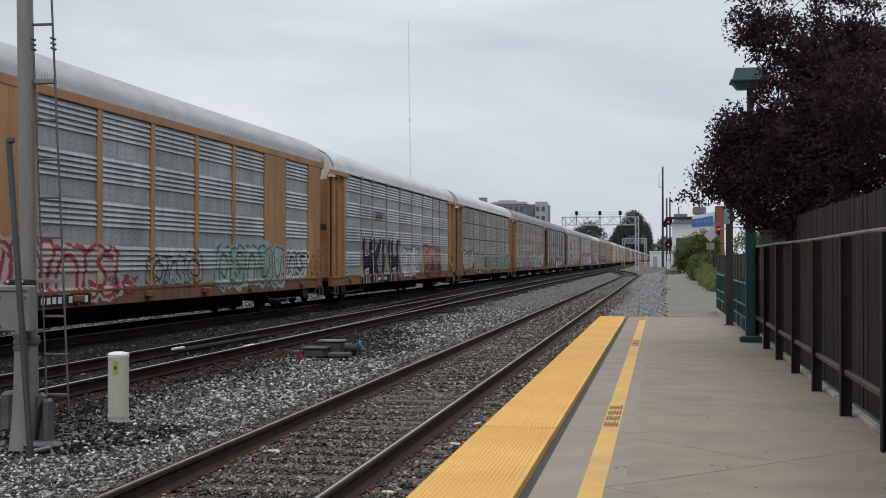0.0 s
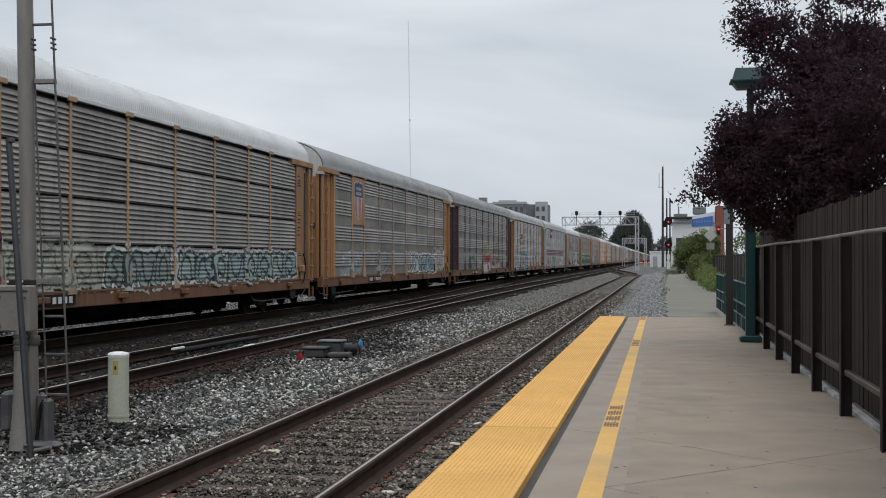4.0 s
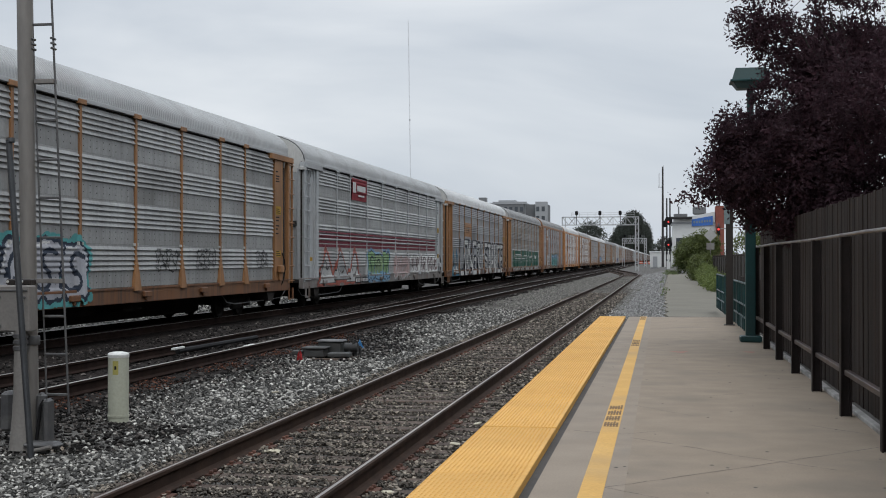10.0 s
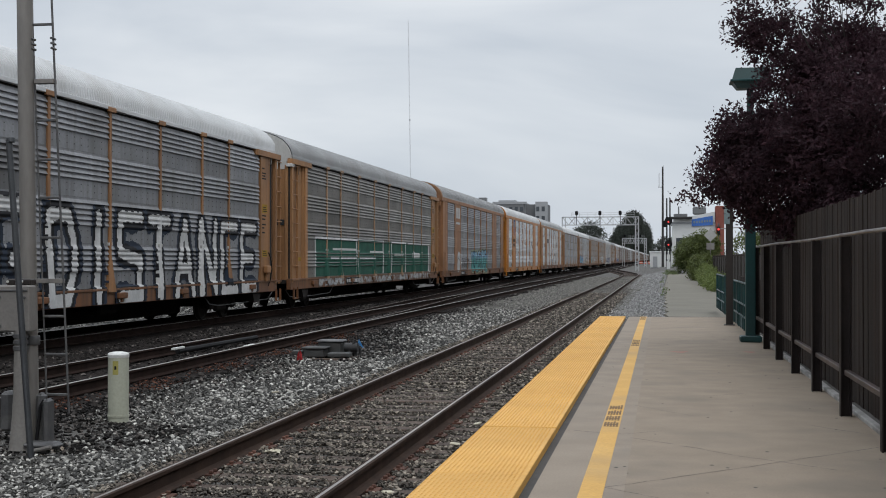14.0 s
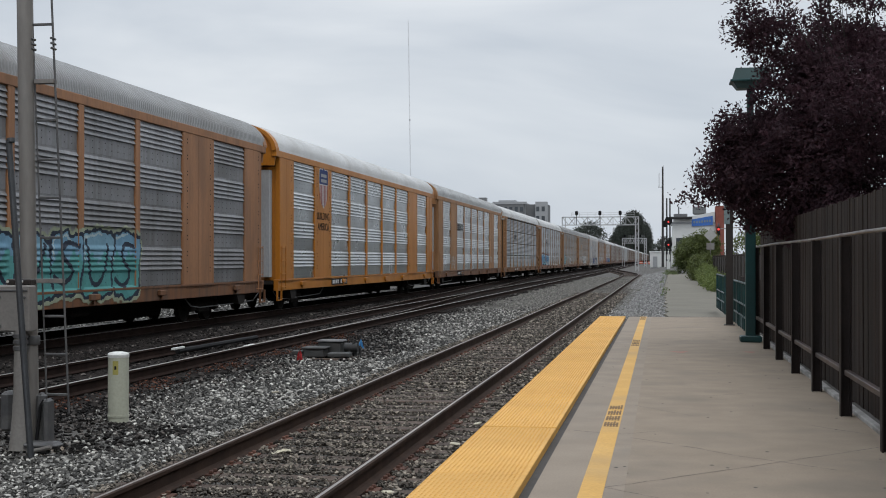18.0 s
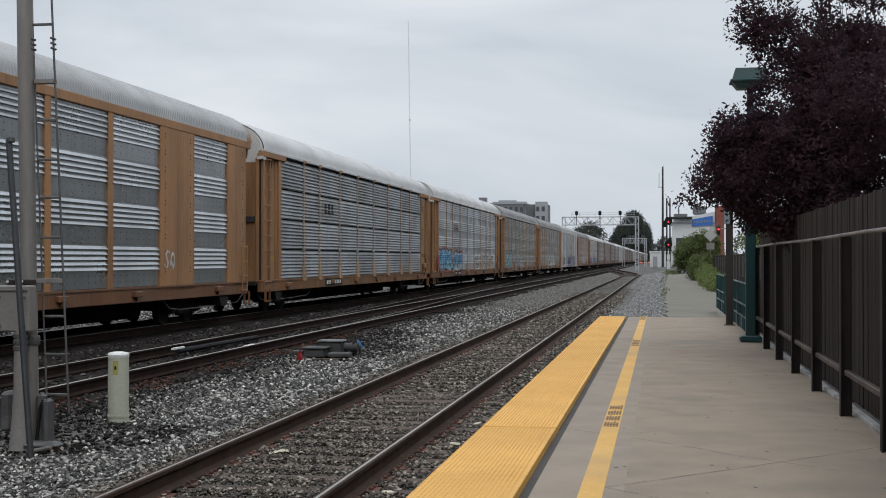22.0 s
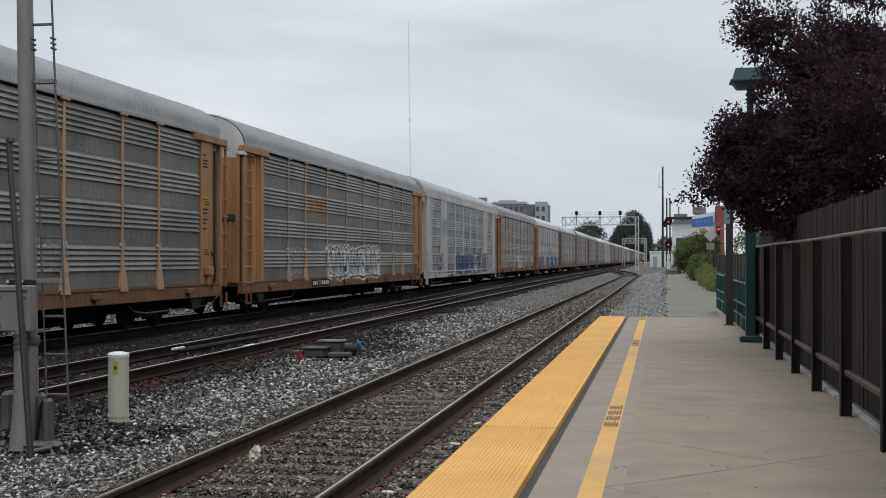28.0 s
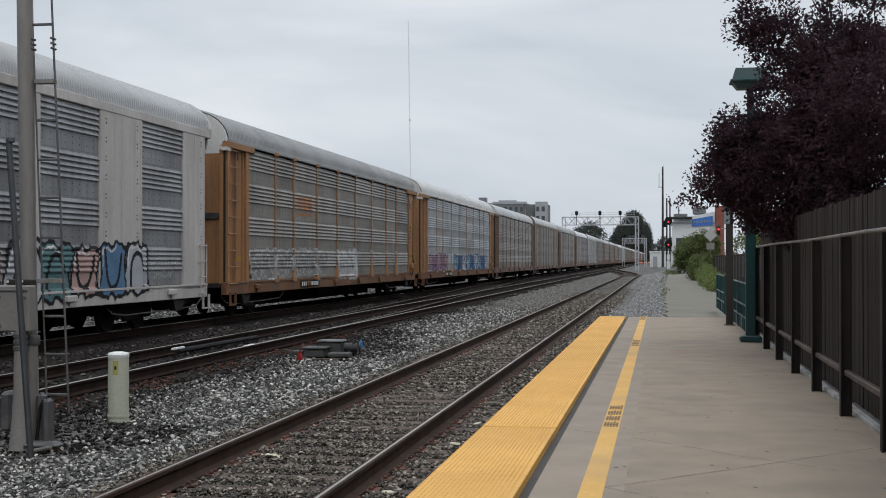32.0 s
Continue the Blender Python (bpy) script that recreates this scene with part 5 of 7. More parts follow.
def shield(car, y0, z0, w, h, x):
    """A plain shield in blue, with red and white stripes below."""
    def outline(s):
        pts = [(0.04, 0.93), (0.2, 0.96), (0.35, 0.93), (0.5, 1.0), (0.65, 0.93), (0.8, 0.96), (0.96, 0.93), (1.0, 0.7), (0.94, 0.35), (0.78, 0.12), (0.5, 0.0), (0.22, 0.12), (0.06, 0.35), (0.0, 0.7)]
        return [(0.5 + (p - 0.5) * s, 0.5 + (q - 0.5) * s) for p, q in pts]
    def plate(pts, t0, t1):
        n = len(pts)
        b = Build()
        b.add([(t, y0 + p * w, z0 + q * h) for t in (t0, t1) for p, q in pts], [tuple(range(n)), tuple(range(2 * n - 1, n - 1, -1))] + [(i, (i + 1) % n, n + (i + 1) % n, n + i) for i in range(n)])
        return b
    sh = part("shield", plate(outline(1.04), x, x + 0.004), spray(P_WHITE), car, "blue, red and white shield emblem")
    part("shield_field", plate([(0.02, 0.58), (0.0, 0.7), (0.04, 0.93), (0.2, 0.96), (0.35, 0.93), (0.5, 1.0), (0.65, 0.93), (0.8, 0.96), (0.96, 0.93), (1.0, 0.7), (0.98, 0.58)], x + 0.004, x + 0.008), spray(P_NAVY), sh)
    for i in range(6):
        c = 0.09 + 0.165 * i
        lo = max(0.03, 0.36 * abs(c - 0.5) ** 1.6 * 2.2)
        part("shield_stripe", plate([(c - 0.04, lo), (c + 0.04, lo), (c + 0.04, 0.56), (c - 0.04, 0.56)], x + 0.004, x + 0.008), spray(P_RED), sh)
    for q in (0.80, 0.67):
        part("lettering_bar", plate([(0.18, q - 0.04), (0.82, q - 0.04), (0.82, q + 0.04), (0.18, q + 0.04)], x + 0.008, x + 0.011), spray(P_GREY), sh)


def bars(car, kind, y0, y1, z0, z1, n, color, name="lettering_bar", duty=0.6):
    """A row of plain upright bars in place of a mark."""
    w = (y1 - y0) / n
    for i in range(n):
        patch(car, name, kind, y0 + i * w, y0 + (i + duty) * w, z0, z1, spray(color), lift=0.004)


def reporting(car, y0):
    part("marking_panel", Build().box(1.572, 1.576, y0, y0 + 2.3, 0.74, 0.96), spray(P_BLACK), car, "black panel with worn white marks")
    for i in range(9):
        if i != 4:
            part("marking_bar", Build().box(1.576, 1.579, y0 + 0.12 + 0.235 * i, y0 + 0.27 + 0.235 * i, 0.785, 0.915), spray(P_WHITE), car)
    if car["kind_of_side"] == "A":
        for z0, z1 in ((3.02, 3.28), (1.72, 1.92)):
            lb = part("yellow_label", Build().box(1.545, 1.550, 26.42, 26.92, z0, z1), spray(P_YELLOW), car, "yellow warning label")
            for k in range(3):
                part("label_bar", Build().box(1.550, 1.552, 26.46, 26.88 - 0.06 * k, z0 + 0.04 + 0.06 * k, z0 + 0.065 + 0.06 * k), spray(P_BLACK), lb)
        for w, z in ((0.22, 4.32), (0.36, 4.18), (0.30, 4.10), (0.36, 4.02), (0.36, 2.92), (0.30, 2.82), (0.34, 2.66), (0.20, 2.56), (0.26, 2.42)):
            part("marking_bar", Build().box(1.545, 1.549, 26.42, 26.42 + w, z, z + 0.04), spray(P_BLACK), car)
        part("latch_box", Build().box(0.85, 1.30, 0.78, 0.85, 2.74, 2.92, 0.01), DARK, car, "dark door latch box")
        part("corner_bracket", Build().box(1.40, 1.585, 0.72, 1.05, 4.60, 4.70, 0.008), CAP_WHITE, car, "rust-streaked white corner bracket")
        part("marking_bar", Build().box(1.455, 1.459, 1.84, 2.24, 1.60, 1.72), spray(P_YELLOW), car)


def new_car(i, side, look_words):
    car = thing("autorack_wagon", Matrix(), look_words, "rail wagon", "wagons of the passing train")
    car["kind_of_side"] = side
    return car


TRAIN = []
LOOKS = [
    ("B", TAN, SILL_DIRT, SCR_BLUE, ROOF_SILVER, None, False, "faded tan plate-sided auto rack with red and teal graffiti"),
    ("A", TAN, SILL_OCHRE, SCR_BLUE, ROOF_WHITE, CAP_WHITE, False, "tan auto rack with blue-grey screens and black-and-white graffiti"),
    ("A", TAN_DULL, SILL_DIRT, SCR_BROWN, ROOF_WHITE, CAP_WHITE, True, "grimy tan auto rack with a row of pale teal graffiti"),
    ("A", TAN, SILL_DIRT, SCR_BROWN, ROOF_GREY, CAP_WHITE, False, "tan auto rack with a shield emblem and white graffiti"),
    ("A", MAROON, SILL_DIRT, SCR_BROWN, ROOF_GREY, CAP_WHITE, False, "dark maroon auto rack with brown-grey screens and scribbles"),
    ("A", OCHRE, SILL_DIRT, SCR_LIGHT, ROOF_SILVER, CAP_WHITE, False, "ochre auto rack with light screens, red mark and blue graffiti"),
    ("A", CAR_GREY, SILL_GREY, SCR_LIGHT, ROOF_SILVER, CAP_WHITE, False, "pale grey auto rack with dark red stripes and pink graffiti"),
    ("A", OCHRE, SILL_DIRT, SCR_DARK, ROOF_WHITE, CAP_WHITE, False, "ochre auto rack with large black-and-white lettered graffiti"),
    ("A", TAN, SILL_DIRT, SCR_SOOT, ROOF_GREY, CAP_WHITE, False, "tan auto rack with a long green and white graffiti block"),
    ("B", TAN_BROWN, SILL_DIRT, SCR_DARK, ROOF_GREY, None, False, "brown-tan plate-sided auto rack with teal graffiti"),
    ("B", YELLOW, YELLOW, SCR_BRIGHT, ROOF_WHITE, None, False, "clean bright yellow auto rack with shiny screens and shield"),
    ("B", TAN, SILL_DIRT, SCR_BRIGHT, ROOF_SILVER, None, False, "brown-tan plate-sided auto rack with bright screens"),
    ("A", TAN_DULL, SILL_OCHRE, SCR_STEEL, ROOF_WHITE, CAP_WHITE, True, "tan auto rack with fine-ribbed blue-grey screens"),
    ("A", TAN_DULL, SILL_DIRT, SCR_BLUE, ROOF_WHITE, CAP_WHITE, False, "tan auto rack with bright blue graffiti at its front"),
    ("A", TAN_DULL, SILL_DIRT, SCR_SOOT, ROOF_GREY, CAP_WHITE, False, "grimy tan auto rack with small white tags"),
    ("A", TAN, SILL_DIRT, SCR_SOOT, ROOF_GREY, CAP_WHITE, False, "grimy tan auto rack with boxy white graffiti"),
    ("B", CAR_WHITE, CAR_WHITE, SCR_DARK, ROOF_SILVER, None, False, "dirty white plate-sided auto rack with purple and blue graffiti"),
    ("A", OCHRE, SILL_DIRT, SCR_BROWN, ROOF_GREY, CAP_WHITE, False, "ochre auto rack with brown-grey screens and faint white tags"),
    ("A", TAN_DULL, SILL_DIRT, SCR_BLUE, ROOF_WHITE, CAP_WHITE, False, "tan auto rack with blue and purple graffiti along the base"),
]
# far wagons' paints, greyed so that distance haze sits in the colour
HAZY_TAN = paint("hazy_tan_paint", (0.21, 0.158, 0.122), 0.4)
RUSSET = paint("hazy_russet_paint", (0.17, 0.105, 0.08), 0.4)
FAR_LOOKS = [("A", HAZY_TAN, SCR_SOOT, ROOF_GREY), ("A", RUSSET, SCR_BROWN, ROOF_SILVER), ("B", HAZY_TAN, SCR_SOOT, ROOF_SILVER), ("A", RUSSET, SCR_BROWN, ROOF_GREY),
             ("A", HAZY_TAN, SCR_DARK, ROOF_WHITE), ("B", CAR_GREY, SCR_BROWN, ROOF_SILVER)]
CARS = 47


def make_train():
    for i, (side, body, sill, scr, roof, cap, full, label) in enumerate(LOOKS):
        car = new_car(i, side, label)
        if side == "A":
            car_a(car, body, sill, scr, roof, cap, full)
        else:
            car_b(car, body, sill, scr, roof)
        reporting(car, 7.2 if side == "B" else 8.0)
        del car["kind_of_side"]
        TRAIN.append(car)
    for i in range(len(LOOKS), CARS):
        side, body, scr, roof = FAR_LOOKS[i % len(FAR_LOOKS)]
        car = new_car(i, side, "far-off %s auto rack with ribbed grey screens" % ("tan" if body is not CAR_GREY else "pale grey"))
        if side == "A":
            car_a(car, body, RUSSET, scr, roof, CAP_WHITE, False, fine=False)
        else:
            car_b(car, body, RUSSET, scr, roof, fine=False)
        del car["kind_of_side"]
        TRAIN.append(car)


def make_graffiti():
    T = TRAIN
    g = graffiti
    p = piece
    rust_red, wine, ash, brick = (0.26, 0.05, 0.055), (0.12, 0.03, 0.045), (0.40, 0.41, 0.44), (0.34, 0.11, 0.085)
    p(T[0], "B", False, 4.6, 10.9, 0.80, 2.10, [P_ROSE], line=rust_red, rim=P_ROSE, n=4, seed=1, lw=0.085, worn=0.12, label="faded pink letters with red outlines")
    p(T[0], "B", False, 10.6, 11.9, 0.85, 1.35, [P_ROSE], line=rust_red, n=1, seed=2, lw=0.10, worn=0.2)
    p(T[0], "B", False, 12.6, 16.1, 1.0, 1.85, line=(0.05, 0.05, 0.05), n=3, seed=3, lw=0.035, label="thin black outlined tag")
    p(T[0], "B", False, 17.2, 23.3, 0.82, 2.10, [P_MIST, (0.26, 0.33, 0.28)], line=P_DARKGREEN, halo=(0.30, 0.37, 0.39), n=5, seed=4, lw=0.05, worn=0.25, label="dull green and blue worn graffiti")
    p(T[0], "B", False, 23.8, 26.0, 1.05, 1.95, [P_PALE], line=P_BLACK, rim=P_WHITE, n=2, seed=5, lw=0.05, worn=0.12)
    g(T[0], "B", False, 26.4, 27.6, 0.95, 2.0, P_BLACK, P_BLACK, n=2, seed=63, thick=0.008, rim=0.006, label="thin black tag on the end plate")
    g(T[1], "A", False, 5.5, 12.7, 0.76, 2.32, P_BLACK, P_WHITE, P_PURPLE, word="HKUH", thick=0.26, rim=0.055, cloud=0.18, label="black letters with white outlines")
    p(T[1], "A", False, 13.6, 17.8, 0.72, 2.36, [P_WHITE, P_PALE], line=P_NAVY, n=4, seed=6, lw=0.06, label="white graffiti with dark blue outlines")
    p(T[1], "A", False, 18.8, 23.6, 0.72, 2.35, [(0.40, 0.24, 0.14), P_PINK], low=(0.09, 0.06, 0.05), line=rust_red, halo=brick, n=3, seed=7, lw=0.05, worn=0.22, split=0.42, cloud=0.12, label="faded orange and pink graffiti with a red shadow")
    p(T[1], "A", False, 18.9, 23.5, 0.70, 1.15, [P_YELLOW], line=(0.08, 0.05, 0.04), n=5, seed=64, lw=0.05, worn=0.3)
    g(T[1], "A", False, 2.8, 5.0, 1.0, 1.7, P_GREY, P_GREY, n=4, seed=8, thick=0.02, rim=0.01)
    p(T[2], "A", True, 2.75, 7.2, 0.98, 2.25, [P_PALE], line=(0.07, 0.06, 0.075), halo=wine, n=3, seed=9, lw=0.05, worn=0.2, cloud=0.06, label="pale letters with a dark wine outline")
    p(T[2], "A", True, 7.4, 11.4, 1.0, 2.1, [(0.34, 0.35, 0.29)], line=(0.14, 0.15, 0.12), halo=(0.30, 0.29, 0.25), n=3, seed=10, lw=0.04, worn=0.35)
    p(T[2], "A", True, 11.8, 15.5, 0.95, 1.95, [(0.24, 0.29, 0.27)], line=(0.05, 0.07, 0.06), rim=P_PALE, n=4, seed=11, lw=0.06, worn=0.25)
    p(T[2], "A", True, 15.9, 26.1, 1.0, 1.92, [P_MIST, (0.27, 0.35, 0.35)], line=(0.04, 0.05, 0.055), rim=P_PALE, n=8, seed=12, lw=0.06, worn=0.15, label="pale teal graffiti row")
    p(T[3], "A", False, 9.4, 12.5, 1.04, 1.92, [P_GREY], line=(0.16, 0.155, 0.15), rim=P_GREY, n=4, seed=13, lw=0.05, worn=0.4, label="faded grey tag")
    p(T[3], "A", False, 16.6, 18.6, 0.98, 2.0, [P_PALE], line=P_BLACK, rim=P_WHITE, n=2, seed=14, lw=0.05, label="white letters")
    p(T[3], "A", False, 18.8, 23.3, 0.94, 1.92, [P_SKY, (0.30, 0.34, 0.33)], line=(0.03, 0.035, 0.04), rim=P_WHITE, n=4, seed=15, lw=0.05, worn=0.1, label="white and pale blue graffiti")
    p(T[3], "A", False, 23.1, 26.1, 1.05, 2.3, line=P_WHITE, n=3, seed=16, lw=0.06, label="white outlined letters")
    p(T[3], "A", False, 3.4, 6.9, 1.0, 1.95, [P_GREY], line=P_PALE, n=3, seed=65, lw=0.05, worn=0.45)
    p(T[4], "A", False, 7.0, 9.1, 1.07, 1.8, line=(0.05, 0.16, 0.07), halo=(0.08, 0.15, 0.08), n=2, seed=17, lw=0.05, worn=0.35, label="faded green spray")
    p(T[4], "A", False, 9.9, 11.7, 1.05, 1.85, line=P_PALE, n=2, seed=18, lw=0.03, label="thin white tag")
    p(T[4], "A", False, 2.9, 4.7, 1.0, 2.0, line=P_PALE, n=2, seed=66, lw=0.025)
    p(T[4], "A", False, 13.1, 16.9, 0.72, 2.10, [brick, rust_red], low=P_WHITE, line=(0.24, 0.10, 0.09), halo=P_ROSE, n=3, seed=19, lw=0.05, cloud=0.10, worn=0.15, split=0.5, label="dull red and white graffiti")
    p(T[4], "A", False, 17.7, 22.2, 0.88, 1.95, [(0.27, 0.17, 0.14), (0.33, 0.30, 0.28)], low=P_PALE, line=(0.17, 0.08, 0.07), n=4, seed=20, lw=0.05, worn=0.35, split=0.4)
    p(T[4], "A", False, 23.7, 25.1, 1.2, 2.05, line=P_PALE, n=2, seed=21, lw=0.03)
    p(T[4], "A", False, 15.1, 16.1, 2.15, 2.62, line=(0.45, 0.38, 0.06), n=1, seed=22, lw=0.07, label="yellow sprayed ring")
    p(T[5], "A", False, 7.3, 13.3, 0.72, 2.15, [ash, (0.34, 0.345, 0.37)], line=P_INK, shine=P_WHITE, halo=(0.10, 0.33, 0.33), n=5, seed=23, lw=0.075, cloud=0.12, label="pale grey letters with dark outlines on teal")
    p(T[5], "A", False, 2.8, 6.1, 0.80, 2.0, [P_PALE], line=P_BLACK, rim=P_WHITE, n=3, seed=24, lw=0.06, worn=0.1, label="white block graffiti")
    for q0, q1 in ((17.0, 18.3), (19.7, 21.0), (24.6, 25.6)):
        p(T[5], "A", False, q0, q1, 1.35, 1.95, line=(0.06, 0.06, 0.06), n=2, seed=int(q0), lw=0.03, label="thin dark tag")
    g(T[5], "A", False, 2.36, 2.62, 1.25, 2.3, P_WHITE, P_WHITE, n=1, seed=61, thick=0.03, rim=0.02, label="white tag on the end column")
    p(T[6], "A", False, 2.8, 9.0, 0.78, 2.08, [P_PALE, P_GREY], line=(0.06, 0.055, 0.055), halo=brick, n=3, seed=26, lw=0.045, worn=0.05, cloud=0.22, shape="peak", label="pale grey peaks over a red spray")
    p(T[6], "A", False, 10.2, 14.4, 0.72, 2.05, [(0.20, 0.33, 0.16), (0.24, 0.34, 0.19)], low=(0.19, 0.34, 0.48), line=P_INK, halo=(0.19, 0.34, 0.48), n=3, seed=27, lw=0.05, split=0.28, cloud=0.10, worn=0.06, label="green letters on light blue")
    p(T[6], "A", False, 15.4, 19.0, 0.80, 1.9, [(0.40, 0.30, 0.29)], line=P_ROSE, rim=P_PALE, n=3, seed=28, lw=0.05, worn=0.25, label="faded pink letters")
    p(T[6], "A", False, 19.3, 26.3, 0.92, 1.92, [(0.20, 0.15, 0.15)], line=P_WHITE, n=7, seed=29, lw=0.085, worn=0.12, label="white outlined letters")
    g(T[7], "A", False, 5.2, 12.4, 0.80, 2.68, P_WHITE, P_BLACK, P_INK, word="LONG", thick=0.13, rim=0.11, cloud=0.12, label="big white lettered graffiti reading LONG")
    g(T[7], "A", False, 12.7, 26.0, 0.80, 2.60, P_WHITE, P_BLACK, P_INK, word="DISTANCE", thick=0.13, rim=0.11, cloud=0.12, label="big white lettered graffiti reading DISTANCE")
    p(T[7], "A", False, 2.75, 4.9, 0.74, 1.95, [P_PALE], line=P_BLACK, halo=(0.06, 0.17, 0.24), n=2, seed=30, lw=0.06, cloud=0.3, shape="peak", label="white arrow shape on a teal spray")
    patch(T[8], "graffiti_ground", ("A", False), 3.8, 25.5, 1.06, 2.40, spray((0.03, 0.105, 0.075)), "dark green painted block")
    white = spray(P_WHITE)
    for y0, y1, z0, z1 in ((3.8, 9.9, 2.37, 2.45), (9.9, 14.7, 2.40, 2.47), (16.4, 19.5, 2.36, 2.43), (20.0, 25.4, 2.33, 2.40), (3.75, 3.88, 1.06, 2.42), (9.80, 9.95, 1.06, 2.45), (6.2, 9.8, 1.98, 2.06), (5.9, 9.8, 1.66, 1.75),
                           (14.62, 14.78, 1.06, 2.46), (10.2, 13.2, 1.66, 1.75), (12.2, 14.7, 1.92, 1.99), (16.36, 16.5, 1.06, 2.42), (17.0, 19.0, 1.80, 1.90), (19.45, 19.58, 1.06, 2.42), (21.2, 23.0, 1.70, 1.95), (25.35, 25.6, 1.0, 2.40)):
        patch(T[8], "graffiti_bar", ("A", False), y0, y1, z0, z1, white, lift=0.004)
    p(T[8], "A", False, 4.2, 25.6, 0.73, 1.0, [P_PALE], line=P_GREY, n=14, seed=31, lw=0.03, cloud=0.0, worn=0.3, label="pale overspray on the sill")
    p(T[9], "B", False, 11.6, 18.7, 0.74, 2.35, [(0.17, 0.32, 0.44), (0.20, 0.36, 0.46)], low=(0.10, 0.31, 0.30), line=P_INK, shine=(0.40, 0.50, 0.52), rim=(0.34, 0.38, 0.27), n=5, seed=32, lw=0.07, split=0.6, label="blue and teal letters with a pale green edge")
    p(T[9], "B", False, 5.85, 6.75, 0.80, 2.25, [P_WHITE], line=P_PALE, n=1, seed=33, lw=0.05, label="white sprayed drip")
    p(T[9], "B", False, 6.0, 6.55, 1.5, 1.9, [(0.10, 0.10, 0.12)], line=P_BLACK, n=1, seed=34, lw=0.06)
    p(T[9], "B", False, 6.8, 7.6, 1.28, 2.0, line=P_WHITE, n=1, seed=35, lw=0.045)
    p(T[9], "B", False, 7.9, 10.6, 1.1, 1.8, line=(0.05, 0.05, 0.055), n=3, seed=36, lw=0.035, worn=0.2)
    g(T[11], "B", False, 5.1, 6.6, 1.15, 1.85, P_WHITE, P_WHITE, n=3, seed=33, thick=0.015, rim=0.015)
    g(T[11], "B", False, 21.6, 22.3, 1.4, 1.9, P_WHITE, P_WHITE, n=2, seed=34, thick=0.015, rim=0.015)
    p(T[13], "A", False, 2.8, 7.1, 0.95, 2.28, [(0.08, 0.28, 0.50), (0.12, 0.34, 0.56)], low=(0.26, 0.46, 0.58), line=P_INK, shine=P_WHITE, halo=brick, n=4, seed=37, lw=0.06, split=0.45, cloud=0.07, worn=0.05, label="bright blue graffiti with a red shadow")
    p(T[13], "A", False, 7.45, 11.0, 0.88, 2.20, [(0.10, 0.31, 0.54)], low=(0.36, 0.44, 0.48), line=P_INK, shine=P_WHITE, halo=brick, n=4, seed=38, lw=0.06, split=0.4, cloud=0.07, worn=0.05, label="bright blue graffiti with a red shadow")
    g(T[13], "A", False, 2.34, 2.64, 1.1, 1.9, P_RED, P_ORANGE, n=1, seed=62, thick=0.09, rim=0.05, label="red spray on the end column")
    for q0, q1, nn in ((16.05, 18.3, 3), (19.0, 21.0, 3), (21.6, 23.1, 2), (23.6, 24.9, 2)):
        p(T[13], "A", False, q0, q1, 1.0, 2.0, [P_PALE], line=P_BLACK, rim=P_WHITE, n=nn, seed=int(q0 * 3), lw=0.045, cloud=0.02, label="white letters with black outlines")
    for q0, z in ((11.4, 1.2), (11.9, 1.6), (7.25, 1.8)):
        p(T[13], "A", False, q0, q0 + 0.3, z, z + 0.5, [P_WHITE], line=P_WHITE, n=1, seed=3, lw=0.03, shape="peak", label="white sprayed star")
    p(T[14], "A", False, 3.9, 7.0, 1.0, 2.2, [(0.26, 0.38, 0.40)], line=P_INK, rim=P_SKY, n=2, seed=39, lw=0.05, label="pale aqua letters")
    p(T[14], "A", False, 10.2, 13.3, 1.08, 2.05, [(0.25, 0.24, 0.225)], line=P_PALE, n=3, seed=40, lw=0.045, worn=0.25, label="faint white letters")
    p(T[14], "A", False, 13.8, 15.4, 0.98, 1.7, [P_PALE], line=(0.08, 0.08, 0.08), rim=P_WHITE, n=2, seed=41, lw=0.045)
    p(T[14], "A", False, 16.6, 18.7, 1.35, 2.12, line=P_GREY, n=3, seed=42, lw=0.03, worn=0.15)
    p(T[15], "A", False, 10.1, 18.4, 0.90, 2.2, [P_PALE, (0.40, 0.405, 0.40)], line=(0.05, 0.05, 0.05), rim=P_WHITE, n=7, seed=43, lw=0.055, worn=0.06, label="row of pale boxy letters with white edges")
    p(T[15], "A", False, 5.3, 6.9, 1.15, 2.05, line=P_PALE, n=2, seed=44, lw=0.03, label="thin white tag")
    violet, marine = (0.135, 0.112, 0.185), (0.055, 0.115, 0.22)
    p(T[16], "B", False, 10.2, 17.3, 0.74, 2.05, [violet, (0.12, 0.13, 0.25)], low=marine, line=P_INK, shine=P_SKY, halo=(0.36, 0.28, 0.275), n=5, seed=45, lw=0.055, split=0.42, cloud=0.09, worn=0.08, label="purple and blue letters on a pink cloud")
    p(T[16], "B", False, 17.5, 24.0, 0.72, 2.08, [ash, (0.10, 0.19, 0.20), (0.44, 0.30, 0.275), (0.10, 0.19, 0.31)], low=None, line=P_BLACK, shine=P_WHITE, n=5, seed=46, lw=0.07, cloud=0.04, label="grey, teal, pink and blue bubble letters with black outlines")
    p(T[16], "B", False, 24.1, 25.9, 1.2, 1.75, line=P_PALE, n=3, seed=47, lw=0.03, worn=0.2)
    g(T[16], "B", False, 2.6, 6.0, 0.9, 2.0, P_BLACK, P_GREY, n=4, seed=44, thick=0.035, rim=0.10)
    g(T[16], "B", False, 5.4, 7.1, 2.9, 3.9, P_BLUE, P_BLUE, n=4, seed=45, thick=0.015, rim=0.012)
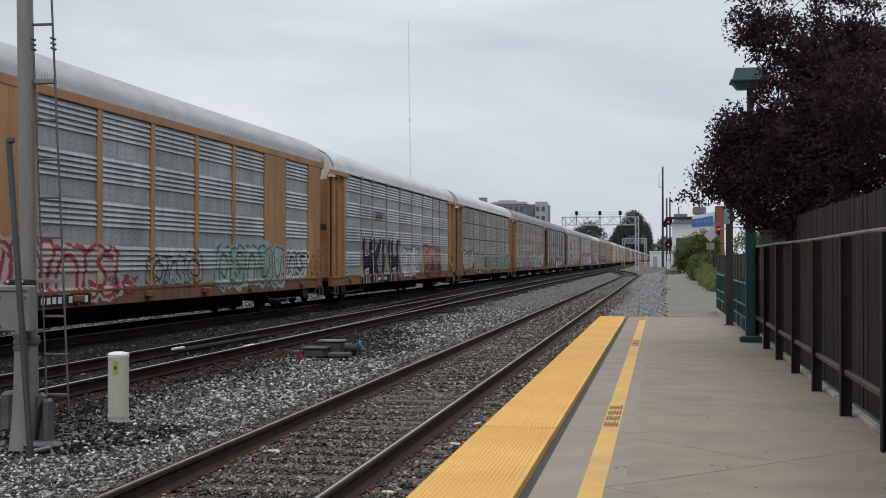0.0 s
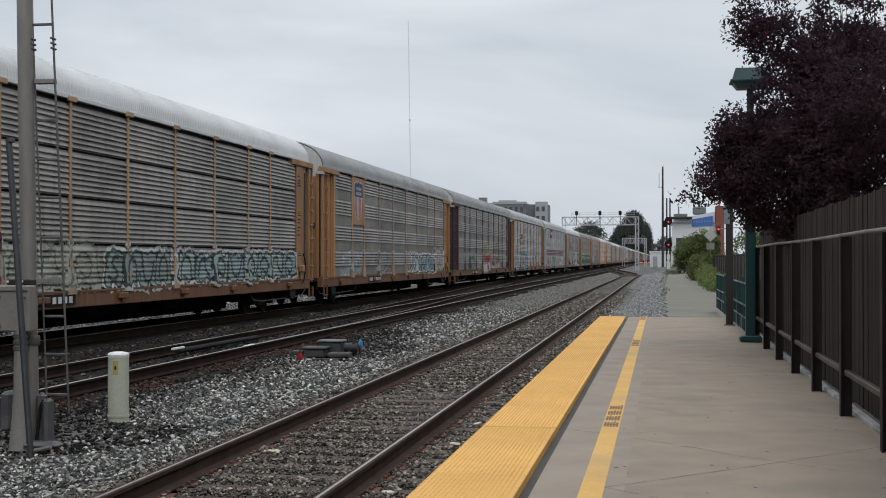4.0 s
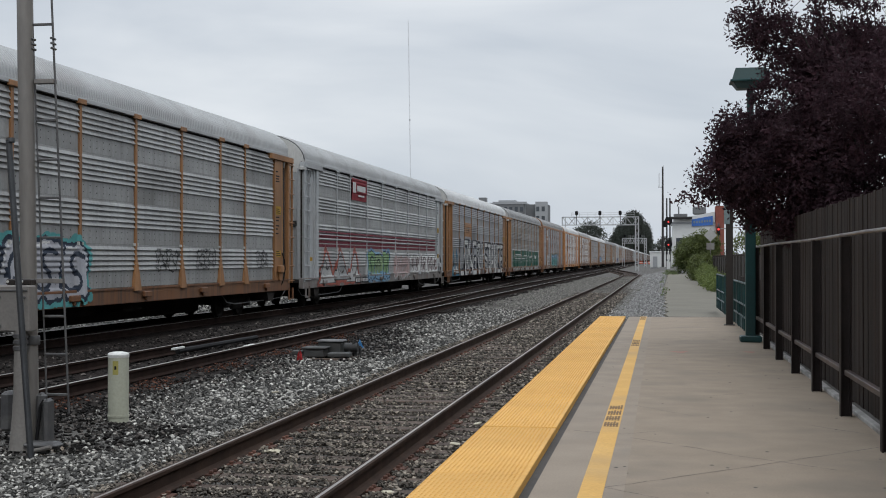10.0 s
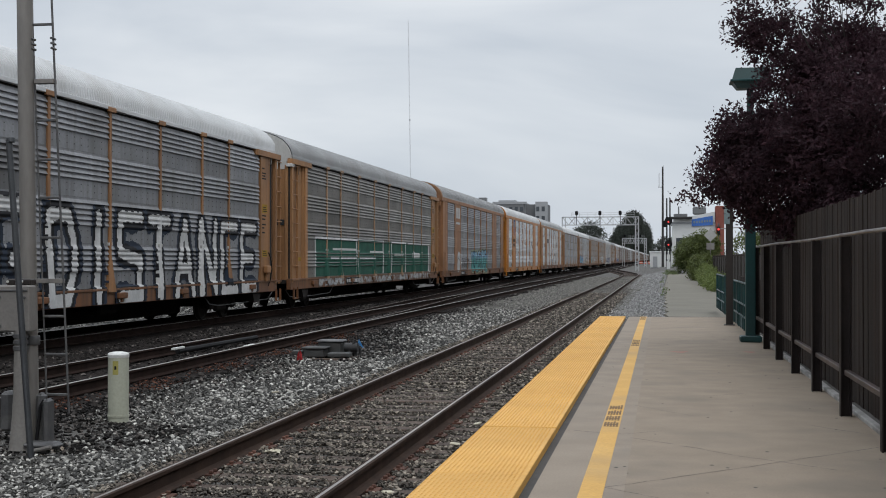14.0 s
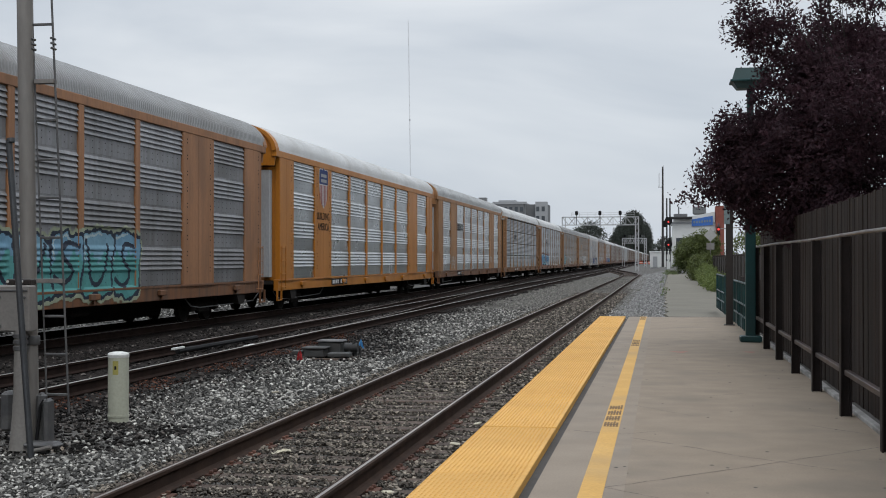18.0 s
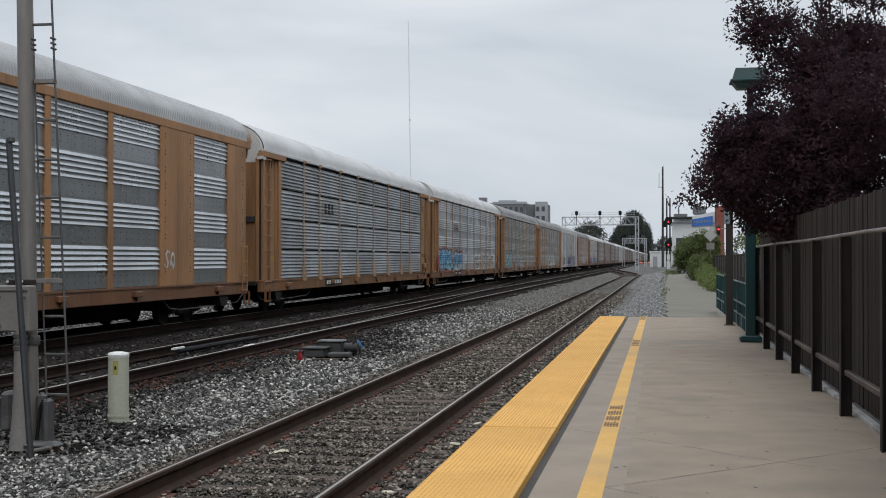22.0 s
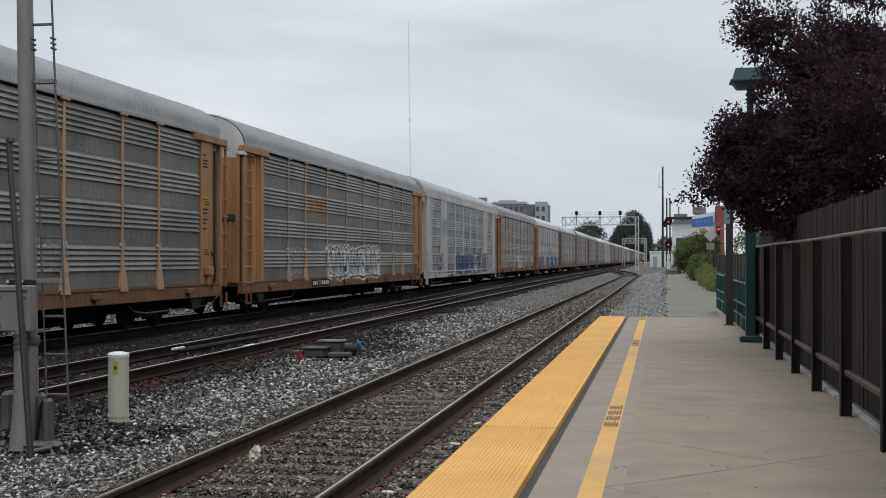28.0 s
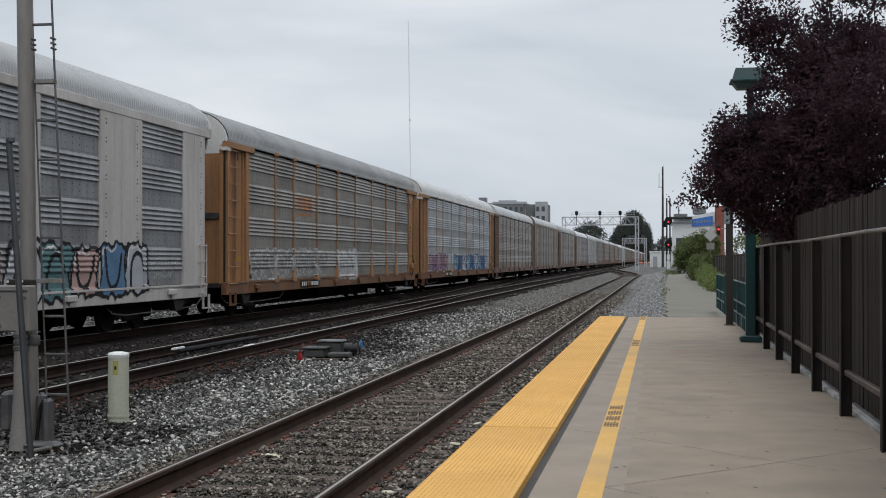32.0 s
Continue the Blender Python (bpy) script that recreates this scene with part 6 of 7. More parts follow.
    p(T[17], "A", False, 2.75, 11.6, 1.0, 2.1, [(0.27, 0.265, 0.255)], line=P_PALE, n=7, seed=48, lw=0.04, worn=0.3, label="faint white letters")
    p(T[17], "A", False, 13.0, 16.0, 0.80, 2.12, [P_PALE], line=P_GREY, n=2, seed=49, lw=0.05, worn=0.12)
    p(T[18], "A", False, 3.0, 9.0, 1.0, 2.0, [P_PINK, (0.25, 0.16, 0.24)], line=P_PURPLE, n=5, seed=50, lw=0.06)
    p(T[18], "A", False, 11.0, 25.0, 0.9, 2.0, [P_SKY, marine, P_PALE], line=P_NAVY, n=9, seed=51, lw=0.07, label="blue graffiti row")
    # marks in plain shapes
    A, Bk = ("A", False), ("B", False)
    for i in (1, 12, 13):
        kd = ("A", i == 12)
        patch(T[i], "mark_panel", kd, 7.45, 10.0, 3.05, 3.72, spray(P_GREY), "pale panel with a dark mark")
        bars(T[i], kd, 8.0, 9.4, 3.25, 3.6, 3, P_BLACK)
        bars(T[i], kd, 7.75, 9.7, 3.18, 3.66, 2, P_BLACK, duty=0.04)
    part("emblem_panel", Build().box(1.50, 1.548, 5.38, 7.26, 2.98, 4.80, 0.006), TAN, T[3], "flat tan emblem panel")
    shield(T[3], 5.62, 3.2, 1.36, 1.48, 1.549)
    patch(T[5], "red_mark", A, 7.75, 9.3, 3.35, 3.75, spray(P_RED), "dull red mark")
    patch(T[5], "red_mark", A, 7.9, 9.1, 3.05, 3.15, spray(P_RED))
    patch(T[6], "red_panel", A, 7.38, 10.05, 3.92, 4.76, spray((0.22, 0.03, 0.04)), "dark red panel with pale marks", lift=0.03)
    for y0, y1, z0, z1 in ((7.6, 8.1, 4.2, 4.6), (8.3, 9.7, 4.28, 4.5), (8.5, 9.5, 4.08, 4.14)):
        part("lettering_bar", Build().box(1.572, 1.576, y0, y1, z0, z1), spray(P_WHITE), T[6])
    for z in (2.55, 2.40, 2.22, 2.08):
        patch(T[6], "red_stripe", A, 2.7, 25.95, z, z + 0.10, spray((0.16, 0.03, 0.045)), "dark red stripe")
    patch(T[7], "mark_panel", A, 7.38, 10.05, 3.02, 3.84, spray((0.37, 0.20, 0.105)), "faded tan panel with a dark mark", lift=0.004)
    bars(T[7], A, 8.1, 9.4, 3.25, 3.6, 2, P_BLACK)
    patch(T[5], "lettering_panel", A, 7.5, 9.8, 2.84, 3.10, spray(P_GREY), "grey panel with dark marks", lift=0.003)
    bars(T[5], A, 7.65, 9.65, 2.90, 3.04, 6, P_BLACK)
    bars(T[15], A, 7.9, 9.8, 3.28, 3.72, 3, (0.36, 0.185, 0.055), "yellow_mark", 0.78)
    patch(T[15], "yellow_mark", A, 7.9, 9.7, 3.10, 3.18, spray((0.36, 0.185, 0.055)), "dull yellow mark")
    bars(T[17], A, 7.8, 9.6, 3.26, 3.70, 3, P_ORANGE, "orange_mark", 0.78)
    patch(T[17], "orange_mark", A, 7.8, 9.5, 3.08, 3.16, spray(P_ORANGE), "faded orange mark")
    for y0, y1, z0, z1 in ((5.4, 5.98, 4.0, 4.6), (6.14, 6.72, 4.0, 4.6), (5.38, 6.74, 3.66, 3.78)):
        part("white_mark", Build().box(1.556, 1.56, y0, y1, z0, z1), spray(P_WHITE), T[9], "plain white mark")
    shield(T[10], 5.55, 3.45, 1.15, 1.38, 1.557)
    words("slogan", "BUILDING", 0.36, spray(P_BLACK), T[10], Matrix(((0, 0, 1, 1.558), (1, 0, 0, 6.12), (0, 1, 0, 3.02), (0, 0, 0, 1))), "dark painted word")
    words("slogan", "AMERICA", 0.36, spray(P_BLACK), T[10], Matrix(((0, 0, 1, 1.558), (1, 0, 0, 6.12), (0, 1, 0, 2.66), (0, 0, 0, 1))), "dark painted word")
    bars(T[11], Bk, 7.45, 8.4, 3.28, 3.72, 3, P_BLACK, duty=0.75)
    bars(T[11], Bk, 8.6, 9.6, 3.28, 3.72, 2, P_BLACK, duty=0.7)
    for i in (4, 7, 9, 10):
        plate = part("warning_plate", Build().box(-0.62, 0.62, 0.50, 0.51, 4.78, 5.50), CAP_WHITE, T[i], "white plate with dark words")
        for k, w in enumerate(("EXCESS", "HEIGHT", "CAR")):
            words("warning_word", w, 0.22, spray(P_BLACK), plate, Matrix(((1, 0, 0, 0), (0, 0, -1, 0.497), (0, 1, 0, 5.30 - 0.22 * k), (0, 0, 0, 1))))


make_train()
make_graffiti()
# ---- things by the track ----
def make_signal_mast():
    ms = thing("signal_mast", pose(-6.21, 12.1, -0.22), "grey galvanised signal mast with ladder and junction box", "signal mast")
    lean = lambda z: (-0.012 * z, 0.0, z)
    part("pole", smooth(Build().lathe([(0.082, 0.0), (0.082, 0.8), (0.080, 2.0), (0.080, 4.6), (0.078, 7.5)]).mesh("pole")), GALV, ms, m=pose(0, 0, 0, 0, -1.0, 0))
    part("foundation", Build().box(-0.32, 0.32, -0.32, 0.32, -0.3, -0.03, 0.03), CONCRETE, ms)
    bx = part("junction_box", Build().box(-0.52, 0.11, -0.26, -0.10, 1.16, 1.62, 0.015), BOX_GREY, ms, "grey steel junction box")
    part("lid_seam", Build().box(-0.50, 0.09, -0.272, -0.258, 1.56, 1.575, 0.003), GALV_DARK, bx)
    for x, z in ((0.06, 1.22), (0.06, 1.5), (-0.2, 1.22), (-0.2, 1.5)):
        part("bolt", Build().tube((x, -0.26, z), (x, -0.285, z), 0.014, n=6), GALV_DARK, bx)
    part("clamp", smooth(Build().lathe([(0.082, 1.02), (0.086, 1.03), (0.086, 1.10), (0.082, 1.11)]).mesh("clamp")), GALV_DARK, ms)
    ped = part("pedestal", smooth(Build().lathe([(0.115, 0.0), (0.098, 0.12), (0.082, 0.32), (0.070, 0.55), (0.063, 0.9), (0.062, 1.18)], -0.01, -0.20, 18).mesh("pedestal")), BOX_GREY, ms, "flared cable pedestal under the box")
    for z in (1.0, 1.06, 1.12):
        part("collar_ring", smooth(Build().lathe([(0.064, z - 0.022), (0.074, z - 0.018), (0.074, z + 0.018), (0.064, z + 0.022)], -0.01, -0.20, 18).mesh("collar_ring")), GALV_DARK, ped)
    part("top_strap", Build().box(-0.16, 0.10, -0.22, -0.09, 1.62, 1.68, 0.01), BROWN_POST, bx, "rust-brown strap")
    for x in (-0.12, 0.03):
        part("strap_pin", Build().tube((x, -0.25, 1.655), (x, -0.262, 1.655), 0.013, n=7), WHITE, bx)
    # hinged foot and its fittings
    part("hinge_plate", Build().box(0.10, 0.19, -0.12, 0.0, 0.05, 0.55, 0.03), GALV_DARK, ms)
    part("hinge_plate", Build().box(0.21, 0.27, -0.2, -0.02, 0.06, 0.50, 0.03), GALV_DARK, ms)
    part("foot_bar", Build().box(0.05, 0.42, -0.30, -0.12, 0.02, 0.09, 0.03), GALV_DARK, ms)
    part("foot_bar", Build().tube((0.14, -0.34, 0.0), (0.40, -0.38, 0.06), 0.02), GALV, ms)
    part("side_box", Build().box(-0.27, -0.14, -0.14, 0.06, 0.16, 0.56, 0.03), GALV_DARK, ms)
    part("cable", Build().tube((0.12, -0.14, 0.0), (0.16, -0.12, 0.42), 0.018).tube((0.16, -0.12, 0.42), (0.19, -0.1, 0.48), 0.018).tube((0.19, -0.1, 0.48), (0.25, -0.12, 0.1), 0.018), BLACK, ms)
    lad = thing("mast_ladder", pose(-6.20, 12.1, -0.22), "narrow grey steel ladder beside the mast", "ladder")
    top, bot = 7.0, 0.34
    xa = lambda z: 0.155 - 0.043 * (z - 0.3)
    xb = lambda z: 0.385 - 0.047 * (z - 0.3)
    part("stile", Build().tube((xa(bot + 0.2), 0.02, bot + 0.2), (xa(top), 0.02, top), 0.0095), GALV_DARK, lad)
    part("stile", Build().tube((xb(bot), 0.02, bot), (xb(top), 0.02, top), 0.0115), GALV_DARK, lad)
    for z in (0.525, 0.926, 1.305, 2.09, 2.49, 2.87, 3.265, 4.225, 4.62, 5.0, 5.4, 5.8, 6.2, 6.6):
        part("rung", Build().box(xa(z), xb(z), 0.0, 0.03, z - 0.012, z + 0.012, 0.004), GALV_DARK, lad)
    for z in (1.655, 3.65):
        part("bracket", Build().box(0.02, xb(z), -0.02, 0.06, z - 0.02, z + 0.025, 0.004), GALV, lad)
    for z in (3.98, 4.03, 4.08):
        part("clip", Build().tube((xb(z), -0.03, z), (xb(z), 0.06, z), 0.013, n=8).tube((xa(z), -0.03, z), (xa(z), 0.06, z), 0.013, n=8), GALV_DARK, lad)
    st = thing("stay_tube", pose(-5.87, 11.45, -0.22), "slanting galvanised stay tube beside the mast", "stay")
    part("tube", Build().tube((0, 0, -0.1), (-0.32, 0.15, 3.02), 0.031, n=14), STAY, st)
    part("tube_cap", Build().tube((-0.298, 0.149, 3.0), (-0.302, 0.151, 3.04), 0.041, n=12), STAY, st)


def make_marker():
    mk = thing("marker_post", pose(-6.27, 14.35, -0.24), "cream plastic utility marker post with a yellow label", "marker post")
    part("body", smooth(Build().lathe([(0.120, -0.1), (0.120, 0.76)], n=28).mesh("body")), CREAM, mk)
    part("cap", smooth(Build().lathe([(0.122, 0.745), (0.124, 0.75), (0.124, 0.782), (0.11, 0.80), (0.05, 0.812), (0.01, 0.814)], n=28).mesh("cap"), 30), WHITE, mk, "white domed cap")
    part("collar", smooth(Build().lathe([(0.126, 0.05), (0.126, 0.075)], n=28).mesh("collar")), CREAM, mk)
    lab = Build()
    a0 = -1.45
    v = [(0.1215 * math.cos(a0 + 0.55 * (i / 6 - 0.5)), 0.1215 * math.sin(a0 + 0.55 * (i / 6 - 0.5)), z) for z in (0.55, 0.71) for i in range(7)]
    lab.add(v, [(i, i + 1, 8 + i, 7 + i) for i in range(6)])
    lb = part("sticker", lab, LABEL_YELLOW, mk, "yellow warning sticker")
    v = [(0.123 * math.cos(a0 + 0.2 * (i / 4 - 0.5)), 0.123 * math.sin(a0 + 0.2 * (i / 4 - 0.5)), z) for z in (0.61, 0.65) for i in range(5)]
    part("sticker_mark", Build().add(v, [(i, i + 1, 6 + i, 5 + i) for i in range(4)]), BLACK, lb)


def make_switch():
    sw = thing("switch_machine", pose(-6.2, 24.1, -0.25) @ Matrix.Diagonal((0.84, 0.86, 0.70, 1)), "low grey electric switch machine beside the turnout", "switch machine")
    part("gear_case", Build().box(-0.62, -0.15, -0.25, 0.25, 0.05, 0.27, 0.03), MACHINE, sw)
    part("lid", Build().box(-0.66, -0.11, -0.28, 0.28, 0.27, 0.33, 0.02), MACHINE, sw, "worn grey lid")
    part("motor_case", Build().box(-0.42, 0.12, 0.3, 0.75, 0.08, 0.42, 0.03), MACHINE, sw)
    part("motor_lid", Build().box(-0.46, 0.16, 0.27, 0.78, 0.42, 0.48, 0.03), GALV_DARK, sw, "pale worn lid")
    part("end_case", Build().box(-0.08, 0.42, -0.2, 0.2, 0.05, 0.18, 0.03), MACHINE, sw)
    part("motor", smooth(Build().tube((0.2, 0.4, 0.28), (0.5, 0.4, 0.28), 0.13, n=14).mesh("motor")), DARK, sw)
    part("hand_lever", Build().tube((0.3, 0.3, 0.15), (0.45, 0.35, 0.5), 0.025), DARK, sw)
    part("switch_rod", Build().box(-2.6, -0.5, 0.0, 0.06, 0.02, 0.06, 0.01), DARK, sw)
    part("switch_rod", Build().box(-2.6, -0.5, 0.35, 0.41, 0.02, 0.06, 0.01), DARK, sw)
    part("head_tie", Build().box(-1.6, 0.65, -0.35, -0.1, -0.12, 0.03, 0.01), TIE, sw)
    part("head_tie", Build().box(-1.6, 0.65, 0.35, 0.6, -0.12, 0.03, 0.01), TIE, sw)
    for k, (x, y, h) in enumerate(((0.20, 0.75, 0.34), (0.30, 0.82, 0.44), (0.38, 0.7, 0.38), (0.45, 0.8, 0.30))):
        part("linkage", Build().box(x - 0.03, x + 0.03, y - 0.04, y + 0.04, 0.0, h, 0.012).tube((x, y - 0.1, h - 0.06), (x, y + 0.1, h - 0.06), 0.03, n=8), DARK, sw, "dark throw linkage")
    part("crank_box", Build().box(-0.92, -0.7, -0.15, 0.1, 0.1, 0.22, 0.02), MACHINE, sw)
    rd = thing("red_flag", pose(-6.62, 23.3, -0.24) @ Matrix.Scale(0.75, 4), "small red cloth marker flag", "flag")
    part("cloth", Build().add([(-0.08, 0, 0.02), (0.08, 0.02, 0.02), (0.03, 0.05, 0.22), (0.0, 0.0, 0.30), (-0.03, -0.05, 0.2)], [(0, 1, 2, 3), (0, 3, 4), (0, 4, 1)]), RED_FLAG, rd)
    part("stake", Build().tube((0, 0, -0.05), (0, 0, 0.3), 0.006), GALV_DARK, rd)
    bl = thing("blue_flag", pose(-6.2, 26.4, -0.24), "bright blue plastic marker fluttering on the ballast", "flag")
    part("sheet", Build().add([(-0.08, 0, 0.06), (0.08, 0.03, 0.04), (0.025, -0.02, 0.20), (-0.015, 0.015, 0.24), (0.0, 0.08, 0.09)], [(0, 1, 2, 3), (0, 3, 4), (1, 4, 2), (2, 4, 3)]), BLUE_BAG, bl)
    part("stake", Build().tube((0, 0, -0.05), (0, 0, 0.3), 0.006), GALV_DARK, bl)
    return bl


def make_litter():
    pp = thing("paper_scrap", pose(-3.57, 11.62, -0.165), "crumpled off-white paper scrap between the rails", "litter")
    rnd = random.Random(5)
    n = 6
    v = [((i / n - 0.5) * 0.17, (j / n - 0.5) * 0.14, 0.02 + 0.03 * rnd.random()) for j in range(n + 1) for i in range(n + 1)]
    f = [(j * (n + 1) + i, j * (n + 1) + i + 1, j * (n + 1) + n + 2 + i, j * (n + 1) + n + 1 + i) for j in range(n) for i in range(n) if (i, j) not in ((0, 0), (5, 5), (0, 5), (5, 0))]
    part("sheet", Build().add(v, f), PAPER, pp)
    for i, (x, y) in enumerate([(-2.0, 12.6), (-2.1, 9.9), (-2.55, 17.5), (-3.6, 60), (-5.2, 17.1), (-2.0, 14.2)]):
        s = Build().box(-0.05, 0.05, -0.03, 0.03, 0, 0.018, 0.006)
        bit = thing("litter_scrap", pose(x, y, -0.17, 8, 5, i * 50), "small pale paper scrap on the ballast", "litter")
        part("sheet", s, PAPER, bit)
    return pp


def make_lamp():
    lp = thing("platform_lamp", pose(1.50, 22.6, PLAT_Z), "dark green platform lamp post with a box head", "lamp post")
    part("base", Build().box(-0.18, 0.18, -0.18, 0.18, 0, 0.11, 0.02), GREEN, lp)
    part("post", Build().box(-0.085, 0.085, -0.085, 0.085, 0.1, 2.9, 0.015), GREEN, lp)
    part("upper_post", Build().box(-0.055, 0.055, -0.055, 0.055, 2.9, 4.3, 0.012), GREEN, lp)
    b = Build()
    b.add([(-0.31, -0.25, 4.44), (0.31, -0.25, 4.44), (0.31, 0.25, 4.44), (-0.31, 0.25, 4.44), (-0.25, -0.2, 4.64), (0.25, -0.2, 4.64), (0.25, 0.2, 4.64), (-0.25, 0.2, 4.64)],
          [(3, 2, 1, 0), (4, 5, 6, 7), (0, 1, 5, 4), (1, 2, 6, 5), (2, 3, 7, 6), (3, 0, 4, 7)])
    hd = part("head", b, GREEN, lp, "sloped green lamp head")
    part("lens", Build().add([(-0.30, -0.24, 4.41), (0.30, -0.24, 4.41), (0.30, 0.24, 4.41), (-0.30, 0.24, 4.41), (-0.22, -0.17, 4.30), (0.22, -0.17, 4.30), (0.22, 0.17, 4.30), (-0.22, 0.17, 4.30)], [(0, 1, 2, 3), (7, 6, 5, 4), (0, 4, 5, 1), (1, 5, 6, 2), (2, 6, 7, 3), (3, 7, 4, 0)]), LENS, hd, "dull lamp lens")
    part("trim", Build().box(-0.34, 0.34, -0.26, 0.26, 4.405, 4.445, 0.008), GREEN, hd)
    sp = thing("sign_pole", pose(1.46, 28.2, PLAT_Z), "dark brown steel sign pole with a small sign", "pole")
    part("pole", Build().box(-0.10, 0.05, -0.05, 0.05, 0, 3.4, 0.012), BROWN_POST, sp)
    part("base_plate", Build().box(-0.14, 0.09, -0.09, 0.09, -0.01, 0.02, 0.006), BROWN_POST, sp)
    part("sign", Build().box(-0.14, -0.02, -0.075, -0.055, 2.15, 2.6, 0.004), GREY_GREEN, sp, "small pale blue-grey sign")
    wp = thing("white_pole", pose(2.0, 31.6, 0.1), "slim pale grey pole behind the railing", "pole")
    part("pole", smooth(Build().lathe([(0.035, 0), (0.035, 2.9)]).mesh("pole")), GALV, wp)


# ---- plants ----
def leaf_cloud(centres, n, size, rng, shell=0.5):
    """Small folded leaves through ellipsoids (centre, radii); denser towards their skin."""
    vol = np.array([r[0] * r[1] * r[2] for c, r in centres])
    pick = rng.choice(len(centres), n, p=vol / vol.sum())
    C = np.array([c for c, r in centres])[pick]
    R = np.array([r for c, r in centres])[pick]
    d = rng.normal(size=(n, 3))
    d /= np.linalg.norm(d, axis=1)[:, None]
    rad = rng.random(n) ** (1 / 3)
    rad = np.where(rng.random(n) < shell, 0.72 + 0.34 * rng.random(n), rad)
    # leaves gather in sprays
    k = max(8, n // 26)
    sd, sr, ci = d[:k], rad[:k], pick[:k]
    base = C[:k] + sd * sr[:, None] * R[:k]
    which = rng.integers(0, k, n)
    P = base[which] + rng.normal(size=(n, 3)) * np.array((0.10, 0.10, 0.09)) * (size / 0.085)
    a = rng.normal(size=(n, 3))
    a[:, 2] -= 0.3
    a /= np.linalg.norm(a, axis=1)[:, None]
    b = np.cross(a, rng.normal(size=(n, 3)))
    b /= np.linalg.norm(b, axis=1)[:, None] + 1e-9
    nn = np.cross(a, b)
    s = size * rng.uniform(0.6, 1.3, n)[:, None]
    tip, root = P + a * s * 0.6, P - a * s * 0.6
    l, r = P + b * s * 0.30 + nn * s * 0.12, P - b * s * 0.30 + nn * s * 0.12
    V = np.stack((root, l, tip, r), 1).reshape(-1, 3)
    o = np.arange(n)[:, None] * 4
    Fq = np.concatenate((o + np.array([[0, 1, 2]]), o + np.array([[0, 2, 3]])))
    return fast_mesh("leaves", V, Fq, flat=True), base


def make_plum():
    rng = np.random.default_rng(12)
    tr = thing("plum_tree", pose(4.1, 19.0, 0.1), "purple-leaved plum tree leaning over the board fence", "tree")
    trunk = Build()
    rnd = random.Random(3)

    def limb(p, d, r, length, depth):
        d = Vector(d).normalized()
        pts = [Vector(p)]
        for i in range(4):
            d = (d + Vector((rnd.uniform(-.16, .16), rnd.uniform(-.16, .16), rnd.uniform(-.05, .14)))).normalized()
            pts.append(pts[-1] + d * length / 4)
        for i in range(4):
            trunk.tube(pts[i], pts[i + 1], r * (1 - 0.15 * i), r * (1 - 0.15 * (i + 1)), n=7)
        if depth:
            for i in range(3):
                q = pts[2 + i % 3]
                limb(q, d + Vector((rnd.uniform(-.9, .9), rnd.uniform(-.9, .9), rnd.uniform(-.2, .5))), r * 0.5, length * 0.72, depth - 1)

    trunk.tube((0, 0, -0.3), (0.02, 0, 0.9), 0.17, 0.14, n=10)
    trunk.tube((0.02, 0, 0.9), (-0.05, 0, 1.7), 0.14, 0.12, n=10)
    for dx, dy, dz in ((-1.2, -0.2, 0.9), (-0.8, 0.8, 1.0), (0.2, -0.9, 1.1), (0.9, 0.4, 1.0), (-0.2, 0.1, 1.3), (-1.3, 0.5, 0.55)):
        limb((-0.03, 0, 1.6), (dx, dy, dz), 0.085, 1.35, 3)
    part("trunk", trunk, BARK, tr, "dark trunk and limbs")
    main = [((0.2, 0.0, 3.2), (2.7, 2.6, 1.75)), ((-1.2, -1.0, 3.3), (1.4, 1.5, 1.3)), ((-0.6, -1.6, 3.55), (1.5, 1.5, 0.85)), ((1.4, -1.2, 3.6), (1.9, 1.8, 1.3)),
            ((0.0, -2.0, 2.8), (1.6, 1.2, 0.9)), ((-0.9, -1.6, 2.3), (1.2, 1.0, 0.5)), ((-1.4, -0.2, 4.15), (0.9, 0.8, 0.55)), ((0.3, -1.2, 4.2), (1.6, 1.4, 0.45))]
    low = [((-2.35, 0.3, 2.75), (0.95, 1.0, 0.85)), ((-3.1, 0.6, 2.80), (0.55, 0.6, 0.40)), ((-2.85, 0.3, 3.40), (0.55, 0.5, 0.36)), ((-1.9, 0.2, 3.3), (0.7, 0.7, 0.6)), ((-1.9, -0.2, 2.05), (0.6, 0.7, 0.45)),
           ((-2.6, 0.4, 3.80), (0.26, 0.3, 0.36)), ((-3.5, 0.6, 2.46), (0.34, 0.3, 0.10)), ((-3.0, 0.4, 3.1), (0.40, 0.3, 0.26))]
    high = [((-1.85, 0.0, 3.95), (0.38, 0.4, 0.32)), ((-1.3, 0.0, 4.4), (0.9, 0.8, 0.45)), ((-2.45, 0.2, 4.72), (0.45, 0.5, 0.34)), ((-1.6, -0.3, 4.4), (0.8, 0.8, 0.45)), ((-2.15, 0.0, 4.2), (0.5, 0.6, 0.35)), ((-2.75, 0.2, 5.05), (0.38, 0.4, 0.25)), ((-2.85, 0.2, 4.74), (0.3, 0.3, 0.14)), ((-2.75, 0.2, 5.45), (0.35, 0.3, 0.2))]
    airy = [((-2.0, 0.2, 5.0), (0.85, 0.8, 0.60)), ((-1.2, -0.2, 5.15), (0.9, 0.8, 0.5)), ((-2.6, 0.2, 4.95), (0.55, 0.5, 0.35)), ((-1.7, -0.3, 5.8), (1.1, 0.9, 0.45))]
    twigs = Build()
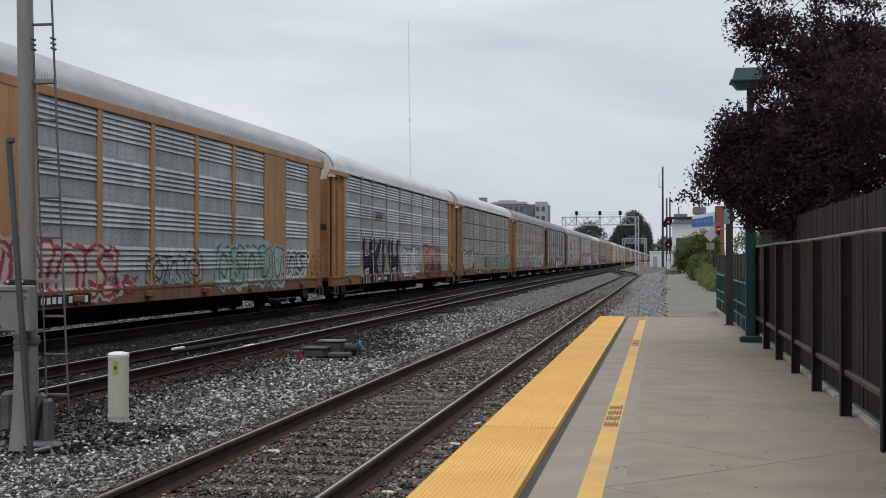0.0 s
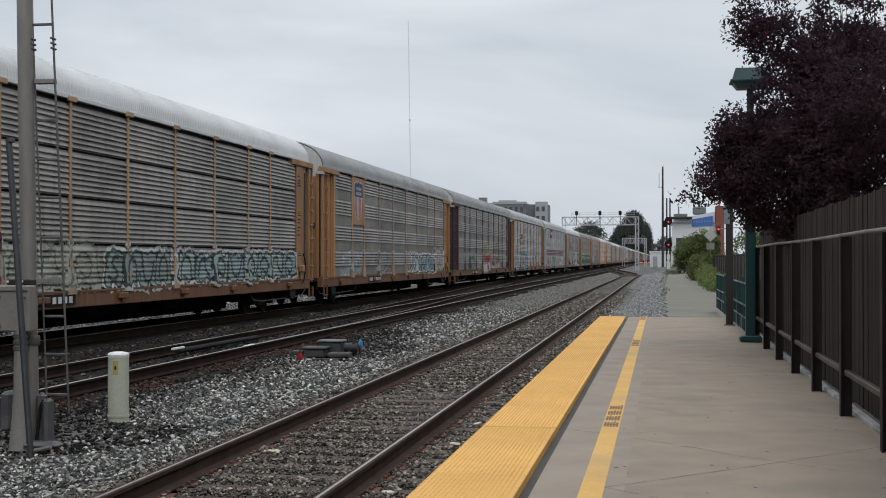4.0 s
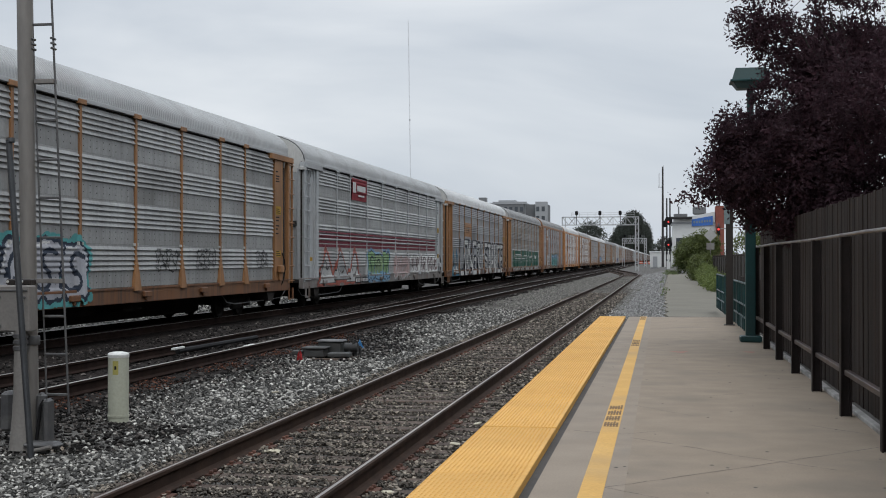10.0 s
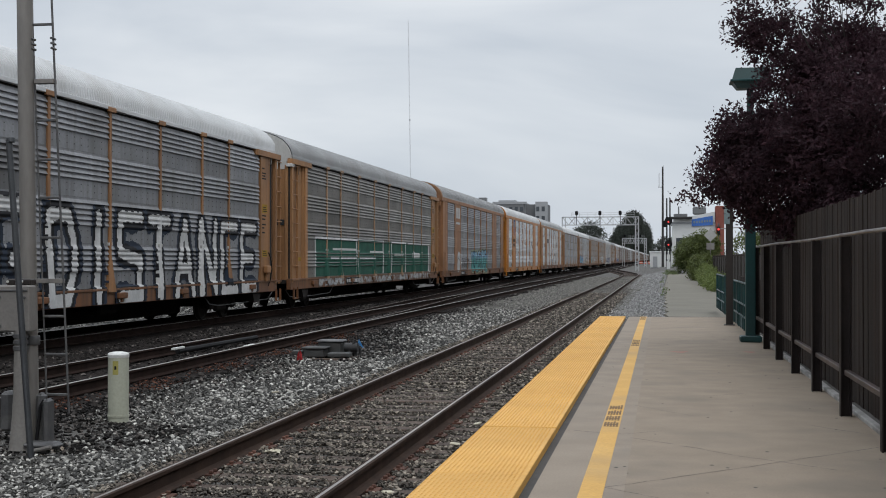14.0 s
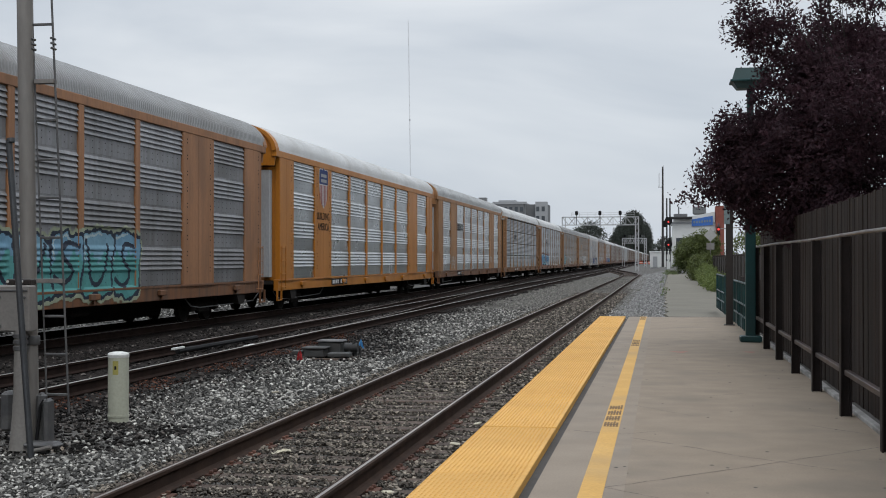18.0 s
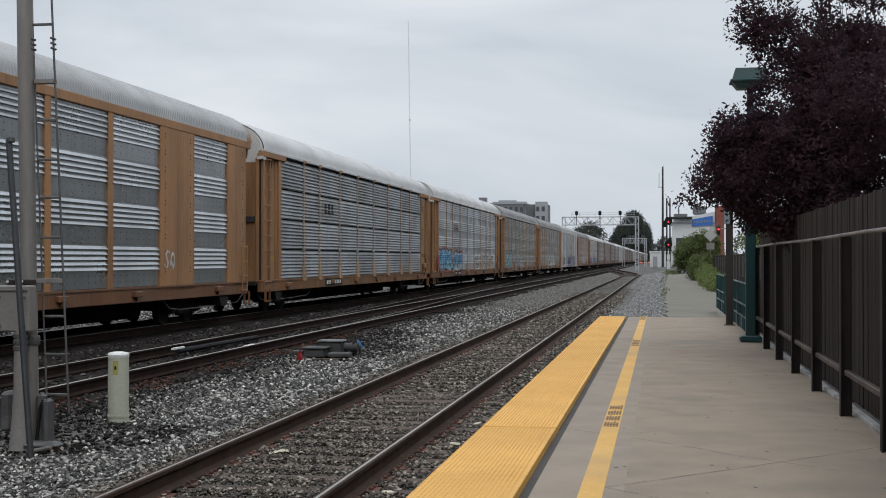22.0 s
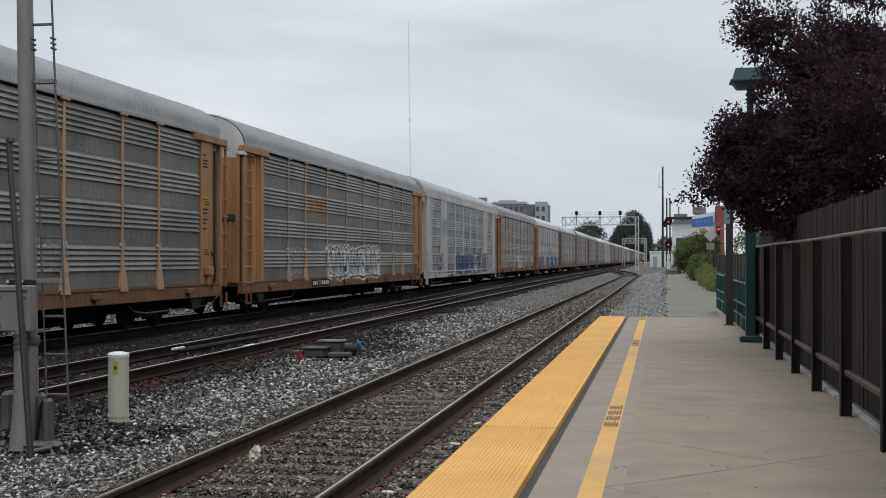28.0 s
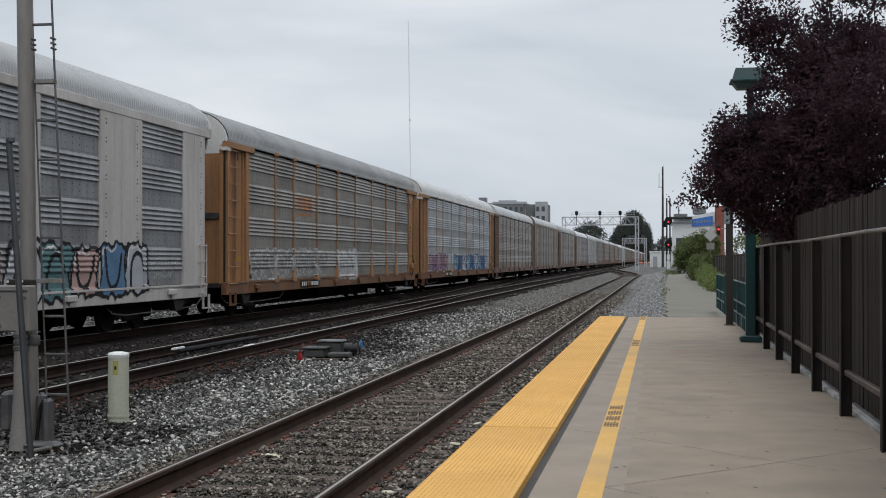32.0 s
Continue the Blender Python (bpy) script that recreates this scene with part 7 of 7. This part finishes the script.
    for i in range(26):
        a = Vector((rnd.uniform(-1.6, 0.6), rnd.uniform(-0.9, 0.2), rnd.uniform(3.4, 4.2)))
        b = a + Vector((rnd.uniform(-0.9, 0.3), rnd.uniform(-0.3, 0.3), rnd.uniform(1.0, 1.9)))
        mid = a.lerp(b, 0.5) + Vector((rnd.uniform(-0.12, 0.12), rnd.uniform(-0.1, 0.1), 0))
        twigs.tube(a, mid, 0.016, 0.011, n=5).tube(mid, b, 0.011, 0.005, n=5)
        for j in range(3):
            c = mid.lerp(b, rnd.random())
            twigs.tube(c, c + Vector((rnd.uniform(-0.35, 0.35), rnd.uniform(-0.3, 0.3), rnd.uniform(0.0, 0.4))), 0.006, 0.003, n=4)
    tagged(part("twig", twigs, BARK, tr, "thin bare twig ends"), kind="stuff")
    crowns = []
    for cl, n, lab in ((main, 112000, "dense dark purple crown"), (low, 47000, "low purple branches over the platform"), (airy, 7000, "airy top shoots"), (high, 16500, "sparse upper purple branches")):
        me, base = leaf_cloud(cl, n, 0.056, rng)
        crowns.append(part("crown", me, PLUM, tr, lab))
    return crowns


def make_shrubs():
    rng = np.random.default_rng(5)
    for x, y, z, r, n, mt, lab in ((3.55, 135, 0.1, [((0, 0, 2.0), (2.1, 2.4, 1.9)), ((0.9, -1, 2.7), (1.5, 1.5, 1.8)), ((-1.0, 0.5, 1.5), (1.2, 1.5, 1.5))], 24000, LEAF, "rounded green bush beside the footpath"),
                                   (2.6, 92, 0.1, [((0, 0, 0.8), (0.75, 1.6, 0.9)), ((0.5, 1, 1.0), (0.7, 1.5, 0.9))], 9000, LEAF, "low green shrub at the path's edge")):
        bu = thing("bush", pose(x, y, z), lab, "bush")
        part("leaves", leaf_cloud(r, n, 0.16 if y > 100 else 0.11, rng)[0], mt, bu)
        st = Build()
        for i in range(7):
            st.tube((0, 0, 0), (rng.uniform(-0.8, 0.8), rng.uniform(-0.8, 0.8), 1.6), 0.04, 0.015, n=5)
        part("stems", st, BARK, bu)
    hd = thing("hedge", pose(0, 0, 0.1), "yellow-green hedge leaning over the footpath", "hedge")
    cl = []
    for y in np.arange(60, 108, 2.2):
        x = 2.35 + 0.42 * step(50, 110, y)
        h = 0.40 + 0.18 * step(62, 90, y) - 0.1 * step(66, 70, y) * step(78, 74, y)
        cl.append(((x + 0.25 + rng.uniform(-0.1, 0.1), y, h), (0.50 + rng.uniform(0, 0.1), 1.7, h * rng.uniform(0.95, 1.1))))
    part("leaves", leaf_cloud(cl, 42000, 0.08, rng)[0], LEAF_YELLOW, hd)
    st = Build()
    for c, r in cl:
        st.tube((c[0], c[1], 0), (c[0], c[1], c[2]), 0.03, 0.015, n=5)
    part("stems", st, BARK, hd)
    ft = thing("street_tree", pose(6.2, 62, 0.1), "green street tree beyond the board fence", "tree")
    part("trunk", Build().tube((0, 0, 0), (0, 0, 2.2), 0.12, 0.08).tube((0, 0, 2.0), (0.5, 0.3, 3.0), 0.06, 0.03).tube((0, 0, 2.0), (-0.6, 0.2, 2.9), 0.06, 0.03), BARK, ft)
    part("crown", leaf_cloud([((0, 0, 2.6), (1.6, 1.4, 0.9)), ((-1.2, 0, 2.2), (1.0, 1.0, 0.7)), ((-2.2, 0, 2.3), (0.8, 0.9, 0.6))], 6000, 0.12, rng)[0], LEAF, ft)
    we = thing("weeds", pose(0, 0, 0), "patchy weeds along the gravel edge of the path", "weeds", kind="stuff")
    cl = [((0.12 + rng.uniform(-0.12, 0.10), y, 0.12), (0.14, 0.8, 0.12)) for y in (55, 62, 70, 76, 84, 92, 101, 112)]
    cl += [((0.9 + rng.uniform(-.4, 1.0), y, 0.2), (0.6, 2.0, 0.3)) for y in (128, 133, 138)]
    part("leaves", leaf_cloud(cl, 2600, 0.09, rng)[0], WEED, we)
    for x, y, clumps, n, lab in ((-28.0, 1270, [((1.5, 0, 29), (11, 10, 18)), ((-7, 0, 20), (11, 9, 15)), ((-13, 0, 13), (9, 8, 12)), ((10.5, 0, 22), (7.5, 9, 15)), ((14, 0, 12), (5.5, 7, 12))], 95000, "large dark spreading cypress behind the gantry"),
                                (-21.5, 400, [((0, 0, 9.5), (4.2, 3, 3.4)), ((-3.3, 0, 8.8), (2.4, 2.4, 2.4)), ((3.6, 0, 8.0), (2.0, 2.2, 2.0)), ((0.5, 0, 12.0), (2.2, 2, 1.6))], 4200, "open-crowned far tree behind the train"),
                                (2.0, 520, [((0, 0, 6), (3.6, 4, 4.6)), ((-3.5, 0, 4.5), (2.6, 3, 3.6))], 4500, "far trees beyond the crossing")):
        ft = thing("far_tree", pose(x, y, -0.2), lab, "tree")
        part("trunk", Build().tube((0, 0, 0), (0, 0, 7), 0.45, 0.25).tube((0, 0, 4.5), (2.5, 0, 8.5), 0.22, 0.1).tube((0, 0, 4.5), (-2.5, 0, 8.5), 0.22, 0.1), BARK, ft)
        part("crown", leaf_cloud(clumps, n, 1.15 if y > 1000 else 0.5, rng, shell=0.65)[0], LEAF_DARK, ft)


# ---- distance ----
def truss(b, x0, x1, y, z0, z1, d, bays, r):
    for yy in (y, y + d):
        for z in (z0, z1):
            b.box(x0, x1, yy - r, yy + r, z - r, z + r)
        for i in range(bays):
            a, c = x0 + (x1 - x0) * i / bays, x0 + (x1 - x0) * (i + 1) / bays
            b.tube((a, yy, z0), (c, yy, z1) if i % 2 else (a, yy, z1), r * 0.7, n=4)
            b.tube((a, yy, z1), (c, yy, z0), r * 0.7, n=4)


def make_gantry():
    def build(x0, x1, y, zt, h, label, signals):
        ga = thing("signal_gantry", pose(0, y, -0.2), label, "signal gantry")
        b = Build()
        truss(b, x0, x1, 0, zt, zt + h, 1.0, 12, 0.06)
        part("truss", b, GANTRY, ga)
        leg = Build()
        for dx in (0.0, 0.5):
            for dy in (0.0, 1.0):
                leg.box(x1 - dx - 0.06, x1 - dx + 0.06, dy - 0.06, dy + 0.06, 0, zt + h)
        for i in range(8):
            z = zt * i / 8
            leg.tube((x1, 0, z), (x1 - 0.5, 0, z + zt / 8), 0.04, n=4).tube((x1 - 0.5, 1, z), (x1, 1, z + zt / 8), 0.04, n=4)
        part("leg", leg, GANTRY, ga)
        leg2 = Build()
        for dx in (0.0, 0.5):
            leg2.box(x0 + dx - 0.06, x0 + dx + 0.06, -0.06, 0.06, 0, zt + h)
        part("leg", leg2, GANTRY, ga)
        walkrail = Build()
        for z in (0.35, 0.65):
            walkrail.box(x0 + 1.5, x1 - 0.6, -0.03, 0.03, zt + h + z - 0.02, zt + h + z + 0.02)
        for i in range(9):
            x = x0 + 1.5 + (x1 - x0 - 2.1) * i / 8
            walkrail.box(x - 0.02, x + 0.02, -0.03, 0.03, zt + h, zt + h + 0.65)
        part("hand_rail", walkrail, GANTRY, ga)
        for x in signals:
            part("signal_head", Build().box(x - 0.24, x + 0.24, -0.5, -0.15, zt + h + 0.25, zt + h + 0.95, 0.12).tube((x, -0.16, zt), (x, -0.16, zt + h + 0.4), 0.05), BLACK, ga, "black signal head")

    build(-15.4, -3.45, 205, 7.25, 1.25, "grey lattice signal gantry over the tracks", (-13.1, -9.45, -6.3))
    build(-9.6, -3.6, 330, 5.9, 1.2, "farther grey lattice signal gantry", (-9.0, -5.2))


def make_distance():
    sg = thing("track_signal", pose(1.18, 212, -0.1), "tall black signal with two red lights on round plates", "railway signal")
    for x in (-0.25, 0.25):
        part("mast", smooth(Build().lathe([(0.13, 0), (0.11, 11.6)], x, 0, 8).mesh("mast")), BLACK, sg)
    for z in (7.9, 4.2):
        hd = part("target", Build().tube((0, -0.2, z), (0, -0.3, z), 0.64, n=20), BLACK, sg, "round black signal plate")
        part("lamp", Build().tube((0.0, -0.32, z - 0.12), (0.0, -0.36, z - 0.12), 0.14, n=12), RED_GLOW, hd, "lit red lens")
    part("relay_box", Build().box(-0.3, 0.3, -0.3, 0.3, 0, 1.5, 0.05), WALL_WHITE, sg)
    part("number_panel", Build().box(-0.25, 0.25, -0.34, -0.31, 1.7, 2.5, 0.02), WHITE, sg, "pale plate")
    up = thing("utility_pole", pose(0.35, 255, -0.1), "tall dark timber utility pole with fittings", "utility pole")
    part("pole", smooth(Build().lathe([(0.26, 0), (0.15, 19.7)], n=10).mesh("pole")), WOOD_POLE, up)
    part("cross_arm", Build().box(-0.9, 0.1, -0.08, 0.08, 15.7, 15.8), WOOD_POLE, up)
    part("antenna", Build().tube((-0.7, 0, 15.7), (-0.7, 0, 18.4), 0.05, n=6), GANTRY, up)
    part("transformer", smooth(Build().lathe([(0.4, 8.0), (0.4, 9.2)], 0.3, 0.1, 12).mesh("transformer")), BLACK, up)
    part("insulator", Build().tube((0, 0, 19.6), (0.25, 0, 20.0), 0.06, n=6), GANTRY, up)
    cb = thing("signal_cabin", pose(0.5, 262, -0.2), "small white metal equipment cabin", "equipment cabin")
    part("wall", Build().box(-2.7, 2.5, 0, 4, 0.2, 3.2, 0.04), WALL_WHITE, cb)
    part("roof", Build().box(-2.85, 2.65, -0.15, 4.15, 3.2, 3.45, 0.05), WALL_WHITE, cb)
    part("door", Build().box(-2.1, -1.2, -0.05, 0.0, 0.25, 2.4, 0.02), WALL_GREY, cb)
    part("base", Build().box(-2.6, 2.4, 0.05, 3.9, 0.0, 0.2), WALL_GREY, cb)
    for x, y in ((-6.3, 420), (-5.0, 424), (-3.6, 418)):
        ba = thing("barrier", pose(x, y, -0.2), "small orange-red track-side barrier", "barrier")
        part("panel", Build().box(-0.5, 0.5, -0.04, 0.04, 0.35, 1.1, 0.02), ORANGE, ba)
        part("stripe", Build().box(-0.5, 0.5, -0.05, -0.041, 0.62, 0.8), WHITE, ba)
        for s in (-0.42, 0.42):
            part("leg", Build().box(s - 0.04, s + 0.04, -0.2, 0.2, 0, 0.36), GALV_DARK, ba)
    # white store with a blue sign and a brick tower
    st = thing("store_building", pose(2.6, 300, -0.5), "white flat-roofed store with a blue sign and brick tower", "building")
    part("wall", Build().box(0, 9.6, 0, 20, 0, 10.2), WALL_WHITE, st)
    part("roof", Build().box(-0.2, 9.6, -0.2, 20, 10.2, 10.6), WALL_GREY, st)
    part("upper_wall", Build().add([(0.2, -0.1, 10.6), (9.4, -0.1, 10.6), (9.4, -0.1, 12.9), (0.2, -0.1, 11.2), (0.2, 10, 10.6), (9.4, 10, 10.6), (9.4, 10, 12.9), (0.2, 10, 11.2)],
                                   [(0, 1, 2, 3), (7, 6, 5, 4), (3, 2, 6, 7), (0, 3, 7, 4), (1, 5, 6, 2)]), WALL_WHITE, st)
    part("sign", Build().add([(4.3, -0.3, 9.6), (9.0, -0.3, 9.9), (9.0, -0.3, 12.0), (4.3, -0.3, 11.2), (4.3, -0.15, 9.6), (9.0, -0.15, 9.9), (9.0, -0.15, 12.0), (4.3, -0.15, 11.2)],
                             [(0, 1, 2, 3), (7, 6, 5, 4), (0, 3, 7, 4), (1, 5, 6, 2), (3, 2, 6, 7), (0, 4, 5, 1)]), SIGN_BLUE, st, "blue sign with pale bars")
    for i in range(7):
        x = 4.7 + 0.58 * i
        part("sign_bar", Build().box(x, x + 0.35, -0.36, -0.31, 10.3 + 0.05 * i, 10.8 + 0.05 * i), GREY_GREEN, st)
    part("roof_unit", Build().box(4.6, 7.6, 2, 5, 12.4, 14.2, 0.3), WALL_DARK, st)
    part("canopy", Build().box(-0.6, 4.4, -1.6, 3, 11.3, 11.8, 0.08), DARK, st, "dark flat canopy")
    part("roof_unit", Build().box(0.3, 3.4, 3, 5, 11.2, 12.6, 0.1), WALL_DARK, st)
    part("vent_pipe", Build().tube((1.4, 1, 11), (1.4, 1, 14.2), 0.15, n=8), WALL_DARK, st)
    part("brick_tower", Build().box(9.6, 11.5, -1, 4, 0, 14.2, 0.05), BRICK_RED, st, "red brick corner tower")
    for i in range(3):
        part("window", Build().box(0.8 + 2.6 * i, 2.6 + 2.6 * i, -0.06, 0.0, 4.5, 7.0), GLASS, st)
    tl = thing("traffic_light", pose(7.2, 168, 0), "traffic light on an arm showing red", "traffic light")
    part("pole", Build().tube((0, 0, 0), (0, 0, 6.2), 0.1), GALV_DARK, tl)
    part("arm", Build().tube((0, 0, 5.5), (3.0, 0, 5.7), 0.06), GALV, tl)
    hd = part("head", Build().box(-0.22, 0.22, -0.2, 0.2, 4.6, 5.8, 0.05), BLACK, tl)
    part("lamp", Build().tube((0, -0.21, 5.45), (0, -0.26, 5.45), 0.15, n=12), RED_GLOW, hd, "lit red lens")
    ds = thing("diamond_sign", pose(4.35, 118, 0), "pale diamond-shaped road sign seen from behind", "road sign")
    part("post", Build().box(-0.04, 0.04, -0.03, 0.03, 0, 4.4), GALV, ds)
    part("plate", Build().add([(-0.58, -0.05, 3.8), (0, -0.05, 3.22), (0.58, -0.05, 3.8), (0, -0.05, 4.38), (-0.58, -0.03, 3.8), (0, -0.03, 3.22), (0.58, -0.03, 3.8), (0, -0.03, 4.38)],
                              [(0, 1, 2, 3), (7, 6, 5, 4), (0, 4, 5, 1), (1, 5, 6, 2), (2, 6, 7, 3), (3, 7, 4, 0)]), BOX_PALE, ds)
    part("lower_plate", Build().box(-0.35, 0.35, -0.05, -0.03, 2.5, 3.1, 0.01), GALV, ds)
    # apartment block beyond the train
    ap = thing("apartment_building", pose(-64, 455, 0), "grey multi-storey apartment block with stepped roofline", "building")
    part("wall", Build().box(0, 17, 0, 14, 0, 21.6), WALL_GREY, ap)
    part("wall", Build().box(17, 24.5, 1, 14, 0, 21.0), WALL_DARK, ap)
    part("wall", Build().box(20.6, 24.7, -2, 0.9, 0, 21.8), WALL_GREY, ap)
    part("wall", Build().box(4.8, 16.6, -1, -0.01, 0, 21.0), WALL_DARK, ap)
    part("roof_house", Build().box(0.0, 2.6, 2, 6, 21.6, 23.6), WALL_DARK, ap)
    part("roof_house", Build().box(7, 13, 3, 8, 21.6, 22.6), WALL_GREY, ap)
    part("parapet", Build().box(5.4, 17.4, -1.2, 0.2, 21.0, 21.9), WALL_GREY, ap)
    for r in range(5):
        for c in range(8):
            z = 5.2 + 3.3 * r
            if c < 6:
                part("window", Build().box(5.6 + 1.9 * c, 6.7 + 1.9 * c, -1.08, -1.0, z, z + 1.7), GLASS, ap)
            else:
                part("window", Build().box(20.9 + 1.9 * (c - 6), 22.0 + 1.9 * (c - 6), -2.08, -2.0, z, z + 1.7), GLASS, ap)
    am = thing("radio_mast", pose(-114.0, 590, 0), "very tall thin guyed radio mast", "radio mast")
    b = Build()
    for i in range(3):
        w = 2 * math.pi * i / 3
        b.tube((0.2 * math.cos(w), 0.2 * math.sin(w), 0), (0.2 * math.cos(w) - 1.6, 0.2 * math.sin(w), 113), 0.03, n=4)
    for i in range(56):
        z = 2 * i
        s = -1.6 * z / 113
        b.tube((0.2 + s, 0, z), (-0.1 + s, 0.17, z + 2), 0.02, n=3).tube((-0.1 + s, 0.17, z), (-0.1 + s, -0.17, z + 2), 0.02, n=3)
    part("lattice", b, GANTRY, am)
    part("light", Build().tube((-0.9, 0, 66), (-0.9, 0, 66.6), 0.4, n=6), GANTRY, am)
    rng = np.random.default_rng(8)
    cl = [((x, 1420 + rng.uniform(-40, 40), 4.0), (24, 12, rng.uniform(4, 10))) for x in np.arange(-640, 400, 20)]
    tw = thing("far_woods", pose(0, 0, 0), "low far line of trees on the horizon", "woods", kind="stuff")
    part("leaves", leaf_cloud(cl, 9000, 2.4, rng)[0], LEAF_DARK, tw)


make_signal_mast()
make_marker()
BLUE_THING = make_switch()
SCRAP = make_litter()
make_lamp()
CROWNS = make_plum()
make_shrubs()
make_gantry()
make_distance()
make_stones()


# ---- what moves ----
def motions():
    for i, car in enumerate(TRAIN):
        # couplings are slack in places: some wagons trail a little
        y0 = FIRST_GAP + PITCH_LEN * i + {5: -0.12, 6: -0.08, 9: 0.1, 10: 0.12, 11: 0.15, 14: 0.25, 15: 0.46}.get(i, 0.58 if i > 15 else 0.0)
        ys = [(t, y0 - SPEED * t) for t in (0.0, 8.0, 16.0, 24.0, 32.0)]
        walk(car, [(t, pose(TRAIN_X + SLANT * y, y, 0.0, 0, 0, -0.0745)) for t, y in ys])
    for k, crown in enumerate(CROWNS):
        rows = []
        for j in range(22):
            t = 32.0 * j / 21
            s = 0.35 + 0.15 * k
            rows.append((t, pose(0, 0, 0, s * 0.5 * math.sin(1.9 * t + k), s * math.sin(1.3 * t + 2 * k), s * math.sin(0.9 * t + k))))
        walk(crown, rows)
    z = -0.165
    walk(SCRAP, [(0.0, pose(-3.57, 11.62, z)), (14.5, pose(-3.56, 11.62, z)), (16.5, pose(-3.49, 11.62, z, 0, -6, 25)), (19.0, pose(-3.47, 11.62, z, 0, -8, 30)), (22.0, pose(-3.49, 11.6, z, 0, -6, 28)),
                 (24.6, pose(-3.50, 11.58, z, 4, 4, 10)), (25.0, pose(-3.63, 11.66, z + 0.06, 70, 20, -45)), (25.5, pose(-3.64, 11.62, z + 0.08, 65, 60, -60)), (27.5, pose(-3.59, 11.40, z + 0.06, 70, 10, 5)),
                 (28.0, pose(-3.61, 11.34, z + 0.05, 68, 30, -50)), (28.5, pose(-3.60, 11.32, z + 0.04, 50, 25, -35)), (29.0, pose(-3.63, 11.30, z, 8, 6, 5)), (30.0, pose(-3.62, 11.29, z, 5, 0, 10)), (31.0, pose(-3.52, 11.36, z, 0, 6, 14)), (32.0, pose(-3.51, 11.38, z, 0, 8, 18))])
    rows = []
    for j in range(33):
        rows.append((float(j), pose(-6.2, 26.4, -0.24, 0, 10 * math.sin(j * 2.2), 25 * math.sin(j * 1.7))))
    walk(BLUE_THING, rows)


motions()
